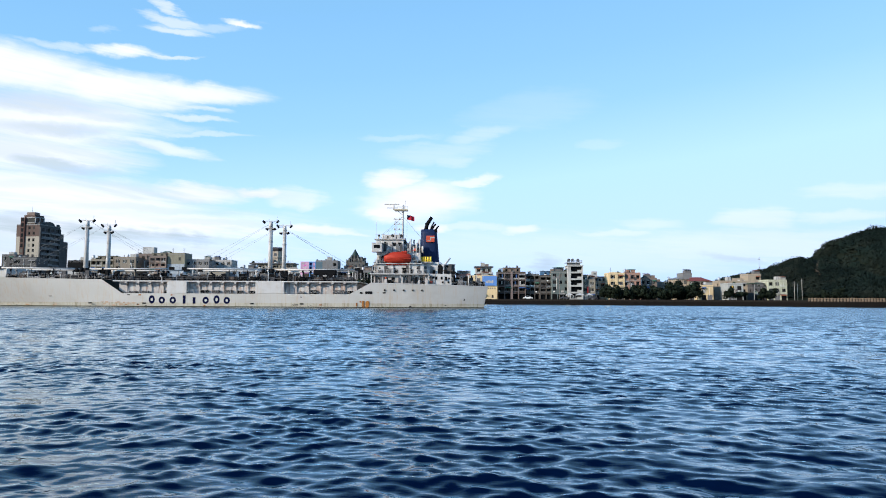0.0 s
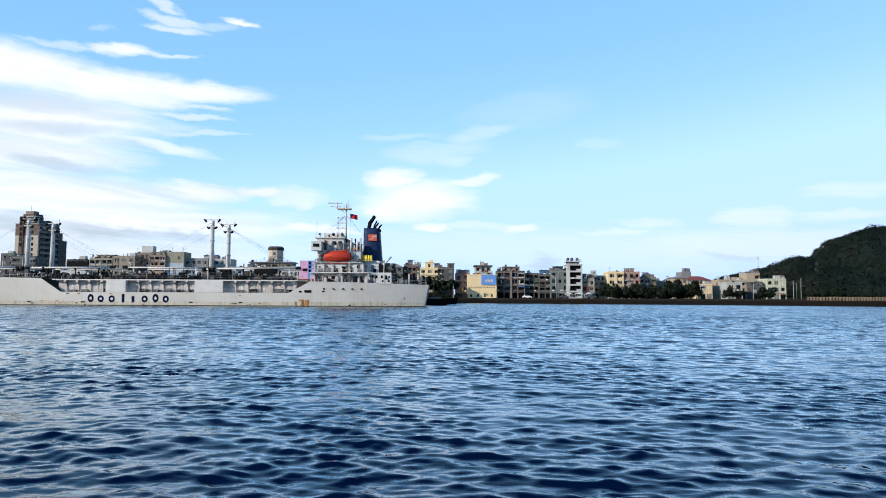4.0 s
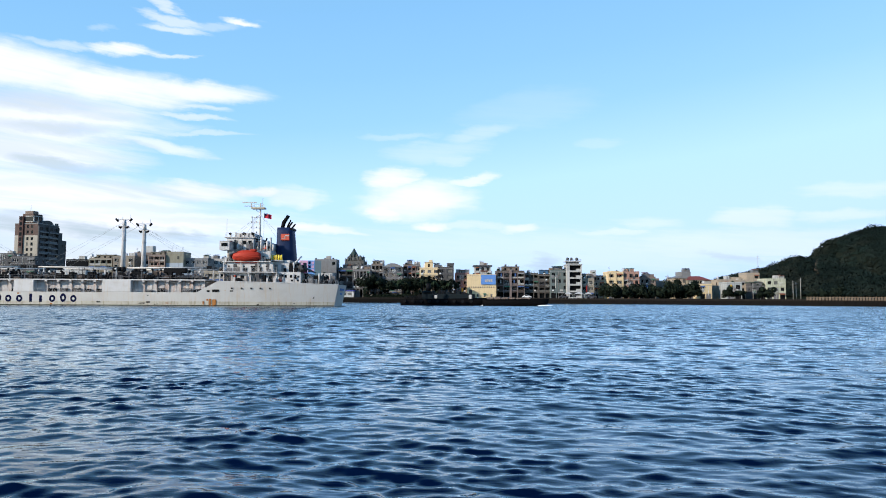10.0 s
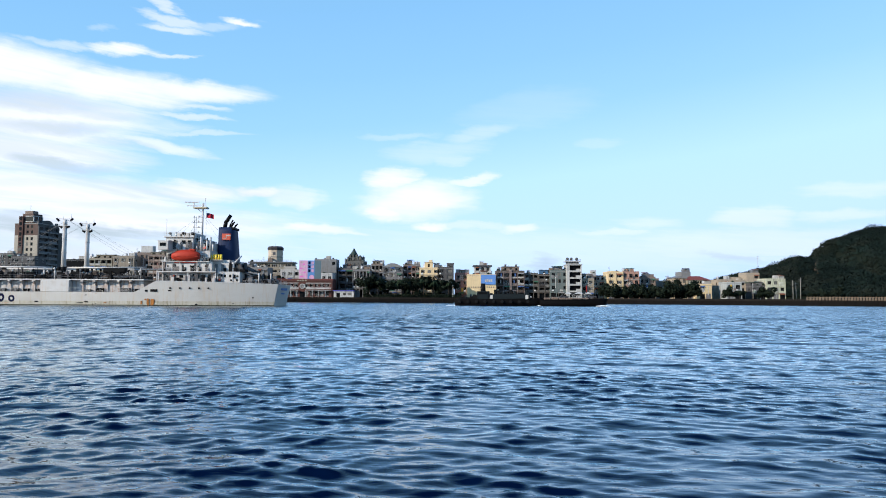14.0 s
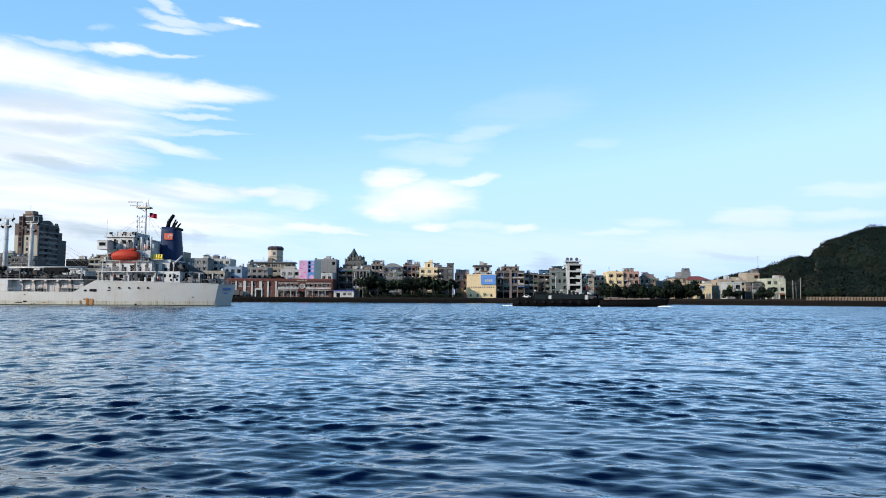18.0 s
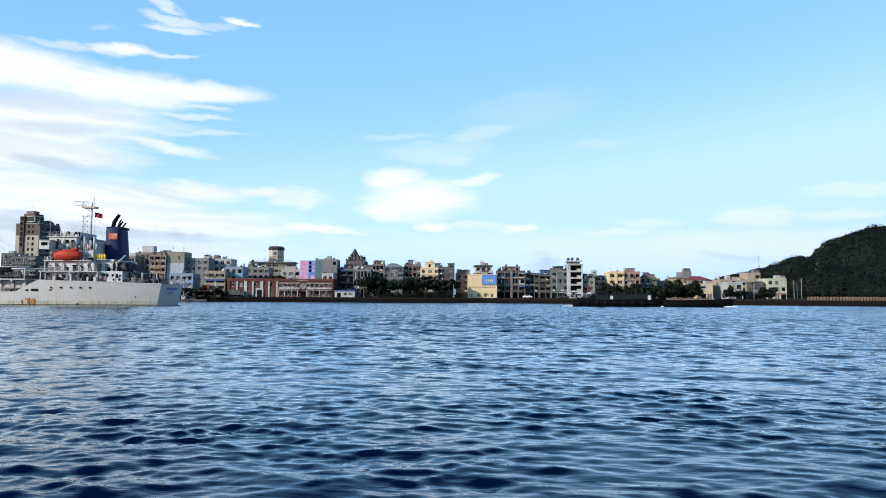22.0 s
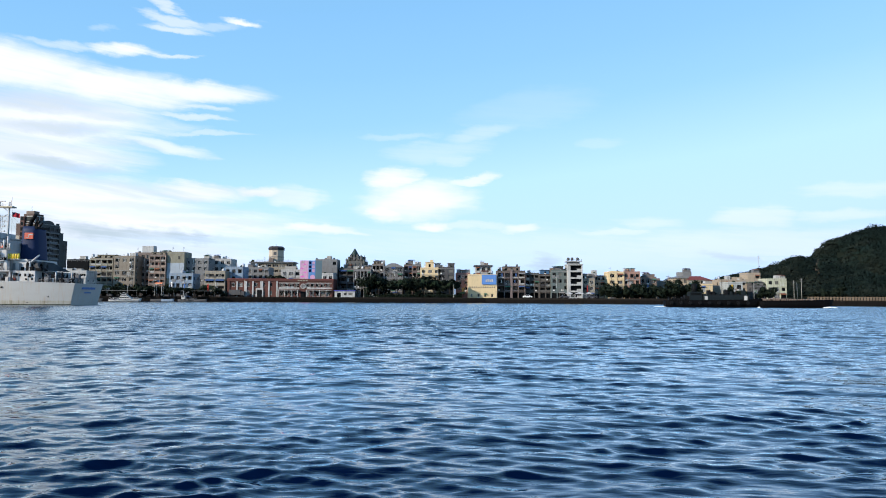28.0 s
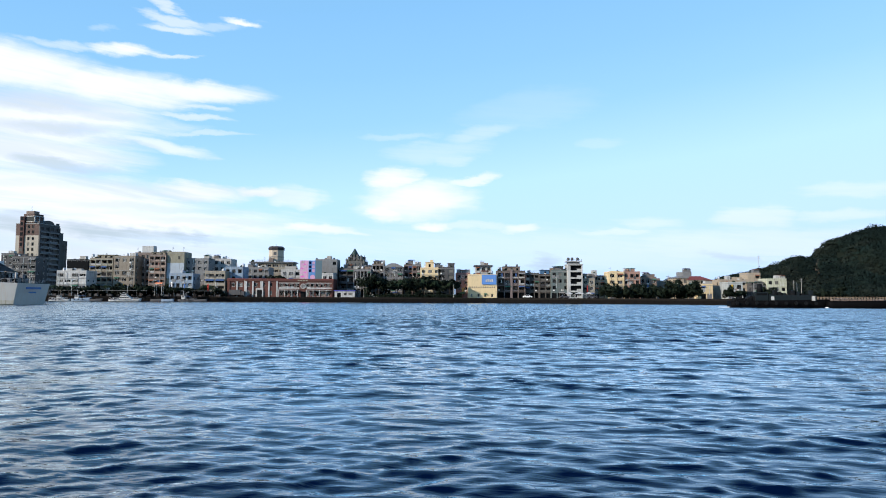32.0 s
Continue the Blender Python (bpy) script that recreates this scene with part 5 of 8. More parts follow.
def terminal():
    """Long brick harbour building with white pilasters, bands and canopies."""
    x0, y, w, h = -104.4, 330.0, 51.2, 8.5
    ob = thing("harbour_terminal", "long red-brick harbour office with white pilasters and canopies", "building", (x0, y, GROUND))
    half = w * 0.475
    holes = []
    for k in range(6):
        u = 2.0 + k * (half - 3) / 6
        for z in (1.0, 4.9):
            holes.append((u, u + 2.0, z, z + 1.9))
    n = 10
    for k in range(n):
        u = half + 1.0 + k * (w - half - 2) / n
        if k == 4:
            continue
        for z in (0.4, 4.8):
            holes.append((u, u + 1.9, z, z + (2.4 if z < 1 else 1.7)))
    bm = bmesh.new()
    facade(bm, (0, 0, 0), (1, 0, 0), w, 0, h, holes, 0.3)
    quad(bm, (w, 0, 0), (w, 12, 0), (w, 12, h), (w, 0, h))
    quad(bm, (0, 12, 0), (0, 0, 0), (0, 0, h), (0, 12, h))
    quad(bm, (w, 12, 0), (0, 12, 0), (0, 12, h), (w, 12, h))
    part("wall", bm, BRICK, ob)
    for a, b, z, t in holes:
        window(ob, (a, 0.1, z), 0, b - a, t - z, FRAME_WHITE, 2)
    part("roof", boxed(-0.2, w + 0.2, -0.2, 12.2, h, h + 0.3), TILE_ROOF, ob)
    part("cornice", boxed(-0.25, w + 0.25, -0.45, -0.02, h - 0.9, h - 0.1), BRICK, ob)
    for k in range(7):
        u = 0.6 + k * (half - 1.2) / 6
        part("pilaster", bevelled(0.03, u, u + (1.3 if k in (2, 4) else 0.7), -0.35, -0.01, 0, h - 0.95), WALLS["white"] if k else BRICK, ob)
    for a, b in ((half + 0.6, half + 10.6), (half + 14.2, w - 0.6)):
        part("white_band", boxed(a, b, -0.25, -0.02, 4.0, 4.6), WALLS["white"], ob)
        part("lintel_band", boxed(a, b, -0.2, -0.02, 6.6, 6.9), WALLS["white"], ob)
        part("canopy", bevelled(0.05, a, b, -2.2, -0.26, 3.2, 3.5), WALLS["white"], ob)
        c = a + 0.2
        while c < b:
            part("canopy_post", boxed(c, c + 0.25, -2.1, -1.85, 0, 3.2), WALLS["white"], ob)
            c += 3.1
    for k in range(5):
        u = half + 2.6 + k * 2.0 + (4 if k > 2 else 0)
        part("window_box", boxed(u, u + 1.5, -0.6, -0.26, 4.6, 5.0), WALLS["white"], ob)
    # round emblem between the wings and its letters as bars
    bm = bmesh.new()
    tube(bm, (half + 12.4, -0.4, 5.2), (half + 12.4, -0.02, 5.2), 1.25, seg=20)
    part("emblem", bm, WALLS["white"], ob)
    bm = bmesh.new()
    tube(bm, (half + 12.4, -0.46, 5.2), (half + 12.4, -0.41, 5.2), 0.95, seg=20)
    part("emblem_disc", bm, WALLS["grey"], ob)
    part("entrance", boxed(half + 11.2, half + 13.6, -0.12, -0.02, 0, 2.6), SHIP_DARK, ob)
    part("portal", bevelled(0.05, 14.0, 17.6, -0.6, -0.36, 0.0, 4.2), WALLS["white"], ob)
    part("portal_door", boxed(14.6, 17.0, -0.68, -0.61, 0.0, 3.4), SHIP_DARK, ob)
    for k in range(4):
        part("sign_bar", boxed(half + 9.8 + k * 1.3, half + 10.7 + k * 1.3, -0.55, -0.46, h - 0.85, h - 0.2), WALLS["cream"], ob)


terminal()


def hut():
    ob = thing("ticket_hut", "low white quay hut with a blue roof edge", "hut", (-52.2, 328.5, GROUND))
    holes = [(1.2, 3.0, 0.1, 2.2), (4.4, 5.8, 1.0, 2.1), (6.6, 8.6, 1.0, 2.1)]
    bm = bmesh.new()
    facade(bm, (0, 0, 0), (1, 0, 0), 9.6, 0, 3.0, holes)
    for a, b in (((9.6, 0), (9.6, 4)), ((0, 4), (0, 0)), ((9.6, 4), (0, 4))):
        quad(bm, (*a, 0), (*b, 0), (*b, 3.0), (*a, 3.0))
    part("wall", bm, WALLS["white"], ob)
    for a, b, z, t in holes:
        window(ob, (a, 0.05, z), 0, b - a, t - z, FRAME_DARK)
    part("roof", bevelled(0.04, -0.4, 10.0, -0.5, 4.4, 3.0, 3.3), surface("blue_roof_edge", (0.08, 0.09, 0.42)), ob, "blue metal roof edge")


hut()


def billboard(x0, y, z0, z1, panels, label, wall=False):
    ob = thing("billboard", label, "billboard", (x0, y, GROUND))
    u = 0
    for w, mat in panels:
        part("panel", boxed(u, u + w, 0, 0.25, z0, z1), mat, ob)
        u += w
    for k in range(3):
        part("bracket" if wall else "post", boxed(0.4 + (u - 1.2) * k / 2, 0.7 + (u - 1.2) * k / 2, 0.25, 0.6, z0 + 0.3 if wall else 0, z1 - 0.3), FRAME_DARK, ob)
    return ob


PINK = surface("pink_poster", (0.50, 0.29, 0.43), spot=0.5, scale=1.2, streaks=0.3)
POSTER_BLUE = surface("blue_poster", (0.08, 0.20, 0.42))
POSTER_TEAL = surface("teal_poster", (0.08, 0.13, 0.16))
bb = billboard(-70.2, 334.0, 8.0, 17.9, [(4.1, PINK), (3.4, POSTER_BLUE), (3.2, POSTER_TEAL)], "tall pink and blue advertising billboard")
br = random.Random(9)
for k in range(9):
    a, z = br.uniform(0.3, 2.4), 8.8 + k * 1.0
    part("figure_bar", boxed(a, a + br.uniform(0.8, 1.6), -0.06, -0.01, z, z + 0.5), surface("magenta_bar", (0.6, 0.12, 0.42)) if k % 2 else WALLS["white"], bb)
for k in range(3):
    for c, mat in ((4.4, MARK_BLUE), (6.0, PINK)):
        part("text_bar", boxed(c, c + 1.1, -0.06, -0.01, 12.2 + k * 1.9, 13.6 + k * 1.9), mat, bb)
part("figure_disc", tubed((6.2, -0.06, 9.7), (6.2, -0.01, 9.7), 1.2, seg=16), PINK, bb)
bb = billboard(18.9, 335.42, 6.6, 11.4, [(7.2, surface("sky_blue_board", (0.10, 0.22, 0.50)))], "blue advertising board with pale lettering bars", True)
for k in range(4):
    part("text_bar", boxed(1.9 + k * 0.95, 2.7 + k * 0.95, -0.06, -0.01, 7.9, 9.0 + 0.3 * (k % 2)), WALLS["white"], bb)


def water_tower():
    ob = thing("roof_tower", "cream eight-sided stair tower with dark bands and a dark cap", "tower", (-93.2, 380, GROUND))

    def drum(r0, r1, z0, z1):
        bm = bmesh.new()
        rings = [[bm.verts.new((r * math.cos(0.3927 + k * 0.7854), r * math.sin(0.3927 + k * 0.7854), z)) for k in range(8)] for r, z in ((r0, z0), (r1, z1))]
        for k in range(8):
            bm.faces.new((rings[0][k], rings[0][(k + 1) % 8], rings[1][(k + 1) % 8], rings[1][k]))
        bm.faces.new(rings[0][::-1])
        bm.faces.new(rings[1])
        return bm
    part("wall", drum(4.1, 4.05, 0, 26.0), surface("sunlit_cream_tile", (0.44, 0.37, 0.29), streaks=0.35), ob)
    for z in (18.6, 21.9):
        part("band", drum(4.16, 4.16, z, z + 0.4), FRAME_DARK, ob)
    part("cap", drum(4.4, 4.5, 26.0, 27.3), surface("dark_slate_cap", (0.045, 0.04, 0.042)), ob, "dark slate cap")
    part("cap_roof", drum(4.5, 3.6, 27.3, 28.1), surface("dark_slate_roof", (0.06, 0.055, 0.055)), ob)
    part("louvre", boxed(-0.7, 0.7, -3.9, -3.74, 23.2, 24.8), FRAME_DARK, ob)
    part("aerial", tubed((0, 0, 28.1), (0, 0, 29.9), 0.06, seg=5), FRAME_DARK, ob)


water_tower()


def spire_house():
    ob = thing("spired_house", "grey ornate house with a pointed green-grey spire", "house", (-50.5, 349, GROUND))
    stone = surface("dark_ornate_stone", (0.105, 0.105, 0.10), streaks=0.6, spot=0.5)
    part("wall", boxed(0, 10.2, 0, 9, 0, 16.0), stone, ob)
    part("upper_wall", bevelled(0.2, 1.6, 9.2, 0.4, 7.4, 16.0, 18.6), stone, ob)
    for k in range(5):
        u = 0.8 + k * 1.9
        window(ob, (u, -0.14, 13.0), 0, 1.1, 1.9, FRAME_DARK)
        part("pinnacle", tubed((u + 0.5, 0.1, 16.0), (u + 0.5, 0.1, 17.6), 0.3, 0.1, 6), stone, ob)
    part("dome_drum", tubed((4.6, 3.6, 18.6), (4.6, 3.6, 20.4), 3.3, 3.1, 8), stone, ob)
    part("spire", tubed((4.6, 3.6, 20.4), (4.6, 3.6, 25.4), 3.0, 0.1, 8), surface("green_copper_spire", (0.035, 0.06, 0.055), streaks=0.4), ob, "dark green copper spire")
    for k in range(9):
        part("crest", tubed((0.3 + k * 1.2, -0.2, 16.0), (0.3 + k * 1.2, -0.2, 16.9 + 0.5 * (k % 2)), 0.22, 0.06, 6), STONE_TRIM, ob)
    for k in range(6):
        part("gable_crest", tubed((1.8 + k * 1.4, 0.6, 18.6), (1.8 + k * 1.4, 0.6, 19.6 + 0.7 * (k % 2)), 0.3, 0.08, 6), stone, ob)
    part("finial", tubed((4.6, 3.6, 24.3), (4.6, 3.6, 25.2), 0.07, seg=5), FRAME_DARK, ob)
    for x, z, q in ((8.3, 18.6, 2.2), (9.7, 16.0, 2.6), (0.9, 16.0, 3.0), (2.0, 18.6, 1.6), (6.9, 18.6, 1.8)):
        part("turret", tubed((x, 1.0, z), (x, 1.0, z + q), 0.7, 0.6, 8), stone, ob)
        part("turret_cap", tubed((x, 1.0, z + q), (x, 1.0, z + q + 0.9), 0.75, 0.05, 8), WALLS["greygreen"], ob)
    for k in range(3):
        for j in range(4):
            u = 0.7 + j * 2.4
            window(ob, (u, -0.14, 3.6 + k * 3.1), 0, 1.3, 1.8, FRAME_DARK)
    for z in (6.3, 9.4, 12.5, 15.7):
        part("cornice", boxed(-0.2, 10.4, -0.4, -0.02, z, z + 0.3), STONE_TRIM, ob)
    for a in range(8):
        c, s = math.cos(a * 0.785 + 0.39), math.sin(a * 0.785 + 0.39)
        part("drum_window", boxed(4.6 + c * 2.75 - 0.35, 4.6 + c * 2.75 + 0.35, 3.6 + s * 2.85 - 0.35, 3.6 + s * 2.85 + 0.35, 18.9, 20.0), SHIP_DARK, ob)
    # stepped corner blocks and chimneys beside the spire
    for x0, x1, z0, z1 in ((7.4, 10.0, 16.0, 20.6), (8.6, 11.2, 15.9, 18.2), (0.2, 2.0, 16.0, 19.2)):
        part("corner_block", bevelled(0.08, x0, x1, 1.9, 5.6, z0, z1), stone, ob)
        part("block_coping", boxed(x0 - 0.15, x1 + 0.15, 1.75, 5.75, z1, z1 + 0.25), STONE_TRIM, ob)
        part("block_window", boxed((x0 + x1) / 2 - 0.35, (x0 + x1) / 2 + 0.35, 1.82, 1.89, z1 - 1.7, z1 - 0.5), SHIP_DARK, ob)
        for u in (x0 + 0.2, x1 - 0.2):
            part("block_pinnacle", tubed((u, 2.0, z1 + 0.25), (u, 2.0, z1 + 1.1), 0.2, 0.04, 6), stone, ob)
    for k, u in enumerate((3.0, 4.6, 6.2)):
        bm = bmesh.new()
        box(bm, u - 0.4, u + 0.4, 0.62, 1.6, 20.2, 21.3)
        quad(bm, (u - 0.5, 0.5, 21.3), (u + 0.5, 0.5, 21.3), (u, 0.5, 22.2))
        quad(bm, (u - 0.5, 0.5, 21.3), (u, 0.5, 22.2), (u, 2.4, 22.2), (u - 0.5, 2.4, 21.3))
        quad(bm, (u, 0.5, 22.2), (u + 0.5, 0.5, 21.3), (u + 0.5, 2.4, 21.3), (u, 2.4, 22.2))
        part("dormer", bm, stone, ob, "small gabled stone dormer")


spire_house()


def frame_tower():
    """White concrete tower with open dark storeys."""
    ob = thing("white_tower_house", "white concrete tower house with dark open storeys", "tower", (61.5, 337.5, GROUND))
    w, h, n = 7.4, 16.6, 5
    sh = h / n
    holes = [(1.4, w - 0.45, k * sh + 0.5, k * sh + sh - 0.3) for k in range(n)]
    bm = bmesh.new()
    facade(bm, (0, 0, 0), (1, 0, 0), w, 0, h, holes, 1.6)
    facade(bm, (0, 8, 0), (0, -1, 0), 8, 0, h, [(3, 5, k * sh + 1.0, k * sh + 2.2) for k in range(n)])
    quad(bm, (w, 0, 0), (w, 8, 0), (w, 8, h), (w, 0, h))
    quad(bm, (w, 8, 0), (0, 8, 0), (0, 8, h), (w, 8, h))
    part("wall", bm, WALLS["white"], ob)
    for a, b, z, t in holes:
        # near-black sheet paints the shade within the open storey
        part("recess_shade", boxed(a, b, 1.5, 1.6, z, t), SHIP_DARK, ob)
        part("balcony_front", boxed(w * 0.62, w - 0.47, 0.2, 0.35, z, z + 0.9), WALLS["white"], ob)
    part("roof", bevelled(0.05, -0.3, w + 0.3, -0.3, 8.3, h, h + 0.35), WALLS["white"], ob)
    part("roof_house", boxed(0.6, w - 1.2, 1, 6, h + 0.35, h + 1.5), WALLS["grey2"], ob)
    part("roof_deck", boxed(-0.6, w - 0.2, 0.2, 6.5, h + 1.5, h + 1.8), CONCRETE, ob)
    bm = bmesh.new()
    railing(bm, [(-0.5, 0.3, h + 1.8), (w - 0.4, 0.3, h + 1.8)], 0.9, 2, 1.2, 0.06)
    part("rail", bm, FRAME_DARK, ob)
    for x in (0.3, 2.2, 4.9):
        bm = bmesh.new()
        tank(bm, x + 0.6, 3, h + 1.8, 0.7, 1.2)
        part("water_tank", bm, WALLS["dark"], ob, "dark roof water tank")


frame_tower()


# ---- quay furniture ----
def street_lamp():
    ob = thing("street_lamp", "slim grey street lamp on the quay", "street lamp", group="quay lamps")
    part("pole", tubed((0, 0, 0), (0, 0, 7.5), 0.09, 0.06, 6), FRAME_WHITE, ob)
    part("arm", tubed((0, 0, 7.4), (1.2, 0, 7.7), 0.05, seg=5), FRAME_WHITE, ob)
    part("lamp_head", bevelled(0.03, 0.9, 1.6, -0.12, 0.12, 7.62, 7.76), FRAME_WHITE, ob)
    return ob


lamp = street_lamp()
lamp.matrix_basis = pose(-176, 323.5, GROUND)
for x in (-140, -118, 5):
    copy_thing(lamp, pose(x, shore_y(x) + 4, GROUND, 0, 0, 180 if x > 0 else 0))


def parked_car(mat, label):
    ob = thing("parked_car", label, "car", group="cars parked on the quay")
    bm = bmesh.new()
    prof = [(-2.1, 0.35), (-2.15, 0.8), (-1.5, 0.95), (-0.9, 1.45), (0.7, 1.48), (1.4, 0.98), (2.1, 0.85), (2.15, 0.35)]
    a = [bm.verts.new((x, -0.85, z)) for x, z in prof]
    b = [bm.verts.new((x, 0.85, z)) for x, z in prof]
    for k in range(len(prof)):
        j = (k + 1) % len(prof)
        bm.faces.new((a[k], b[k], b[j], a[j]))
    bm.faces.new(a)
    bm.faces.new(b[::-1])
    part("body", bm, mat, ob)
    part("side_window", boxed(-0.95, 0.75, -0.88, -0.851, 1.0, 1.38), GLASS, ob)
    for x in (-1.35, 1.35):
        for y in (-0.8, 0.8):
            part("wheel", tubed((x, y - 0.1, 0.33), (x, y + 0.1, 0.33), 0.33, seg=12), SHIP_DARK, ob)
    return ob


CAR_PAINT = [surface("car_white", (0.75, 0.75, 0.76), rough=0.3), surface("car_dark", (0.05, 0.05, 0.06), rough=0.3), surface("car_silver", (0.45, 0.46, 0.48), rough=0.3)]
cars = [parked_car(m, l) for m, l in zip(CAR_PAINT, ("white car parked on the quay", "dark car parked on the quay", "silver car parked on the quay"))]
cr = random.Random(5)
spots = [-195, -186, -182, -174, -171, -160, -156, -146, -143, -190, -178, -167, -150, -137, -131, -125, -119, -113, -109, -34, -22, -12, 2, 40, 55, 66]
for k, x in enumerate(spots):
    m = pose(x + cr.uniform(-1, 1), shore_y(x) + 6 + cr.uniform(0, 2), GROUND, 0, 0, cr.choice((0, 180)))
    if k < 3:
        cars[k].matrix_basis = m
    else:
        copy_thing(cars[cr.randrange(3)], m)


def shelter(x0, x1, y, label):
    ob = thing("quay_shelter", label, "shelter", (x0, y, GROUND), group="quay shelters")
    w = x1 - x0
    part("roof", bevelled(0.03, 0, w, 0, 3, 2.6, 2.74), WALLS["grey2"], ob)
    for k in range(max(2, int(w / 4))):
        u = 0.2 + (w - 0.6) * k / (max(2, int(w / 4)) - 1)
        part("post", boxed(u, u + 0.07, 0.3, 0.37, 0, 2.6), FRAME_DARK, ob)


shelter(-196, -172, 322.4, "long pale quay shelter on thin posts")
shelter(-168, -140, 322.6, "long grey quay shelter on thin posts")
shelter(-128, -108, 323.5, "pale quay market shelter")
for x0, x1 in ((57, 60.5), (61.5, 66), (66.6, 69.4)):
    ob = thing("market_tent", "small pale pitched market tent", "tent", (x0, 318, GROUND), group="quay tents")
    w = x1 - x0
    bm = bmesh.new()
    for a, b in (((0, 0), (w, 0)), ((w, 0), (w, 3)), ((w, 3), (0, 3)), ((0, 3), (0, 0))):
        quad(bm, (*a, 2.0), (*b, 2.0), (w / 2, 1.5, 3.1))
    part("canopy", bm, WALLS["white"], ob)
    for u, v in ((0.1, 0.1), (w - 0.1, 0.1), (0.1, 2.9), (w - 0.1, 2.9)):
        part("pole", tubed((u, v, 0), (u, v, 2.05), 0.05, seg=5), FRAME_WHITE, ob)

# brown slatted fence on the sea wall under the hill
fence = thing("sea_fence", "brown weathered slatted fence on the sea wall", "fence", (0, 0, GROUND))
slat = bpy.data.meshes.new("slat")
bm = boxed(-0.33, 0.33, -0.06, 0.06, -0.35, 0.95)
bm.to_mesh(slat)
bm.free()
slat.materials.append(TIMBER)
x = 133.0
while x < 190:
    ob = meshed("slat", slat, TIMBER, fence)
    ob.location = (x, shore_y(x) - 0.3, 0.0)
    x += 0.8
for q in (-0.1, 0.7):
    bm = bmesh.new()
    xs = [133, 142, 170, 190]
    for a, b in zip(xs, xs[1:]):
        tube(bm, (a, shore_y(a) - 0.42, q), (b, shore_y(b) - 0.42, q), 0.06, seg=5)
    part("rail", bm, TIMBER, fence)

for px, py, h in ((175.5, 342, 9.5), (177.8, 343.5, 8.5), (183.5, 350, 11), (150, 330, 8), (112, 340, 12), (216.5, 468, 30)):
    ob = thing("utility_pole", "grey concrete utility pole", "pole", (px, py, GROUND), group="utility poles")
    part("shaft", tubed((0, 0, 0), (0, 0, h), 0.16, 0.1, 7), CONCRETE, ob)
    for z in (h - 0.9, h - 1.9):
        part("crossarm", boxed(-0.9, 0.9, -0.06, 0.06, z, z + 0.15), FRAME_DARK, ob)


# ---- moored boats ----
def hull_mesh(length, beam, z_low, z_bow, z_stern, stations=14, fullness=0.35):
    """A small boat's hull, bow towards +x."""
    z_low += SEA
    bm = bmesh.new()
    rows = []
    for k in range(stations + 1):
        t = k / stations
        x = -length / 2 + length * t
        b = beam / 2 * min(1.0, (1 - t) ** 0.5 * 1.5, 0.8 + t) * (1 if t < 0.97 else 0.3)
        b = max(b, 0.03)
        z = z_stern + (z_bow - z_stern) * t ** 2
        rows.append([bm.verts.new(p) for p in ((x + 0.06 * length * t * t, -b, z), (x, -b * (0.8 - fullness * t * 0.6), z_low), (x, 0, z_low - 0.3), (x, b * (0.8 - fullness * t * 0.6), z_low), (x + 0.06 * length * t * t, b, z))])
    for p, q in zip(rows, rows[1:]):
        for k in range(4):
            bm.faces.new((p[k], p[k + 1], q[k + 1], q[k])).smooth = True
        bm.faces.new((p[4], p[0], q[0], q[4]))
    bm.faces.new(rows[0])
    bm.faces.new(rows[-1][::-1])
    bmesh.ops.recalc_face_normals(bm, faces=bm.faces[:])
    return bm


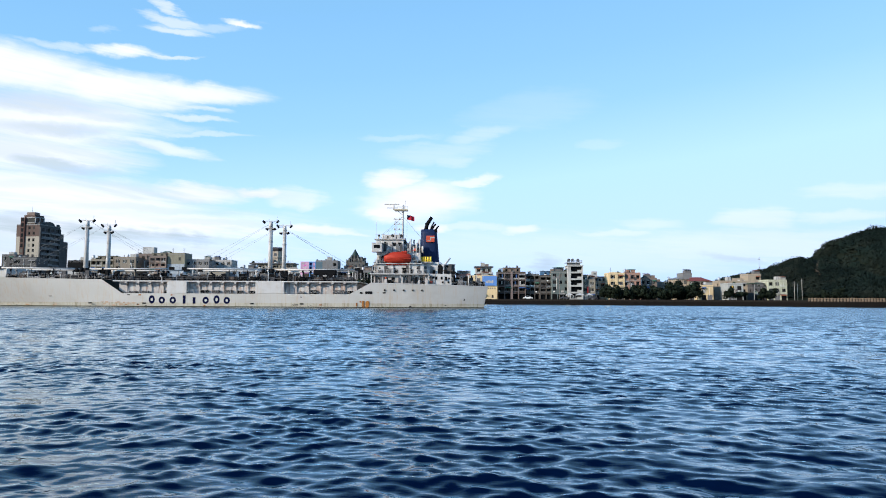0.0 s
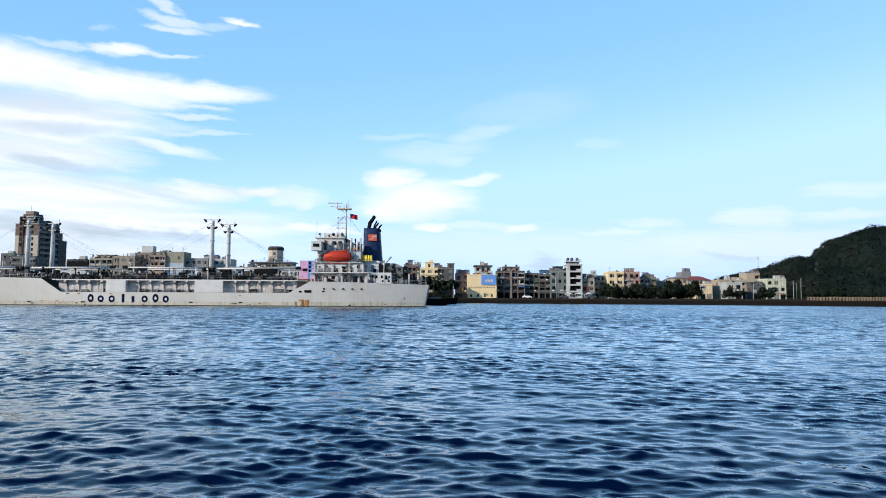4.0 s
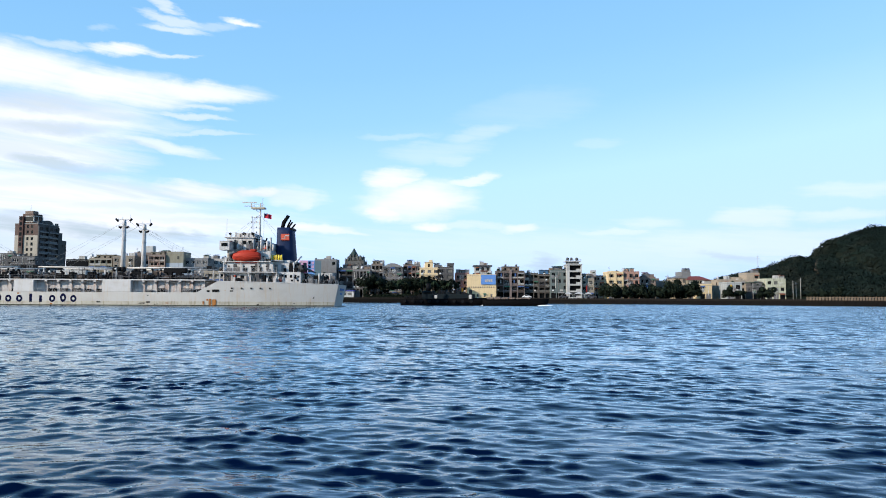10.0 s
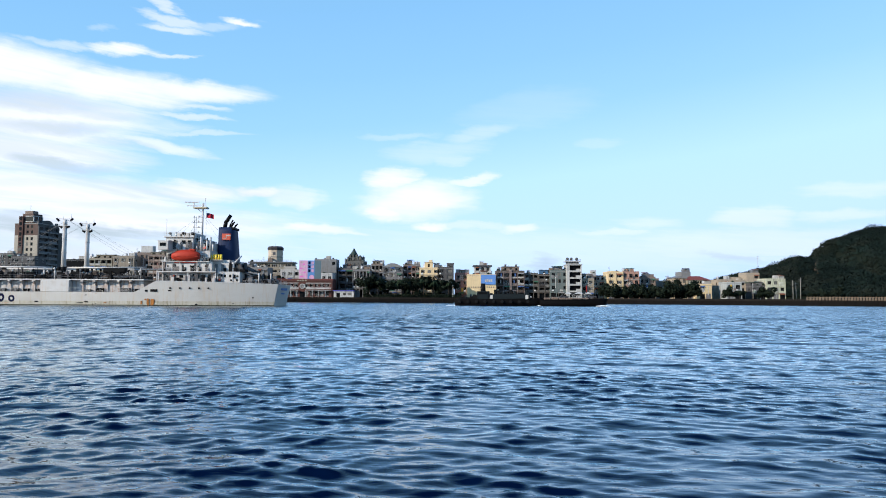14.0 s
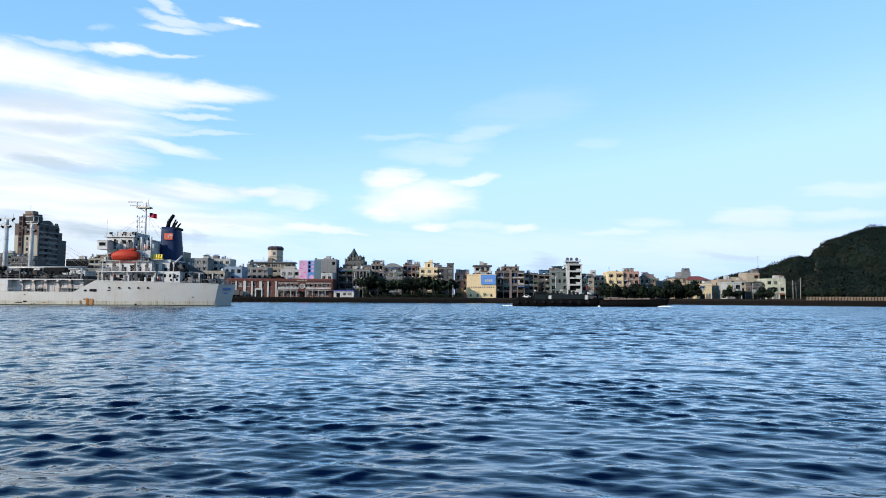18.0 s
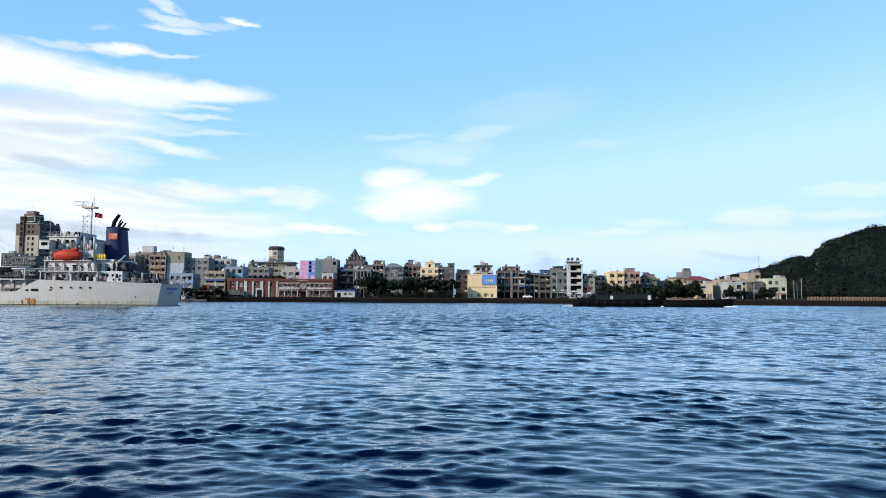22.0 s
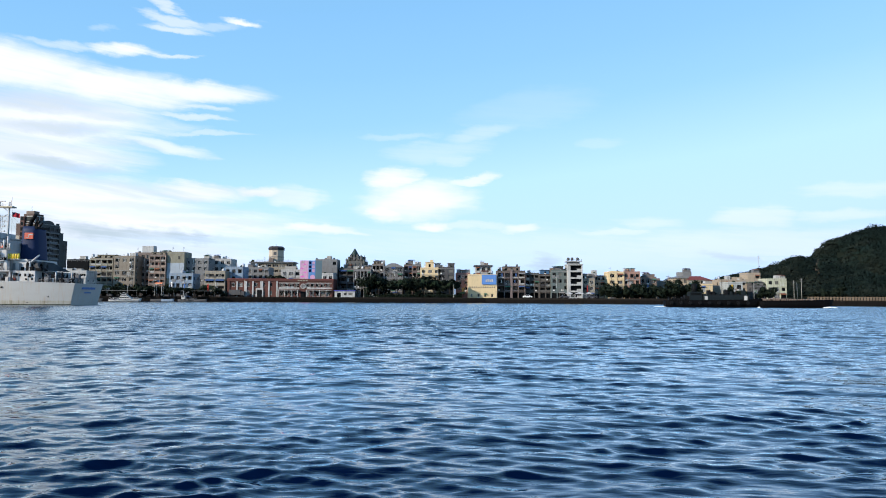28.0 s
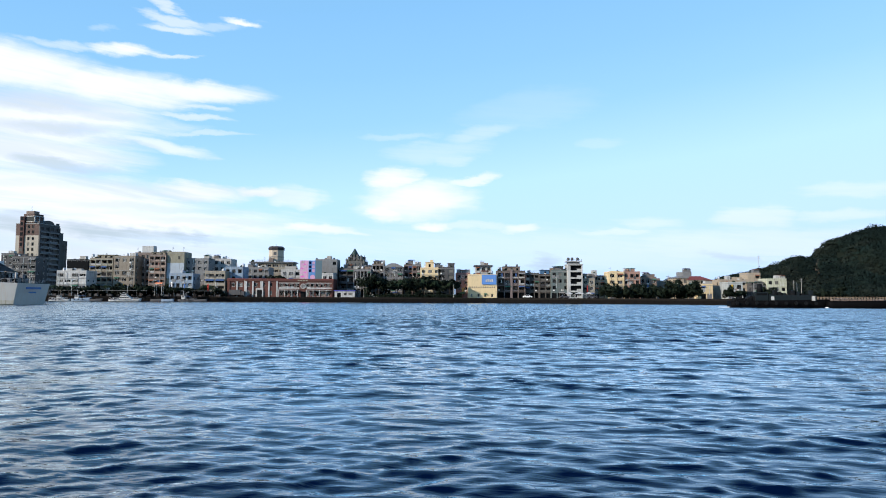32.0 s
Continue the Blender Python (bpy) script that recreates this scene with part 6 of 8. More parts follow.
def motor_yacht(x, y, length, label):
    ob = thing("motor_yacht", label, "boat", (x, y, 0), group="moored boats")
    s = length / 15.0
    hull = part("hull", hull_mesh(length, 4.0 * s, -0.3, 1.05 * s, 0.6 * s), WALLS["white"], ob, "low white hull")
    part("rub_rail", boxed(-7.3 * s, 4.2 * s, -2.0 * s, -1.9 * s, 0.42 * s, 0.54 * s), PANEL_NAVY, hull, "navy rubbing rail")
    part("deck", boxed(-7.2 * s, 3.6 * s, -1.7 * s, 1.7 * s, 0.6 * s, 0.66 * s), TIMBER, ob)
    saloon = part("saloon", tapered(-2.4 * s, 3.9 * s, 1.55 * s, 0.65 * s, 2.0 * s, 0.35 * s, 1.5 * s), WALLS["white"], ob, "white saloon with a raked front")
    for k in range(4):
        u = -1.9 + k * 1.15
        part("saloon_window", bevelled(0.05, u * s, (u + 0.9) * s, -1.58 * s, -1.5 * s, 1.25 * s, 1.75 * s), GLASS, saloon)
    upper = part("flybridge", tapered(-1.9 * s, 1.9 * s, 1.25 * s, 2.0 * s, 3.0 * s, 0.3 * s, 0.9 * s), WALLS["white"], ob)
    part("flybridge_window", bevelled(0.05, -1.3 * s, 1.0 * s, -1.28 * s, -1.1 * s, 2.4 * s, 2.8 * s), GLASS, upper)
    part("sun_roof", bevelled(0.05, -2.3 * s, 1.3 * s, -1.2 * s, 1.2 * s, 3.65 * s, 3.78 * s), WALLS["white"], ob)
    for u in (-2.0, 0.9):
        for v in (-1.05, 1.05):
            part("roof_post", tubed((u * s, v * s, 3.0 * s), (u * s, v * s, 3.66 * s), 0.06, seg=6), FRAME_WHITE, ob)
    part("radar_dome", tubed((-0.6 * s, 0, 3.78 * s), (-0.6 * s, 0, 4.15 * s), 0.32 * s, 0.2 * s, 10), WALLS["white"], ob)
    part("mast", tubed((1.0 * s, 0, 3.78 * s), (1.0 * s, 0, 7.6 * s), 0.06, 0.03, 6), FRAME_WHITE, ob)
    bm = bmesh.new()
    railing(bm, [(3.2 * s, -1.3 * s, 0.85 * s), (6.6 * s, -0.4 * s, 1.0 * s)], 0.7, 2, 1.0, 0.035)
    railing(bm, [(-7.1 * s, -1.7 * s, 0.66 * s), (-2.6 * s, -1.7 * s, 0.66 * s)], 0.8, 2, 1.1, 0.035)
    part("deck_rail", bm, STEEL, ob)
    for k in range(4):
        u = -6.4 + k * 0.95
        part("deck_chest", bevelled(0.06, u * s, (u + 0.7) * s, -1.3 * s, -0.4 * s, 0.66 * s, (1.1 + 0.25 * (k % 2)) * s), (SHIP_DARK, WALLS["grey2"])[k % 2], ob)
    for k in range(3):
        part("fender", tubed(((-4.6 + k * 2.8) * s, -2.08 * s, 0.05), ((-4.6 + k * 2.8) * s, -2.08 * s, 0.6), 0.16, seg=8), SHIP_DARK, ob)


def tapered(x0, x1, half, z0, z1, aft, rake):
    """A cabin block that narrows upwards, its front raked back."""
    bm = bmesh.new()
    f = 0.86
    v = [bm.verts.new(p) for p in ((x0, -half, z0), (x1, -half, z0), (x1, half, z0), (x0, half, z0),
                                   (x0 + aft, -half * f, z1), (x1 - rake, -half * f, z1), (x1 - rake, half * f, z1), (x0 + aft, half * f, z1))]
    for q in ((3, 2, 1, 0), (4, 5, 6, 7), (0, 1, 5, 4), (1, 2, 6, 5), (2, 3, 7, 6), (3, 0, 4, 7)):
        bm.faces.new([v[i] for i in q])
    bmesh.ops.bevel(bm, geom=bm.edges[:], offset=0.07, segments=2, affect="EDGES")
    return bm


motor_yacht(-147.5, 317, 14.0, "white motor yacht moored at the quay")
motor_yacht(-178.5, 318, 9.0, "small white cabin boat moored at the quay")


def fishing_boat(x, y, length, paint, label):
    ob = thing("fishing_boat", label, "boat", (x, y, 0), group="moored boats")
    s = length / 10.0
    part("hull", hull_mesh(length, 2.8 * s, -0.3, 1.7 * s, 0.9 * s), paint, ob)
    part("wheelhouse", bevelled(0.08, -3.2 * s, -1.0 * s, -0.95 * s, 0.95 * s, 0.9 * s, 2.9 * s), WALLS["white"], ob)
    part("wheelhouse_window", boxed(-2.9 * s, -1.3 * s, -1.0 * s, -0.96 * s, 2.0 * s, 2.6 * s), GLASS, ob)
    part("canopy", bevelled(0.04, -0.9 * s, 2.2 * s, -1.0 * s, 1.0 * s, 2.5 * s, 2.62 * s), AWNINGS[1], ob, "blue deck canopy")
    for u in (-0.7, 2.0):
        for v in (-0.9, 0.9):
            part("canopy_post", tubed((u * s, v * s, 0.9 * s), (u * s, v * s, 2.5 * s), 0.05, seg=5), STEEL, ob)
    part("mast", tubed((-2.2 * s, 0, 2.9 * s), (-2.2 * s, 0, 6.0 * s), 0.07, 0.04, 6), STEEL, ob)
    part("derrick", tubed((-2.2 * s, 0, 3.6 * s), (1.6 * s, 0, 5.2 * s), 0.05, seg=5), STEEL, ob)
    for k in range(3):
        part("fender", tubed((-3.0 * s + k * 2.2 * s, -1.5 * s, 0.5), (-3.0 * s + k * 2.2 * s, -1.2 * s, 0.5), 0.3, seg=8), SHIP_DARK, ob)


fishing_boat(-190.5, 317.4, 10.5, WALLS["dark"], "dark-hulled fishing boat with a blue canopy moored at the quay")
fishing_boat(-168.5, 318.2, 8.5, WALLS["blue"], "pale blue fishing boat with a white wheelhouse at the quay")
fishing_boat(-119.0, 317.8, 8.0, WALLS["dark"], "small dark fishing boat moored at the quay")


# a truck and a sunlit awning on the quay
ob = thing("box_truck", "dark box truck parked by the brick office", "truck", (-102.5, 326.5, GROUND))
part("box", bevelled(0.08, 0, 5.6, 0, 2.3, 0.9, 3.3), WALLS["dark"], ob)
part("cab", bevelled(0.15, 5.7, 7.4, 0.05, 2.2, 0.6, 2.6), WALLS["dark"], ob)
part("windscreen", boxed(7.38, 7.43, 0.3, 2.0, 1.6, 2.4), GLASS, ob)
for u in (1.0, 2.2, 6.5):
    for v in (0.15, 2.1):
        part("wheel", tubed((u, v - 0.14, 0.45), (u, v + 0.14, 0.45), 0.45, seg=12), SHIP_DARK, ob)
ob = thing("street_awning", "orange canvas street awning on poles", "awning", (-136.4, 324.6, GROUND))
bm = awning_mesh(0, 3.4, 6.6, 2.0)
part("canvas", bm, surface("orange_canvas", (0.75, 0.24, 0.12)), ob)
for u in (0.1, 3.3):
    part("pole", tubed((u, -1.9, 0), (u, -1.9, 6.0), 0.05, seg=6), FRAME_WHITE, ob)
    part("back_pole", tubed((u, -0.05, 0), (u, -0.05, 6.55), 0.05, seg=6), FRAME_WHITE, ob)
# crates, drums and covered heaps along the berths
qr = random.Random(61)
for k in range(34):
    x = -196 + k * 2.75 + qr.uniform(-0.9, 0.9)
    y, w, h = 324.2 + qr.uniform(-1.0, 1.2), qr.uniform(0.8, 1.9), qr.uniform(0.7, 1.7)
    mat = qr.choice([SHIP_DARK, SHIP_DARK, WALLS["dark"], WALLS["dark2"]])
    if k % 3 == 0:
        ob = thing("oil_drum", "dark steel drum on the quay", "drum", (x, y, GROUND), group="quay goods")
        part("shell", tubed((0, 0, 0), (0, 0, 0.9), 0.3, seg=12), mat, ob)
        for z in (0.28, 0.58):
            part("hoop", tubed((0, 0, z), (0, 0, z + 0.05), 0.315, seg=12), mat, ob)
        part("lid", tubed((0, 0, 0.9), (0, 0, 0.93), 0.27, seg=12), FRAME_DARK, ob)
    elif k % 3 == 1:
        ob = thing("crate", "dark wooden crate stacked on the quay", "crate", (x, y, GROUND), group="quay goods")
        part("body", bevelled(0.04, 0, w, 0, 1.0, 0.1, h), mat, ob)
        for u in (0.05, w - 0.2):
            part("batten", boxed(u, u + 0.15, -0.05, -0.006, 0.0, h), WALLS["dark2"], ob)
    else:
        ob = thing("covered_heap", "dark tarpaulin-covered heap of nets on the quay", "heap", (x, y, GROUND), group="quay goods")
        part("tarpaulin", tapered(0, w * 1.5, 0.8, 0.0, h * 0.8, 0.3, 0.5), mat, ob)
        part("rope", tubed((w * 0.7, -0.84, 0.1), (w * 0.7, -0.72, h * 0.78), 0.04, seg=5), TIMBER, ob)
# small skiffs along the quay
kr = random.Random(31)
for k, x in enumerate((-199, -161, -133, -128, -112.5)):
    ob = thing("skiff", "small dark open skiff moored at the quay", "boat", (x, 317.6 + kr.uniform(-0.5, 0.5), 0), group="moored skiffs")
    part("hull", hull_mesh(5.4, 1.8, -0.2, 0.95, 0.6), rng.choice([WALLS["dark"], WALLS["grey2"], WALLS["blue"]]), ob)
    part("thwart", boxed(-0.5, -0.2, -0.75, 0.75, 0.62, 0.68), TIMBER, ob)
    part("engine", bevelled(0.05, -2.9, -2.5, -0.2, 0.2, 0.5, 1.2), SHIP_DARK, ob)


# ---- the refrigerated cargo ship ----
MID = 11.0  # centreline from the near side


def ship_section(x):
    """Half breadth at the waterline, at the knuckle and at the top, and the height of the top."""
    xs = [-152, -146, -138, -126, -112, -100, -88, -34, -24, -14, -6, 0.7]
    wl = float(np.interp(x, xs, [0.1, 1.4, 3.4, 6.2, 8.9, 10.3, 10.9, 10.9, 10.35, 9.4, 8.0, 6.6]))
    kn = float(np.interp(x, xs, [0.4, 2.9, 5.6, 8.4, 10.2, 10.8, 11.0, 11.0, 10.45, 9.55, 8.2, 6.85]))
    tp = float(np.interp(x, xs, [1.0, 5.2, 8.4, 10.7, 11.0, 11.0, 11.0, 11.0, 10.5, 9.6, 8.3, 7.0]))
    z = float(np.interp(x, [-152, -120, -93, -88, -33, -28, -18, 0.7], [9.0, 6.6, 6.2, 2.9, 2.9, 5.65, 5.5, 5.0]))
    return wl, kn, tp, z


def make_ship():
    ship = thing("cargo_ship", "long white rust-streaked refrigerated cargo ship under way", "ship", (10.3, 165.0, 0))
    # hull shell
    stations = sorted({-152, -149, -146, -142, -138, -132, -126, -119, -112, -102, -93, -91.7, -90.4, -89.2, -88, -80, -70, -60, -50, -40, -33, -31.7, -30.4, -29.2, -28, -24, -19, -14, -10, -6, -2.6, 0.7})
    bm = bmesh.new()
    rows = []
    for x in stations:
        wl, kn, tp, z = ship_section(x)
        lean = 0.28 * max(0.0, x + 3.3) / 4  # raked transom
        side = []
        for s in (-1, 1):
            side.append([(x - 5 * lean, MID + s * wl * 0.8, -1.8), (x - 3.8 * lean, MID + s * wl, SEA), (x - 3.7 * lean, MID + s * wl, SEA + 0.2), (x - 3.2 * lean, MID + s * (wl * 0.78 + kn * 0.22), 0.7),
                         (x - 1.8 * lean, MID + s * kn, min(2.7, z - 0.1)), (x, MID + s * tp, z)])
        rows.append([[bm.verts.new(p) for p in q] for q in side])
    for p, q in zip(rows, rows[1:]):
        for s in (0, 1):
            for k in range(5):
                f = bm.faces.new((p[s][k], q[s][k], q[s][k + 1], p[s][k + 1]))
                f.material_index = (3, 3, 1, 0, 0)[k]
                f.smooth = True
        bm.faces.new((p[0][5], q[0][5], q[1][5], p[1][5])).material_index = 2
    for row in (rows[0], rows[-1]):
        bm.faces.new([*row[0], *row[1][::-1]])
    bmesh.ops.recalc_face_normals(bm, faces=bm.faces[:])
    crisp = {e for f in bm.faces if not f.smooth for e in f.edges}
    bmesh.ops.split_edges(bm, edges=list(crisp))
    hull = part("hull", bm, SHIP_WHITE, ship, "white hull with rust streaks and a grimy waterline")
    hull.data.materials.append(surface("waterline_grime", (0.42, 0.395, 0.33), rough=0.7, spot=0.7, scale=0.35, streaks=0.6, stain=(0.16, 0.13, 0.06)))
    hull.data.materials.append(DECK)
    hull.data.materials.append(surface("weedy_boot_top", (0.05, 0.055, 0.04), rough=0.8, spot=0.6, scale=0.5, streaks=0.4))
    # marks on the side
    marks = [(-81.5, 1.5, 2.0, 1), (-79.1, 1.55, 1.7, 1), (-76.45, 1.55, 1.7, 1), (-73.4, 0.95, 2.0, 0), (-71.0, 0.95, 1.6, 0), (-68.5, 1.55, 1.7, 1), (-65.85, 1.5, 2.1, 1), (-63.4, 1.55, 1.7, 1)]
    for x, w, h, ring in marks:
        bm = bmesh.new()
        if ring:
            n = 18
            rim = []
            for k in range(n):
                c, s = math.cos(6.2832 * k / n), math.sin(6.2832 * k / n)
                rim.append([bm.verts.new((x + w / 2 + c * w / 2 * f, y, 0.4 + h / 2 + s * h / 2 * f)) for f in (1.0, 0.4) for y in (-0.005, 0.1)])
            for k in range(n):
                a, b = rim[k], rim[(k + 1) % n]
                bm.faces.new((a[0], b[0], b[2], a[2]))
                bm.faces.new((a[1], b[1], b[0], a[0]))
                bm.faces.new((a[2], b[2], b[3], a[3]))
        else:
            box(bm, x + w * 0.14, x + w * 0.86, -0.005, 0.1, 0.4, 0.4 + h)
        for v in bm.verts:
            v.co.y += 0.09 * (2.7 - v.co.z) / 2.28 - 0.008
        part("side_mark", bm, MARK_BLUE, hull, "navy blue painted marking")
    stern_blue = surface("faded_blue_marking", (0.10, 0.17, 0.38), rough=0.6)
    for k in range(2):
        n = 8 - 4 * k
        for j in range(n):
            w = 0.8
            y0 = MID - n * w / 2 + j * w
            z = 3.55 - 1.0 * k
            part("stern_mark", boxed(0.36 - 0.3 * k, 0.66 - 0.3 * k, y0 + 0.1, y0 + w - 0.08, z, z + 0.55 - 0.2 * k), stern_blue, hull)
    for x, z, w, h, seed in ((-29.75, 0.55, 0.3, 0.85, 1), (-28.75, 0.5, 0.5, 0.75, 2), (-31.3, 0.4, 0.2, 0.45, 3), (-30.4, 1.1, 0.2, 0.2, 6), (-40.0, 0.3, 0.4, 0.12, 7)):
        wl, kn, tp, top = ship_section(x)
        part("rust_patch", blot(x, z, w, h, MID - kn - 0.02, seed), RUST, hull, "ragged orange rust patch")
    wr = random.Random(29)
    for k in range(46):
        x = wr.uniform(-93, -84) if k < 18 else wr.uniform(-118, -3)
        z = wr.uniform(-0.05, 0.8) if k < 18 else wr.uniform(-0.15, 0.3) if k < 36 else wr.uniform(1.5, 4.0)
        wl, kn, tp, top = ship_section(x)
        z = min(z, top - 0.4)
        near = MID - float(np.interp(z, [-0.2, 0.7, 2.7, top], [wl, wl * 0.78 + kn * 0.22, kn, tp])) - 0.02
        low = k < 18 or k % 2
        part("rust_patch" if low else "scuff_mark", blot(x, z, wr.uniform(0.1, 0.5), wr.uniform(0.05, 0.2), near, 40 + k), (RUST, PALE_RUST)[k % 3 > 0] if low else SHIP_DARK, hull)
    for x in (-24.6, -22.3, -20.0, -17.8, -15.6):
        part("porthole", tubed((x, MID - ship_section(x)[1] - 0.2, 3.9), (x, MID - ship_section(x)[1] + 0.1, 3.9), 0.22, seg=12), SHIP_DARK, hull)
    for x, w, h in ((-30.6, 0.7, 0.5), (-29.3, 1.7, 0.65)):
        part("mooring_port", bevelled(0.1, x, x + w, MID - ship_section(x)[1] - 0.06, MID - ship_section(x)[1] + 0.3, 2.95, 2.95 + h), SHIP_DARK, hull)
    for x in (-96, -83, -57, -45):
        part("scupper", boxed(x, x + 0.9, -0.03, 0.05, 0.35, 0.65), SHIP_DARK, hull)
    # rubbing strake and top edge
    part("bulwark_rim", strip(-27.9, 0.7, 0.06, 0.16), SHIP_CREAM, hull)
    # cargo trunk, recessed between the flush houses
    trunk = part("cargo_trunk", boxed(-89.5, -31.5, 1.7, 20.3, 2.9, 5.7), SHIP_PINK, ship, "faded pinkish trunk wall with stiffeners")
    part("trunk_deck", bevelled(0.06, -90.6, -31.0, 0.5, 21.5, 5.7, 6.0), SHIP_CREAM, trunk, "white overhanging deck edge")
    x = -87.5
    while x < -32:
        if not (-77.6 < x < -72.2 or -56.2 < x < -48.6):
            bm = bmesh.new()
            box(bm, x, x + 0.14, 1.42, 1.7, 2.9, 5.7)
            for side in (x + 0.02, x + 0.12):
                bm.faces.new([bm.verts.new(p) for p in ((side, 1.42, 4.6), (side, 1.42, 5.7), (side, 0.6, 5.7), (side, 0.6, 5.35))])
            bm.faces.new([bm.verts.new(p) for p in ((x + 0.02, 0.6, 5.35), (x + 0.12, 0.6, 5.35), (x + 0.12, 1.42, 4.6), (x + 0.02, 1.42, 4.6))])
            box(bm, x - 0.22, x + 0.36, 0.52, 1.0, 5.35, 5.7)
            part("stiffener", bm, SHIP_PINK, trunk)
            if rng.random() < 0.7:
                part("locker", bevelled(0.05, x + 0.5, x + rng.uniform(1.6, 2.7), 0.9, 1.65, 2.9, rng.uniform(3.4, 3.9)), rng.choice([SHIP_DARK, SHIP_DARK, WALLS["dark"]]), trunk)
            part("trunk_door", boxed(x + 1.1, x + 1.8, 1.64, 1.69, 3.1, 5.0), rng.choice([SHIP_PINK, SHIP_PINK, SHIP_CREAM]), trunk)
        x += 2.95
    for a, b in ((-77.2, -72.4), (-55.8, -48.9)):
        part("side_house", bevelled(0.08, a, b, 0.05, 1.69, 2.9, 5.69), SHIP_CREAM, ship, "white flush side house")
    for a, b in ((-88, -77.3), (-72.3, -55.9), (-48.8, -33)):
        bm = bmesh.new()
        railing(bm, [(a, 0.15, 2.9), (b, 0.15, 2.9)], 1.0, 3, 1.5, 0.02)
        part("side_rail", bm, SHIP_CREAM, ship)
    # hatches and deck gear above the trunk
    for a, b, z in ((-88, -80, 7.2), (-73.5, -62, 7.1), (-47, -36, 7.1), (-116, -104, 7.6), (-132, -122, 8.4)):
        h = part("hatch", bevelled(0.1, a, b, 4.5, 17.5, 6.0, z), DECK, ship, "dark grey-green cargo hatch")
        for k in range(5):
            x = a + (b - a) * (k + 0.5) / 5
            part("hatch_rib", boxed(x - 0.1, x + 0.1, 4.2, 4.49, 6.1, z - 0.05), WALLS["grey"], h)
    gr = random.Random(13)
    for k in range(320):
        x = gr.uniform(-119, -33.5)
        y, w, h = gr.uniform(0.9, 4.6), gr.uniform(0.3, 1.5), gr.uniform(0.5, 2.1)
        z = 6.0 if x > -90 else 6.3
        mat = gr.choice([SHIP_DARK, SHIP_DARK, SHIP_DARK, SHIP_DARK, WALLS["dark"], WALLS["dark2"]])
        kind = gr.random()
        if kind < 0.34:
            part("deck_box", bevelled(0.05, x, x + w, y, y + 0.8, z, z + h), mat, ship)
        elif kind < 0.5:
            bm = bmesh.new()
            tube(bm, (x, y, z + 0.55), (x + w + 0.5, y, z + 0.55), 0.45, seg=10)
            box(bm, x - 0.15, x, y - 0.5, y + 0.5, z, z + 1.1)
            box(bm, x + w + 0.5, x + w + 0.65, y - 0.5, y + 0.5, z, z + 1.1)
            part("winch", bm, mat, ship, "dark mooring winch")
        elif kind < 0.72:
            bm = bmesh.new()
            tube(bm, (x, y, z), (x, y, z + h + 0.4), 0.13, seg=7)
            tube(bm, (x, y, z + h + 0.3), (x + gr.uniform(-0.4, 0.4), y - 0.35, z + h + 0.55), 0.2, 0.26, 8)
            part("cowl_vent", bm, gr.choice([SHIP_CREAM, WALLS["grey"], SHIP_DARK]), ship, "cowl ventilator on the cargo deck")
        elif kind < 0.88:
            bm = bmesh.new()
            tube(bm, (x, y, z + gr.uniform(0.25, 0.9)), (x + gr.uniform(2.0, 6.0), y, z + gr.uniform(0.25, 0.9)), 0.09, seg=6)
            for q in (0.2, 1.4):
                tube(bm, (x + q, y, z), (x + q, y, z + 0.6), 0.05, seg=5)
            part("deck_pipe", bm, gr.choice([WALLS["grey"], WALLS["dark"], SHIP_DARK, SHIP_CREAM]), ship)
        else:
            bm = bmesh.new()
            for q in (0.0, w):
                tube(bm, (x + q, y, z), (x + q, y, z + h + 0.8), 0.06, seg=5)
            for q in range(4):
                tube(bm, (x, y, z + 0.3 + (h + 0.4) * q / 4), (x + w, y, z + 0.3 + (h + 0.4) * q / 4), 0.04, seg=4)
            part("deck_ladder", bm, gr.choice([WALLS["grey2"], SHIP_DARK, SHIP_DARK]), ship)
    bm = bmesh.new()
    railing(bm, [(-90, 0.7, 6.0), (-31.5, 0.7, 6.0)], 1.0, 2, 2.0, 0.02)
    part("trunk_rail", bm, WALLS["grey"], ship)
    bm = bmesh.new()
    railing(bm, [(-150, 9.6, 8.8), (-138, 3.0, 7.9), (-120, 0.4, 6.7), (-93, 0.2, 6.2)], 1.0, 3, 2.0, 0.02)
    part("fore_rail", bm, SHIP_CREAM, ship)
    king_posts(ship)
    superstructure(ship)
    # forecastle gear, out of sight to the side
    part("forecastle_house", bevelled(0.1, -126, -119, 5, 17, 6.5, 9.0), SHIP_CREAM, ship)
    part("foremast", tubed((-138, MID, 7.6), (-138, MID, 19), 0.35, 0.2, 10), SHIP_CREAM, ship)
    return ship


def blot(x, z, w, h, y, seed):
    """A thin ragged patch on the ship's side."""
    br = random.Random(seed)
    n = 22
    bm = bmesh.new()

    def square(c):
        return math.copysign(abs(c) ** 0.3, c)
    rim = [[bm.verts.new((x + square(math.cos(6.2832 * k / n)) * w * f, yy, z + square(math.sin(6.2832 * k / n)) * h * f)) for yy in (y, y + 0.3)]
           for k in range(n) for f in (br.uniform(0.78, 1.05),)]
    bm.faces.new([v[0] for v in rim])
    for k in range(n):
        a, b = rim[k], rim[(k + 1) % n]
        bm.faces.new((a[0], b[0], b[1], a[1]))
    return bm


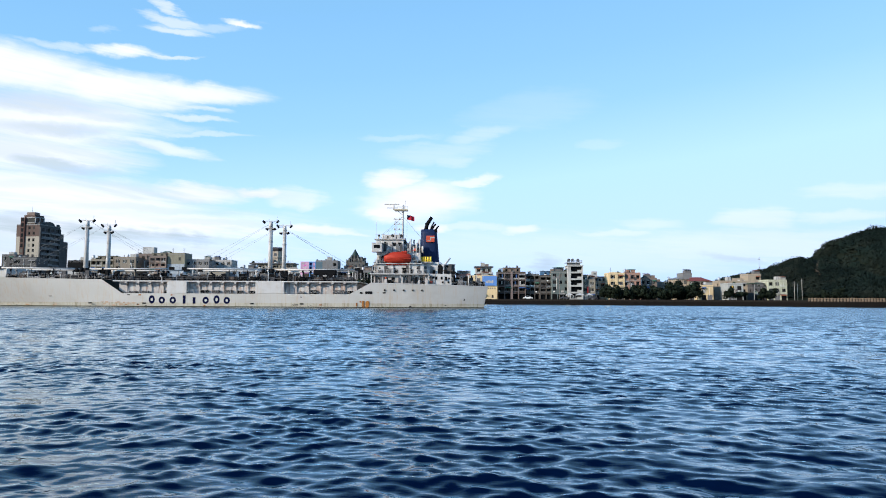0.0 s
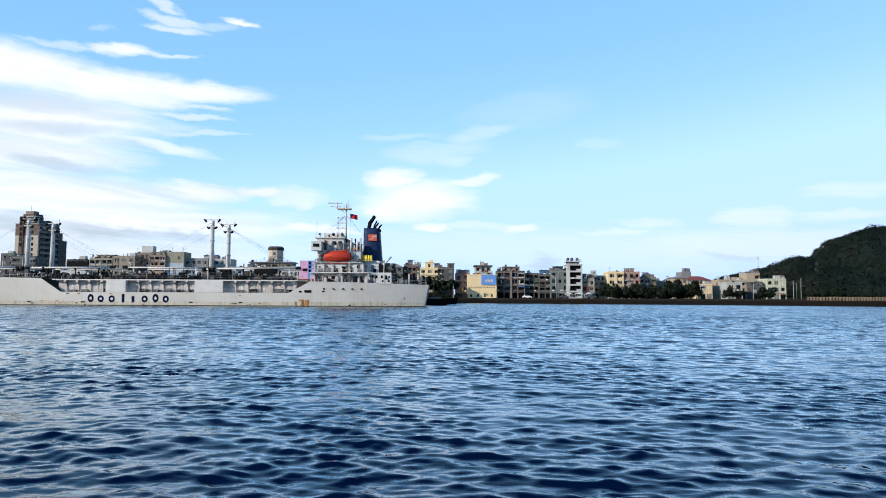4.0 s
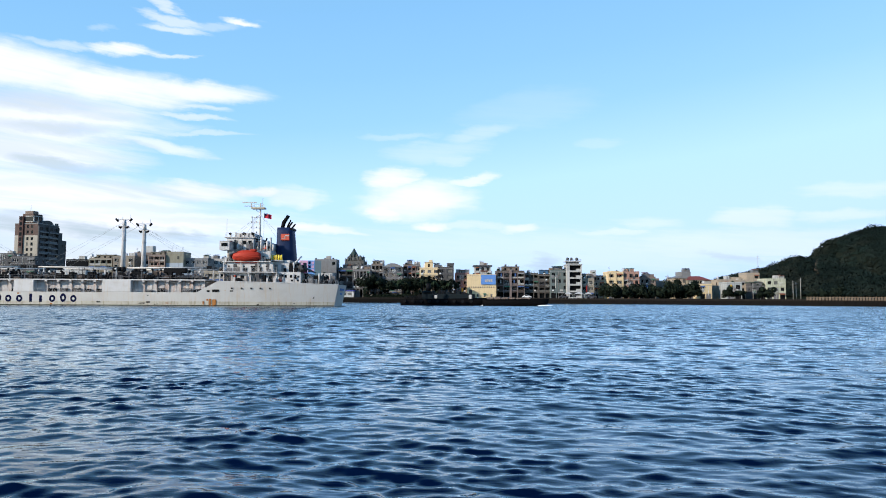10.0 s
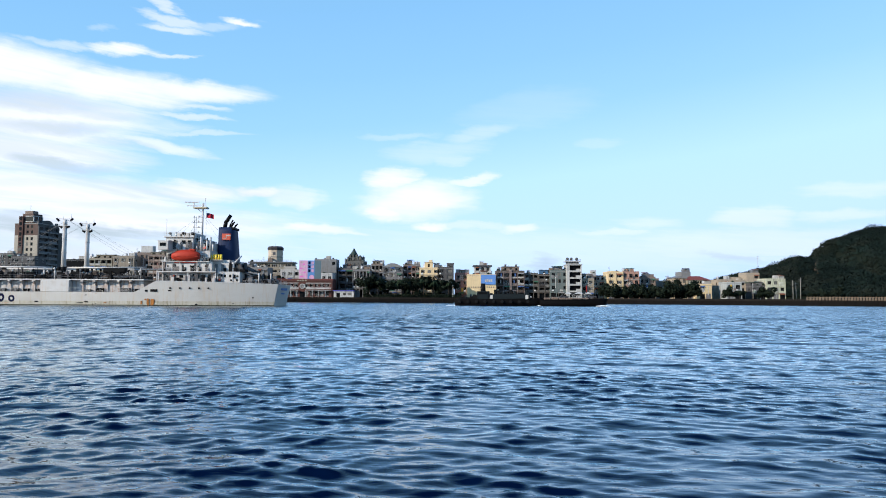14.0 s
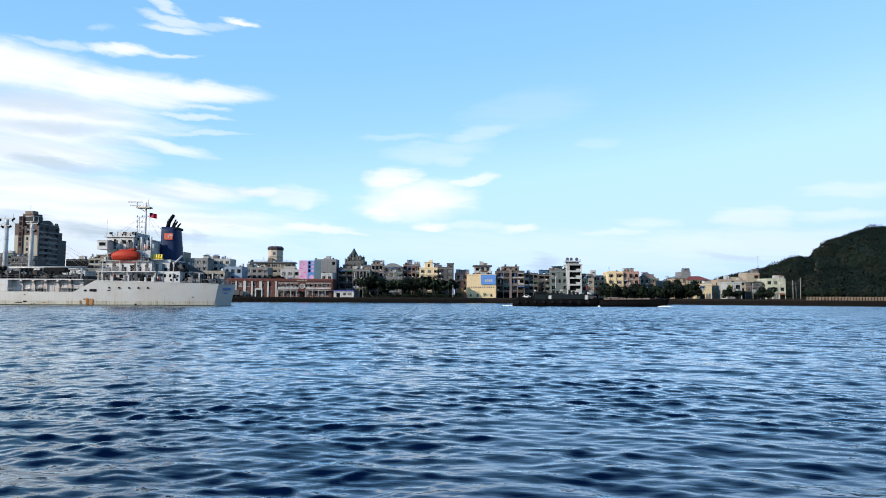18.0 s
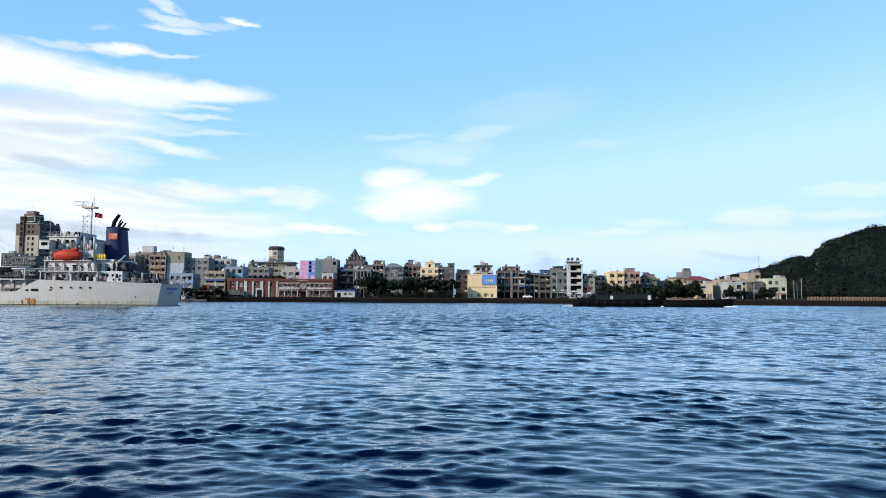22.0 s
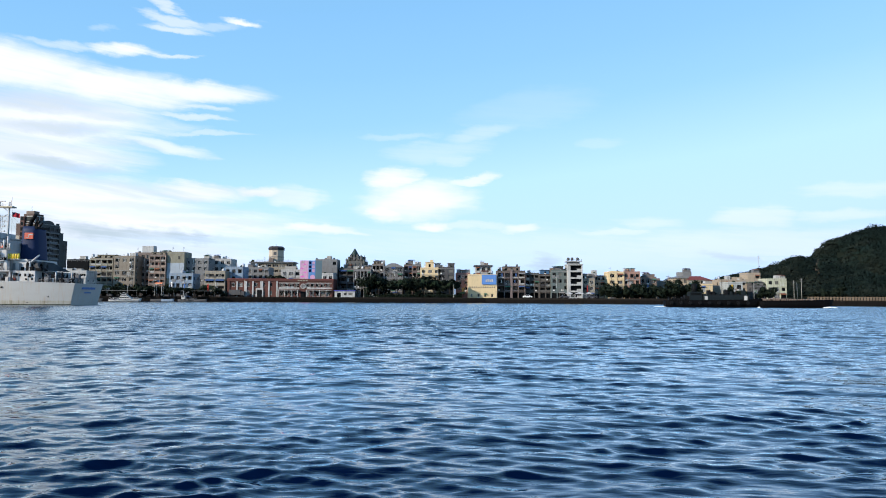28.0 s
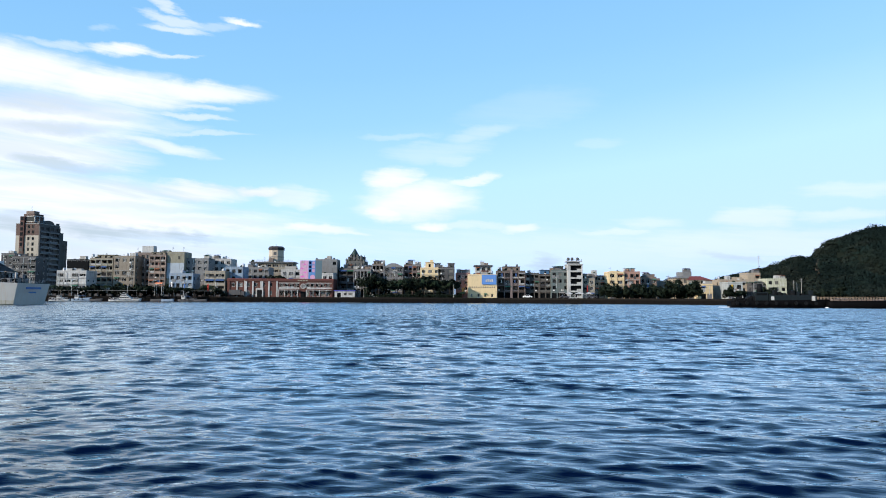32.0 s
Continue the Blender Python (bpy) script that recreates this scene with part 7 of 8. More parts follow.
def strip(x0, x1, out, tall):
    """A thin rim that follows the top edge of the near side aft."""
    bm = bmesh.new()
    xs = [x0 + (x1 - x0) * k / 14 for k in range(15)]
    last = None
    for x in xs:
        wl, kn, tp, z = ship_section(x)
        v = [bm.verts.new(p) for p in ((x, MID - tp - out, z - tall), (x, MID - tp - out, z + 0.05), (x, MID - tp + 0.2, z + 0.05), (x, MID - tp + 0.2, z - tall))]
        if last:
            for k in range(4):
                bm.faces.new((last[k], v[k], v[(k + 1) % 4], last[(k + 1) % 4]))
        last = v
    return bm


def king_posts(ship):
    for base in (-99.8, -53.4):
        for dx, y, top in ((-0.6, 6.5, 21.7), (1.0, 14.5, 21.4)):
            x = base + dx
            post = part("king_post", tubed((x, y, 6.0), (x, y, top - 2.0), 0.62, 0.46, 14), SHIP_CREAM, ship, "white tapered derrick king post")
            part("post_cap", tubed((x, y, top - 2.0), (x, y, top - 0.6), 0.5, 0.42, 12), SHIP_CREAM, post)
            bm = bmesh.new()
            box(bm, x - 1.7, x + 1.7, y - 0.12, y + 0.12, top - 0.5, top - 0.35)
            box(bm, x - 1.0, x + 1.0, y - 0.5, y + 0.5, top - 2.3, top - 2.15)
            tube(bm, (x + 1.5, y, top - 0.4), (x + 1.5, y, top + 0.8), 0.05, seg=5)
            tube(bm, (x - 0.5, y, top - 0.6), (x - 0.5, y, top + 0.2), 0.05, seg=5)
            part("crosstree", bm, SHIP_CREAM, post)
            for sx, z, tilt in ((-1.75, top - 0.65, -0.5), (1.75, top - 0.65, 0.5), (-0.95, top - 2.5, -0.3), (0.95, top - 2.5, 0.3)):
                bm = bmesh.new()
                tube(bm, (x + sx - 0.3, y - 0.3, z - tilt * 0.6), (x + sx + 0.3, y - 0.3, z + tilt * 0.6), 0.24, 0.3, 8)
                part("floodlight", bm, SHIP_DARK, post, "black floodlight")
            for k in range(3):
                part("post_ring", tubed((x, y, 9.5 + k * 3.2), (x, y, 9.7 + k * 3.2), 0.68 - 0.04 * k, seg=12), SHIP_CREAM, post)
            bm = bmesh.new()
            for s in (-0.18, 0.18):
                tube(bm, (x + s, y - 0.72, 6), (x + s, y - 0.58, top - 2), 0.03, seg=4)
            for k in range(24):
                z = 6.5 + k * 0.55
                tube(bm, (x - 0.18, y - 0.71, z), (x + 0.18, y - 0.71, z), 0.025, seg=4)
            part("ladder", bm, SHIP_CREAM, post)
            part("winch_house", bevelled(0.1, x - 1.8, x + 1.8, y - 1.4, y + 1.4, 6.0, 8.0), WALLS["grey"], post)
            for k in range(3):
                part("drum", tubed((x - 1.6 + k * 1.1, y - 1.6, 8.6), (x - 0.8 + k * 1.1, y - 1.6, 8.6), 0.55, seg=12), SHIP_DARK, post, "black winch drum")
        # booms stowed flat, fore and aft of the posts
        for reach, y in ((-21.5, 4.8), (21.5, 5.4), (-21.5, 16.0), (21, 16.4)):
            boom = part("boom", tubed((base + math.copysign(1.0, reach), y, 8.9), (base + reach, y, 9.1), 0.22, 0.16, 10), SHIP_CREAM, ship, "white cargo boom stowed level")
            part("boom_head", bevelled(0.06, base + reach - 0.6, base + reach + 0.6, y - 0.3, y + 0.3, 8.75, 9.5), SHIP_DARK, boom)
            part("boom_rest", boxed(base + reach * 0.9 - 0.1, base + reach * 0.9 + 0.1, y - 0.25, y + 0.25, 6.0, 8.85), SHIP_CREAM, boom)
        for reach in (-21, -18.5, 21, 19):
            for y, top in ((6.5, 21.0), (14.5, 20.6)):
                part("topping_wire", tubed((base, y, top), (base + reach, y - 1, 9.3), 0.024, seg=3), WALLS["grey2"], ship, "thin steel topping wire")
    part("net_bundle", bevelled(0.3, -42.5, -36.8, 3.2, 4.6, 7.6, 8.9), SHIP_DARK, ship, "black rolled cargo net on the deck")


def aft_gear(ship):
    """Dark sloping ladders, a canvas cover and machinery between the funnel and the poop."""
    bm = bmesh.new()
    quad(bm, (-11.4, 4.6, 10.6), (-6.4, 4.9, 8.1), (-6.4, 15.0, 8.1), (-11.4, 15.4, 10.6))
    bmesh.ops.solidify(bm, geom=bm.faces[:], thickness=0.12)
    part("canvas_cover", bm, WALLS["dark"], ship, "dark grey sloping canvas cover")
    for y in (4.0, 4.7):
        part("ladder_stringer", tubed((-11.3, y, 10.9), (-5.6, y, 6.6), 0.1, seg=6), WALLS["grey"], ship)
    for k in range(14):
        t = (k + 0.5) / 14
        part("ladder_tread", boxed(-11.3 + 5.7 * t - 0.15, -11.3 + 5.7 * t + 0.15, 4.05, 4.65, 10.9 - 4.3 * t - 0.04, 10.9 - 4.3 * t), WALLS["dark"], ship)
    gr = random.Random(41)
    for k in range(22):
        x = gr.uniform(-11.2, -3.0)
        y, z = gr.uniform(3.4, 6.5), 8.0 if x < -8.6 else 5.1
        h = gr.uniform(0.7, 2.4) * (1.0 if x < -6 else 0.7)
        mat = gr.choice([SHIP_DARK, WALLS["dark"], WALLS["grey"], WALLS["dark2"]])
        if k % 3:
            bm = bmesh.new()
            tube(bm, (x, y, z), (x, y, z + h), 0.1, seg=6)
            tube(bm, (x, y, z + h), (x + gr.uniform(-1.0, 1.0), y, z + h + gr.uniform(-0.3, 0.5)), 0.09, seg=6)
            tube(bm, (x - 0.3, y, z + h * 0.5), (x + 0.5, y, z + h * 0.5), 0.16, seg=8)
            part("pipework", bm, mat, ship)
        else:
            part("pump_housing", bevelled(0.12, x, x + gr.uniform(0.8, 1.6), y, y + 1.2, z, z + h), mat, ship)


def superstructure(ship):
    # lower house and promenade
    low = part("lower_house", bevelled(0.06, -27.45, -14.25, 2.4, 19.6, 5.4, 7.75), SHIP_PINK, ship, "white lower deckhouse")
    part("boat_deck", bevelled(0.06, -28.35, -13.85, 1.3, 20.7, 7.75, 8.0), SHIP_CREAM, ship, "white overhanging boat deck")
    for x in (-28.05, -21.0, -14.15):
        part("deck_pillar", boxed(x, x + 0.2, 1.5, 1.7, 5.3, 7.75), SHIP_CREAM, low)
    for k in range(7):
        x = -26.65 + k * 1.75
        part("window", bevelled(0.05, x, x + 0.9, 2.34, 2.41, 6.3, 7.1), GLASS, low)
    bm = bmesh.new()
    railing(bm, [(-28.15, 1.5, 5.5), (-14.05, 1.5, 5.45)], 1.0, 3, 1.3, 0.02)
    part("promenade_rail", bm, WALLS["grey2"], low)
    aft = part("aft_house", bevelled(0.06, -14.15, -8.4, 2.6, 19.4, 5.3, 8.0), SHIP_CREAM, ship, "white aft deckhouse with square windows")
    for x in (-13.45, -12.35, -11.05, -9.95):
        part("window", bevelled(0.05, x, x + 0.5, 2.54, 2.61, 6.6, 7.3), SHIP_DARK, aft)
    pr = random.Random(23)
    for k in range(16):
        x = -27.2 + k * 0.82
        if pr.random() < 0.8:
            part("promenade_gear", bevelled(0.05, x, x + pr.uniform(0.4, 0.8), 1.3, 2.3, 5.4, 5.4 + pr.uniform(0.7, 2.0)), pr.choice([SHIP_DARK, SHIP_DARK, WALLS["dark"], WALLS["grey"], SHIP_PINK]), low)
    # accommodation
    acc = part("accommodation", bevelled(0.08, -26.85, -16.05, 3.2, 18.8, 8.0, 13.2), SHIP_CREAM, ship, "white accommodation block")
    part("upper_deck", bevelled(0.05, -27.45, -15.65, 1.6, 20.4, 10.35, 10.55), SHIP_CREAM, acc)
    for k in range(5):
        for z in (8.9, 11.3):
            x = -26.05 + k * 2.0
            part("window", bevelled(0.05, x, x + 0.55, 3.13, 3.21, z, z + 0.7), SHIP_DARK, acc)
    for z, x1 in ((8.0, -14.05), (10.55, -15.85)):
        bm = bmesh.new()
        y = 1.4 if z == 8.0 else 1.75
        railing(bm, [(-28.05 if z == 8 else -27.25, y, z), (x1, y, z)], 1.0, 3, 1.3, 0.02)
        part("deck_rail", bm, SHIP_CREAM, acc)
    for x in (-27.25, -23.05, -18.85):
        part("boat_deck_post", boxed(x, x + 0.18, 1.8, 2.0, 8.0, 10.35), SHIP_CREAM, acc)
    for k in range(6):
        x = -26.45 + k * 2.0
        part("deck_locker", bevelled(0.05, x, x + rng.uniform(0.6, 1.3), 2.1, 2.9, 8.0, 8.0 + rng.uniform(0.8, 1.6)), rng.choice([SHIP_DARK, SHIP_DARK, WALLS["grey"]]), acc)
    part("boat_deck_house", bevelled(0.06, -26.6, -15.2, 2.25, 3.3, 8.0, 10.3), SHIP_CREAM, ship, "white wall under the lifeboat")
    for k in range(6):
        x = -26.0 + k * 1.85
        part("scuttle", tubed((x, 2.19, 9.3), (x, 2.3, 9.3), 0.22, seg=10), SHIP_DARK, acc)
    for x, w in ((-24.9, 0.8), (-19.6, 0.8), (-16.8, 0.7)):
        part("gallery_door", bevelled(0.05, x, x + w, 2.19, 2.26, 8.1, 9.9), WALLS["dark"], acc)
    # bridge
    bridge = part("bridge", bevelled(0.1, -27.05, -20.25, 3.0, 19.0, 13.2, 16.4), SHIP_CREAM, ship, "white navigating bridge")
    part("bridge_roof", bevelled(0.05, -27.45, -19.85, 2.6, 19.4, 16.4, 16.65), SHIP_CREAM, bridge)
    part("bridge_windows", boxed(-27.11, -27.06, 3.6, 18.4, 14.9, 15.9), GLASS, bridge)
    for x in (-26.55, -25.05, -23.05, -21.65):
        part("window", bevelled(0.05, x, x + 0.9, 2.94, 3.01, 14.8, 15.7), GLASS, bridge)
    for s, y0, y1 in (("near", 0.25, 3.0), ("far", 19.0, 21.75)):
        wing = part("bridge_wing", bevelled(0.06, -27.85, -25.35, y0, y1, 13.2, 15.3), SHIP_CREAM, bridge)
        part("wing_window", boxed(-27.35, -25.85, y0 - 0.05 if s == "near" else y1, y0 - 0.01 if s == "near" else y1 + 0.04, 14.1, 14.9), GLASS, wing)
        part("wing_roof", bevelled(0.04, -27.95, -25.05, y0 - 0.1, y1 + 0.1, 15.3, 15.45), SHIP_CREAM, wing)
    bm = bmesh.new()
    railing(bm, [(-27.25, 2.7, 16.65), (-19.95, 2.7, 16.65)], 1.0, 3, 1.2, 0.02)
    part("monkey_rail", bm, SHIP_CREAM, bridge)
    part("chart_house", bevelled(0.06, -25.95, -21.45, 7, 15, 16.65, 18.0), SHIP_CREAM, bridge)
    for x, y, r in ((-26.45, 4.0, 0.28), (-23.05, 4.2, 0.4), (-20.85, 4.0, 0.35)):
        part("searchlight", tubed((x, y - 0.3, 17.5), (x, y + 0.3, 17.5), r, seg=12), SHIP_DARK, bridge)
        part("searchlight_stand", tubed((x, y, 16.65), (x, y, 17.3), 0.07, seg=6), SHIP_CREAM, bridge)
    part("whip_aerial", tubed((-27.05, 3.2, 16.65), (-27.05, 3.2, 21.0), 0.04, seg=4), SHIP_CREAM, bridge)
    aftb = part("aft_bridge_block", bevelled(0.08, -19.85, -16.25, 4, 18, 13.2, 15.4), SHIP_CREAM, ship, "white vent house abaft the bridge")
    for k in range(7):
        x = -20.05 + k * 0.75
        part("ventilator", tubed((x, 3.6 + 0.3 * (k % 2), 13.2), (x, 3.6 + 0.3 * (k % 2), 14.8 + 0.9 * (k % 3)), 0.22, 0.28, 8), rng.choice([SHIP_CREAM, WALLS["grey"], SHIP_CREAM]), aftb)
    for k in range(14):
        x = -27.0 + k * 0.8
        part("boat_deck_gear", bevelled(0.05, x, x + pr.uniform(0.3, 0.7), 2.2, 3.1, 10.55, 10.55 + pr.uniform(0.4, 1.9)), pr.choice([SHIP_DARK, WALLS["grey"], SHIP_CREAM, WALLS["dark"]]), acc)
    for k in range(10):
        x = -26.6 + k * 1.1
        z = 16.65 if x < -20 else 15.4
        part("roof_vent", tubed((x, 5.0 + 0.4 * (k % 3), z), (x, 5.0 + 0.4 * (k % 3), z + pr.uniform(0.6, 1.7)), 0.16, 0.2, 8), pr.choice([SHIP_CREAM, SHIP_CREAM, WALLS["grey"], SHIP_DARK]), bridge)
    # pipes, doors and fittings on the house fronts
    for parent, x0, x1, y, z0, z1, count in ((acc, -26.7, -16.3, 3.18, 8.2, 13.0, 26), (bridge, -26.9, -20.6, 2.98, 13.4, 16.2, 9), (aftb, -19.7, -16.5, 3.98, 13.3, 15.2, 8), (aft, -13.9, -8.7, 2.58, 5.5, 7.8, 9), (low, -27.2, -14.5, 2.38, 5.5, 7.6, 18)):
        for k in range(count):
            x, z = pr.uniform(x0, x1 - 0.5), pr.uniform(z0, z1 - 0.5)
            q = pr.random()
            if q < 0.35:
                part("wall_pipe", tubed((x, y - 0.12, z0), (x, y - 0.12, pr.uniform(z + 0.4, z1)), 0.07, seg=6), pr.choice([SHIP_CREAM, WALLS["grey"], SHIP_PINK]), parent)
            elif q < 0.6:
                part("steel_door", bevelled(0.06, x, x + 0.7, y - 0.06, y - 0.01, z0 + 0.1, min(z1, z0 + 1.9)), pr.choice([SHIP_DARK, WALLS["dark"], WALLS["grey2"]]), parent)
            elif q < 0.8:
                part("wall_locker", bevelled(0.03, x, x + pr.uniform(0.3, 0.6), y - 0.3, y - 0.02, z, z + pr.uniform(0.3, 0.6)), pr.choice([SHIP_DARK, WALLS["grey"], MARK_RED]), parent)
            else:
                part("vent_grille", boxed(x, x + 0.45, y - 0.06, y - 0.01, z, z + 0.45), SHIP_DARK, parent)
    # mooring gear on the poop and machinery under the funnel
    for k in range(54):
        x = pr.uniform(-8.2, -1.2)
        y = pr.uniform(MID - ship_section(x)[2] + 0.8, MID - 1)
        w, h = pr.uniform(0.5, 1.4), pr.uniform(0.6, 2.2)
        mat = pr.choice([SHIP_DARK, SHIP_DARK, WALLS["dark"], WALLS["grey"], SHIP_CREAM])
        if k % 3 == 0:
            bm = bmesh.new()
            tube(bm, (x, y, 5.75), (x + w, y, 5.75), 0.5, seg=10)
            box(bm, x - 0.15, x, y - 0.5, y + 0.5, 5.1, 6.3)
            box(bm, x + w, x + w + 0.15, y - 0.5, y + 0.5, 5.1, 6.3)
            part("mooring_winch", bm, mat, ship, "dark mooring winch on the poop")
        elif k % 3 == 1:
            part("poop_locker", bevelled(0.05, x, x + w, y, y + 0.9, 5.05, 5.2 + h), mat, ship)
        else:
            part("poop_vent", tubed((x, y, 5.05), (x, y, 5.6 + h), 0.14, 0.2, 8), mat, ship)
    for k in range(26):
        x = pr.uniform(-13.9, -8.4)
        y, w, h = pr.uniform(3.0, 6.0), pr.uniform(0.4, 1.3), pr.uniform(0.5, 2.6)
        part("engine_casing_gear", bevelled(0.05, x, x + w, y, y + 0.8, 8.0, 8.0 + h), pr.choice([SHIP_DARK, SHIP_DARK, WALLS["dark"], WALLS["grey"]]), ship)
    # lifeboat on davits
    bm = bmesh.new()
    rows = []
    n = 16
    for k in range(n + 1):
        t = k / n
        s = math.sin(math.pi * (0.04 + 0.92 * t)) ** 0.45
        ring = []
        for j in range(12):
            a = 2 * math.pi * j / 12
            y, z = math.cos(a), math.sin(a)
            zz = z * (1.5 if z < 0 else 1.45) * (s if z > 0 else 0.35 + 0.65 * s)
            ring.append(bm.verts.new((-24.95 + 6.7 * t, 2.0 + y * 1.35 * s, 11.9 + zz)))
        rows.append(ring)
    for p, q in zip(rows, rows[1:]):
        for j in range(12):
            bm.faces.new((p[j], p[(j + 1) % 12], q[(j + 1) % 12], q[j])).smooth = True
    bm.faces.new(rows[0])
    bm.faces.new(rows[-1][::-1])
    bmesh.ops.recalc_face_normals(bm, faces=bm.faces[:])
    boat = part("lifeboat", bm, BOAT_RED, ship, "orange-red enclosed lifeboat on davits")
    part("boat_keel", boxed(-24.45, -18.65, 1.9, 2.1, 10.1, 10.5), BOAT_RED, boat)
    part("boat_cockpit", bevelled(0.15, -20.65, -19.25, 1.3, 2.7, 13.0, 13.5), BOAT_RED, boat)
    part("grab_line", boxed(-24.85, -18.25, 0.70, 0.74, 11.6, 11.68), BOAT_RED, boat)
    for x in (-24.05, -19.05):
        bm = bmesh.new()
        tube(bm, (x, 3.2, 10.5), (x, 3.0, 13.2), 0.18, seg=8)
        tube(bm, (x, 3.0, 13.2), (x, 2.0, 14.1), 0.16, seg=8)
        part("davit", bm, SHIP_CREAM, ship, "white lifeboat davit")
    # radar mast
    mast = part("radar_mast", tubed((-20.95, MID, 13.2), (-20.95, MID, 26.2), 0.28, 0.2, 10), SHIP_CREAM, ship, "white radar mast")
    part("mast_top", tubed((-20.55, MID, 25.2), (-20.35, MID, 27.4), 0.1, 0.05, 6), SHIP_CREAM, mast)
    part("mast_platform", bevelled(0.05, -23.15, -19.65, MID - 1.0, MID + 1.0, 24.6, 25.0), surface("ochre_mast_paint", (0.42, 0.37, 0.27), rough=0.6), mast, "pale ochre mast platform")
    bm = bmesh.new()
    tube(bm, (-22.75, MID, 24.9), (-21.05, MID, 23.6), 0.08, seg=5)
    railing(bm, [(-23.05, MID - 0.9, 25.0), (-19.75, MID - 0.9, 25.0)], 0.7, 2, 0.8, 0.03)
    part("mast_bracket", bm, SHIP_CREAM, mast)
    part("radar_scanner", bevelled(0.05, -25.75, -21.95, MID - 0.15, MID + 0.15, 26.2, 26.45), SHIP_CREAM, mast, "white radar scanner bar")
    part("scanner_stem", tubed((-23.35, MID, 24.9), (-23.35, MID, 26.2), 0.16, seg=8), SHIP_CREAM, mast)
    part("lower_scanner", bevelled(0.05, -25.15, -22.35, MID - 0.15, MID + 0.15, 25.3, 25.5), SHIP_CREAM, mast)
    ladder = bmesh.new()
    for x in (-22.95, -22.5):
        tube(ladder, (x, MID - 0.2, 13.2), (x, MID - 0.2, 22.6), 0.07, seg=5)
    part("signal_mast", ladder, SHIP_CREAM, ship, "thin twin-pole signal mast")
    for k in range(5):
        z = 16.9 + k * 1.35
        bm = bmesh.new()
        box(bm, -23.3, -20.95, MID - 0.25, MID - 0.1, z, z + 0.12)
        tube(bm, (-21.85, MID - 0.2, z + 0.1), (-21.85, MID - 0.2, z + 0.5), 0.16, seg=8)
        tube(bm, (-23.1, MID - 0.2, z + 0.1), (-23.1, MID - 0.2, z + 0.45), 0.16, seg=8)
        part("signal_arm", bm, SHIP_CREAM, mast)
    for x1, y1 in ((-27.45, 6), (-27.45, 16), (-15.45, 7), (-15.05, 14), (-27.25, 9)):
        part("mast_stay", tubed((-20.95, MID, 23.2), (x1, y1, 16.5), 0.025, seg=3), WALLS["grey2"], ship, "thin wire mast stay")
    # flag hoisted by the mast, rippled
    bm = bmesh.new()
    cols = []
    for k in range(9):
        x = -19.85 + 1.9 * k / 8
        y = MID - 0.4 + 0.18 * math.sin(k * 1.1)
        cols.append([bm.verts.new((x, y + dy, z - 0.05 * k)) for z in (22.3, 23.5) for dy in (0.0, 0.03)])
    for a, b in zip(cols, cols[1:]):
        bm.faces.new((a[0], b[0], b[2], a[2]))
        bm.faces.new((a[1], a[3], b[3], b[1]))
        bm.faces.new((a[2], b[2], b[3], a[3]))
        bm.faces.new((a[0], a[1], b[1], b[0]))
    flag = part("flag", bm, FLAG, ship, "small red flag with a blue corner")
    part("flag_corner", boxed(-19.8, -18.95, MID - 0.5, MID - 0.1, 22.95, 23.4), MARK_BLUE, flag)
    part("halyard", tubed((-19.85, MID - 0.4, 16.6), (-19.85, MID - 0.4, 24.0), 0.025, seg=4), WALLS["grey2"], flag)
    # casing and funnel
    cas = part("engine_casing", bevelled(0.08, -15.95, -11.5, 4.5, 17.5, 8.0, 11.0), SHIP_CREAM, ship, "white engine casing")
    aft_gear(ship)
    for x in (-15.25, -13.65):
        part("casing_door", boxed(x, x + 0.7, 4.44, 4.5, 8.1, 9.9), WALLS["grey2"], cas)
    bm = bmesh.new()
    rows = []
    for z, w, d in ((11.0, 2.45, 3.0), (12.0, 2.4, 2.95), (18.4, 2.1, 2.6), (19.6, 2.05, 2.5)):
        ring = []
        for j in range(24):
            a = 2 * math.pi * j / 24
            c, s = math.cos(a), math.sin(a)
            ring.append(bm.verts.new((-13.85 + math.copysign(abs(c) ** 0.5, c) * w - (z - 11) * 0.04, MID + math.copysign(abs(s) ** 0.5, s) * d, z)))
        rows.append(ring)
    for p, q in zip(rows, rows[1:]):
        for j in range(24):
            bm.faces.new((p[j], p[(j + 1) % 24], q[(j + 1) % 24], q[j])).smooth = True
    bm.faces.new(rows[-1])
    fun = part("funnel", bm, FUNNEL_BLUE, ship, "tall navy blue funnel with an orange emblem")
    part("funnel_rim", bevelled(0.1, -15.75, -12.0, MID - 2.35, MID + 2.35, 19.0, 19.6), SHIP_DARK, fun)
    for x, z0, z1, r, dx in ((-14.65, 19.6, 22.9, 0.5, 1.2), (-13.05, 19.6, 21.2, 0.24, 0.6), (-12.15, 19.6, 20.7, 0.22, 0.5), (-13.45, 19.6, 21.7, 0.2, 0.6)):
        bm = bmesh.new()
        tube(bm, (x - 0.3, MID - 0.6, z0), (x, MID - 0.6, z0 + (z1 - z0) * 0.5), r, r, 12)
        tube(bm, (x, MID - 0.6, z0 + (z1 - z0) * 0.45), (x + dx, MID - 0.6, z1), r, r * 0.85, 12)
        part("exhaust_pipe", bm, SHIP_DARK, fun, "black raked exhaust pipe")
    part("funnel_mark", boxed(-14.8, -12.7, MID - 3.02, MID - 2.5, 16.3, 17.9), MARK_RED, fun, "orange-red emblem panel")
    bm = bmesh.new()
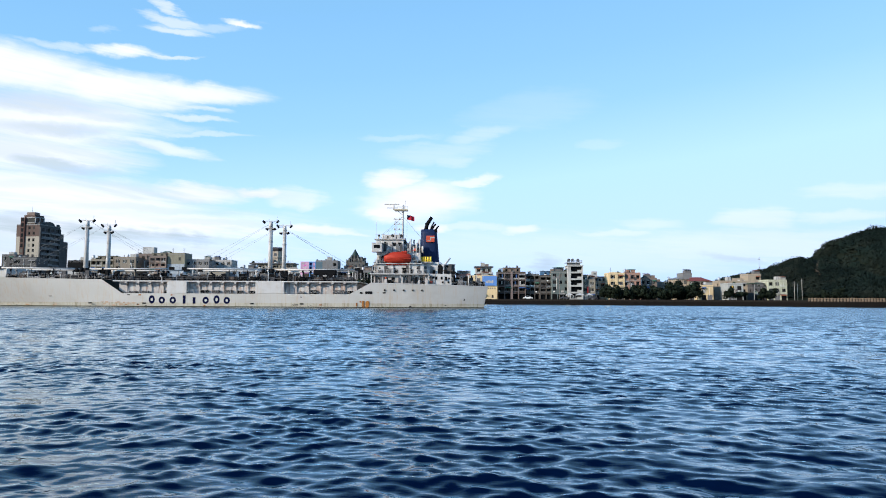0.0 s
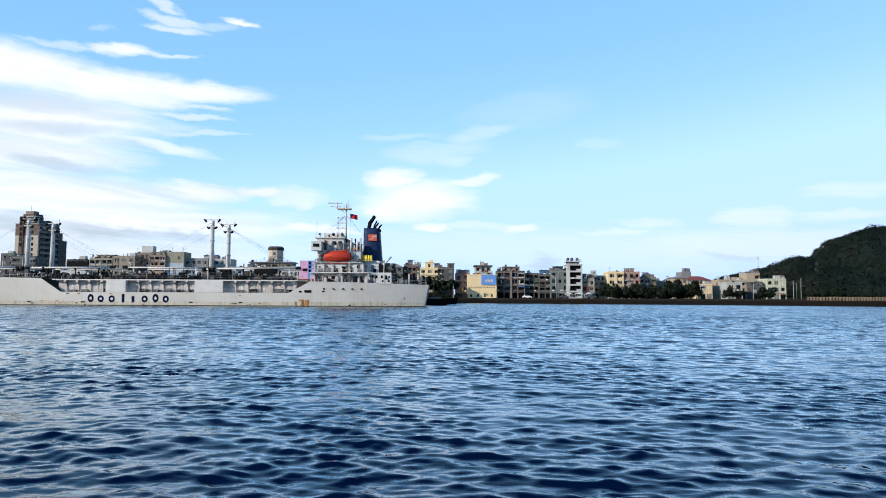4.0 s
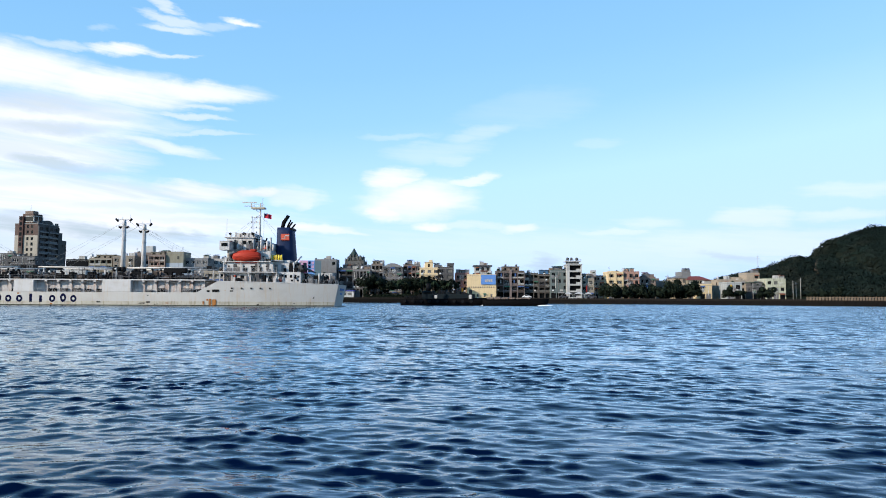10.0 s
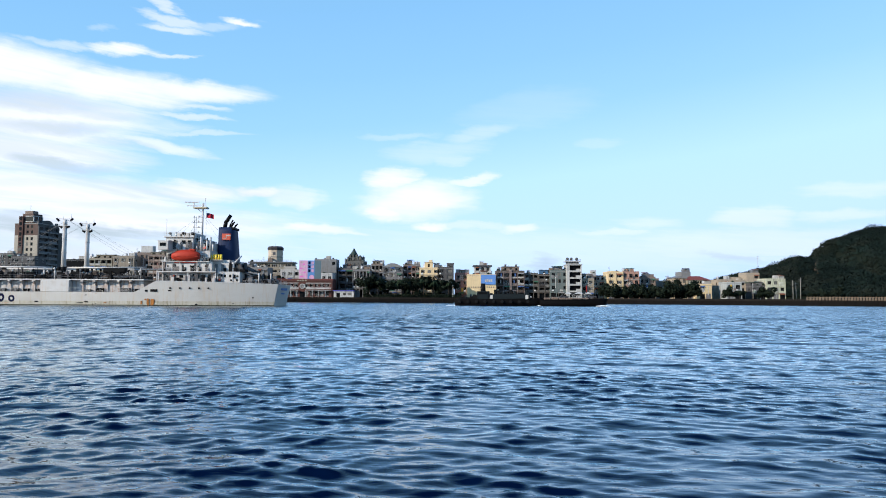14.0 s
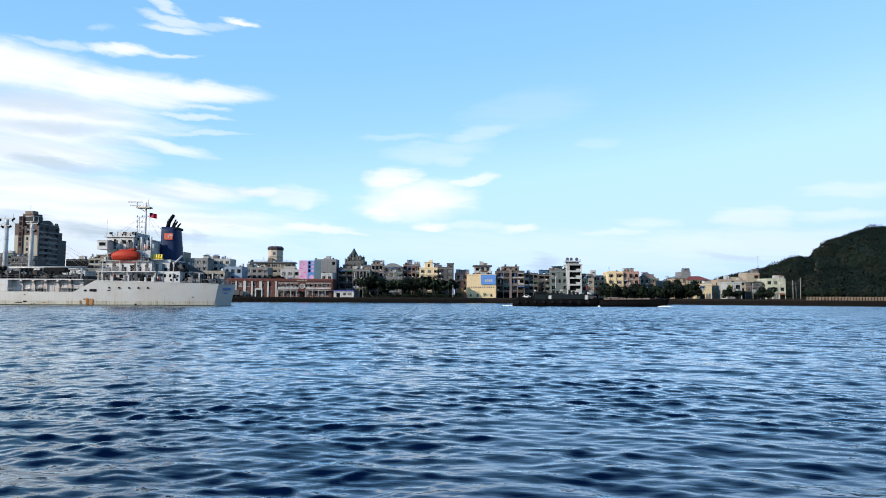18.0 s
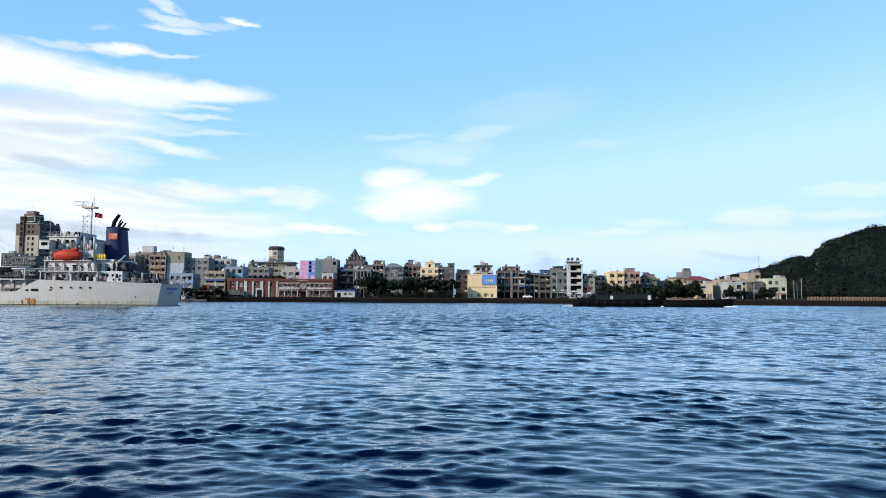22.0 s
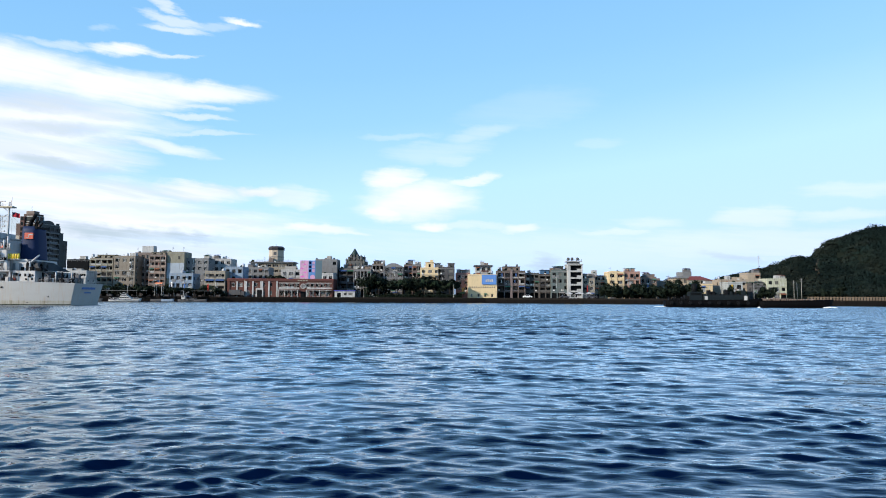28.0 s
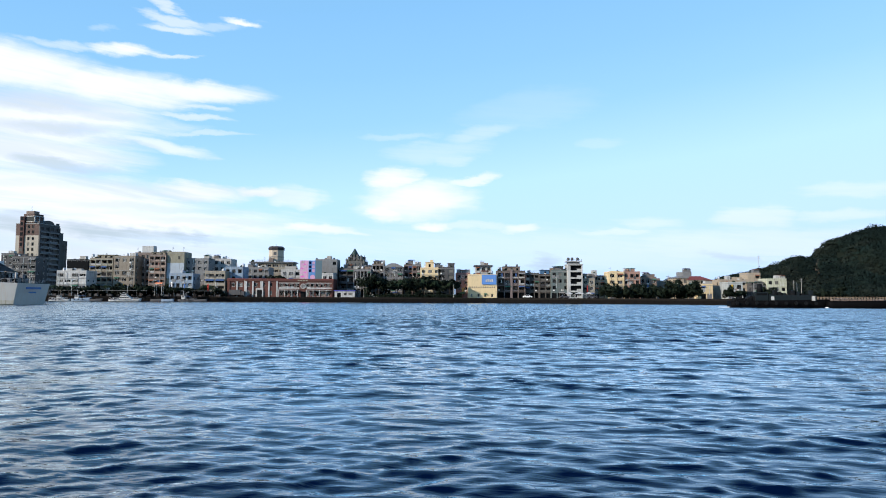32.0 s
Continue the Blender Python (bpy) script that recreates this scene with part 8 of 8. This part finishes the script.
    for a, b, c, d in ((-14.55, 16.6, -13.85, 16.75), (-13.85, 16.7, -13.65, 17.4), (-13.75, 17.3, -12.65, 17.55)):
        box(bm, a, c, MID - 3.06, MID - 3.03, b, d)
    part("funnel_stroke", bm, WALLS["white"], fun)
    for k in range(5):
        part("gas_bottle", tubed((-16.05 + k * 0.62, 4.0, 11.0), (-16.05 + k * 0.62, 4.0, 12.3), 0.27, 0.22, 10), YELLOW, ship, "yellow gas bottle")
    part("bottle_shelf", boxed(-16.45, -13.05, 3.6, 4.5, 10.85, 11.0), SHIP_CREAM, ship)
    # aft crane and clutter
    crane = part("aft_crane", tubed((-10.4, 3.6, 5.3), (-10.4, 3.6, 10.4), 0.32, 0.26, 10), SHIP_CREAM, ship, "white stores crane post")
    part("crane_jib", tubed((-10.4, 3.6, 9.9), (-8.7, 4.6, 12.0), 0.26, 0.2, 8), SHIP_CREAM, crane)
    ar = random.Random(17)
    for k in range(22):
        x = ar.uniform(-8.2, -1.2)
        y, w, h = ar.uniform(5.5, 14), ar.uniform(0.5, 1.8), ar.uniform(0.6, 2.2 if x < -4 else 1.2)
        mat = ar.choice([SHIP_DARK, SHIP_CREAM, WALLS["grey"], WALLS["grey2"], DECK])
        if k % 2:
            part("deck_locker", bevelled(0.06, x, x + w, y, y + 1, 5.05, 5.1 + h), mat, ship)
        else:
            bm = bmesh.new()
            tube(bm, (x, y, 5.6), (x + w, y, 5.6), 0.5, seg=10)
            box(bm, x - 0.12, x, y - 0.5, y + 0.5, 5.05, 6.2)
            box(bm, x + w, x + w + 0.12, y - 0.5, y + 0.5, 5.05, 6.2)
            part("winch", bm, mat, ship)
    for k in range(4):
        x = -8.2 + k * 0.9
        part("aft_platform", boxed(x, x + 0.8, 6, 16, 7.6 - 0.5 * k, 7.75 - 0.5 * k), WALLS["grey2"], ship)
    bm = bmesh.new()
    pts = []
    for x in (-8.4, -5.5, -3, -1.4, -0.1):
        wl, kn, tp, z = ship_section(x)
        pts.append((x, MID - tp + 0.2, z))
    railing(bm, pts, 1.0, 3, 1.2, 0.02)
    railing(bm, [(-0.1, MID - 6, 5.0), (-0.1, MID + 6, 5.0)], 1.0, 3, 1.2, 0.02)
    part("stern_rail", bm, SHIP_CREAM, ship)
    part("ensign_staff", tubed((-0.4, MID, 5.0), (-0.1, MID, 8.0), 0.06, seg=5), SHIP_CREAM, ship)


ship = make_ship()


# ---- dark work vessels passing the other way ----
def make_barge():
    ob = thing("work_barge", "low black work vessel with a slate deckhouse", "boat", (0, 203, 0))
    part("hull", hull_mesh(25.0, 6.5, -0.5, 2.0, 1.5), BLACK_HULL, ob, "black steel hull")
    part("deckhouse", bevelled(0.1, -2.5, 9.5, -2.2, 2.2, 1.5, 3.1), NAVY_GREY, ob, "slate grey deckhouse")
    part("wheelhouse", bevelled(0.1, -6.0, -2.6, -1.8, 1.8, 1.5, 3.9), NAVY_GREY, ob)
    part("wheelhouse_window", boxed(-5.6, -3.0, -1.86, -1.81, 3.0, 3.6), GLASS, ob)
    part("stack", tubed((-4.4, 0, 3.9), (-4.4, 0, 6.2), 0.8, 0.65, 12), SHIP_DARK, ob, "dark exhaust stack")
    part("white_panel", boxed(-2.1, -1.3, -2.27, -2.21, 1.7, 2.7), WALLS["white"], ob)
    part("white_panel", boxed(8.2, 9.1, -2.27, -2.21, 1.6, 2.8), WALLS["white"], ob)
    part("mast", tubed((3, 0, 3.1), (3, 0, 8.0), 0.1, 0.05, 6), SHIP_DARK, ob)
    for k in range(10):
        part("roof_gear", bevelled(0.05, -2.2 + k * 1.15, -1.5 + k * 1.15, -1.6, 0.8, 3.1, 3.3 + 0.35 * ((k * 7) % 4)), SHIP_DARK if k % 3 else NAVY_GREY, ob)
    for k in range(9):
        part("tyre_fender", tubed((-11 + k * 2.5, -3.4, 0.9), (-11 + k * 2.5, -3.0, 0.9), 0.45, seg=10), SHIP_DARK, ob, "black rubber tyre fender")
    part("rail", railed([(-12, -2.6, 1.6), (-6.5, -2.8, 1.6)]), SHIP_DARK, ob)
    br = random.Random(4)
    for k in range(9):
        x = -11.5 + k * 0.7
        part("deck_gear", bevelled(0.05, x, x + 0.6, -1.5, 1.0, 1.5, 1.8 + br.uniform(0.2, 1.2)), SHIP_DARK, ob)
    part("bow_foam", foam(13.2, 2.2, 0.5, 1), FOAM, ob, "white bow wave")
    part("stern_foam", foam(-13.0, 4.5, 0.25, 2), FOAM, ob, "white wake foam")
    lead = thing("leading_barge", "long low black lighter loaded with brown cargo", "boat", (0, 203, 0))
    part("hull", hull_mesh(18.4, 6.0, -0.5, 1.9, 1.5), BLACK_HULL, lead, "black steel hull")
    for k in range(6):
        x = -8.0 + k * 2.15
        part("cargo_block", bevelled(0.2, x, x + 2.0, -1.8, 1.8, 1.5, 2.0 + br.uniform(0.0, 0.45)), WALLS["brown"], lead)
    part("rail", railed([(-8.0, -2.6, 1.5), (3, -2.4, 1.6)]), SHIP_DARK, lead)
    part("bow_foam", foam(9.0, 3.6, 0.5, 3), FOAM, lead, "white bow wave")
    return ob, lead


def railed(points):
    bm = bmesh.new()
    railing(bm, points, 0.9, 2, 1.4, 0.04)
    return bm


def foam(x, length, tall, seed):
    """A low ragged heap of foam on the waterline."""
    fr = random.Random(seed)
    bm = bmesh.new()
    for k in range(16):
        t = k / 15
        r = tall * (0.35 + 0.65 * math.sin(math.pi * (0.15 + 0.8 * t))) * fr.uniform(0.6, 1.1)
        m = Matrix.Translation((x - length / 2 + length * t, -1.6 + 1.2 * t + fr.uniform(-0.5, 0.5), SEA + 0.02)) @ Matrix.Diagonal((1.8, 1.0, 0.65, 1))
        bmesh.ops.create_icosphere(bm, subdivisions=1, radius=max(0.1, r), matrix=m)
    return bm


barge, lead_barge = make_barge()


# ---- what moves ----
SLANT = -10.0


def motions():
    walk(ship, [(t, pose(10.3 + dx, 165.0, 0)) for t, dx in (
        (0, 0), (3.5, -12.7), (9, -33.0), (14.5, -53.5), (19, -70.0), (23, -84.3), (25.5, -93.2), (28.5, -104.0), (32, -116.4))])
    # a mark on the barge's side; both vessels close in at a slant
    track = ((0, -35.8, 212.0), (6, -8.8, 207.3), (9, 4.6, 205.0), (13, 21.1, 201.9), (19, 46.1, 197.2), (22, 58.7, 194.8), (25, 71.4, 192.5), (28, 83.8, 190.2), (32, 100.7, 187.0))
    c, d = math.cos(radians(SLANT)), math.sin(radians(SLANT))
    walk(barge, [(t, pose(x - 8.9 * c, y - 8.9 * d, 0, 0, 0, SLANT)) for t, x, y in track])
    walk(lead_barge, [(t, pose(x + 12.6 * c, y + 12.6 * d, 0, 0, 0, SLANT)) for t, x, y in track])
    walk(water, [(t, pose(0.2 * (t - 16), -0.48 * (t - 16), SEA)) for t in (0, 8, 16, 24, 32)])


motions()
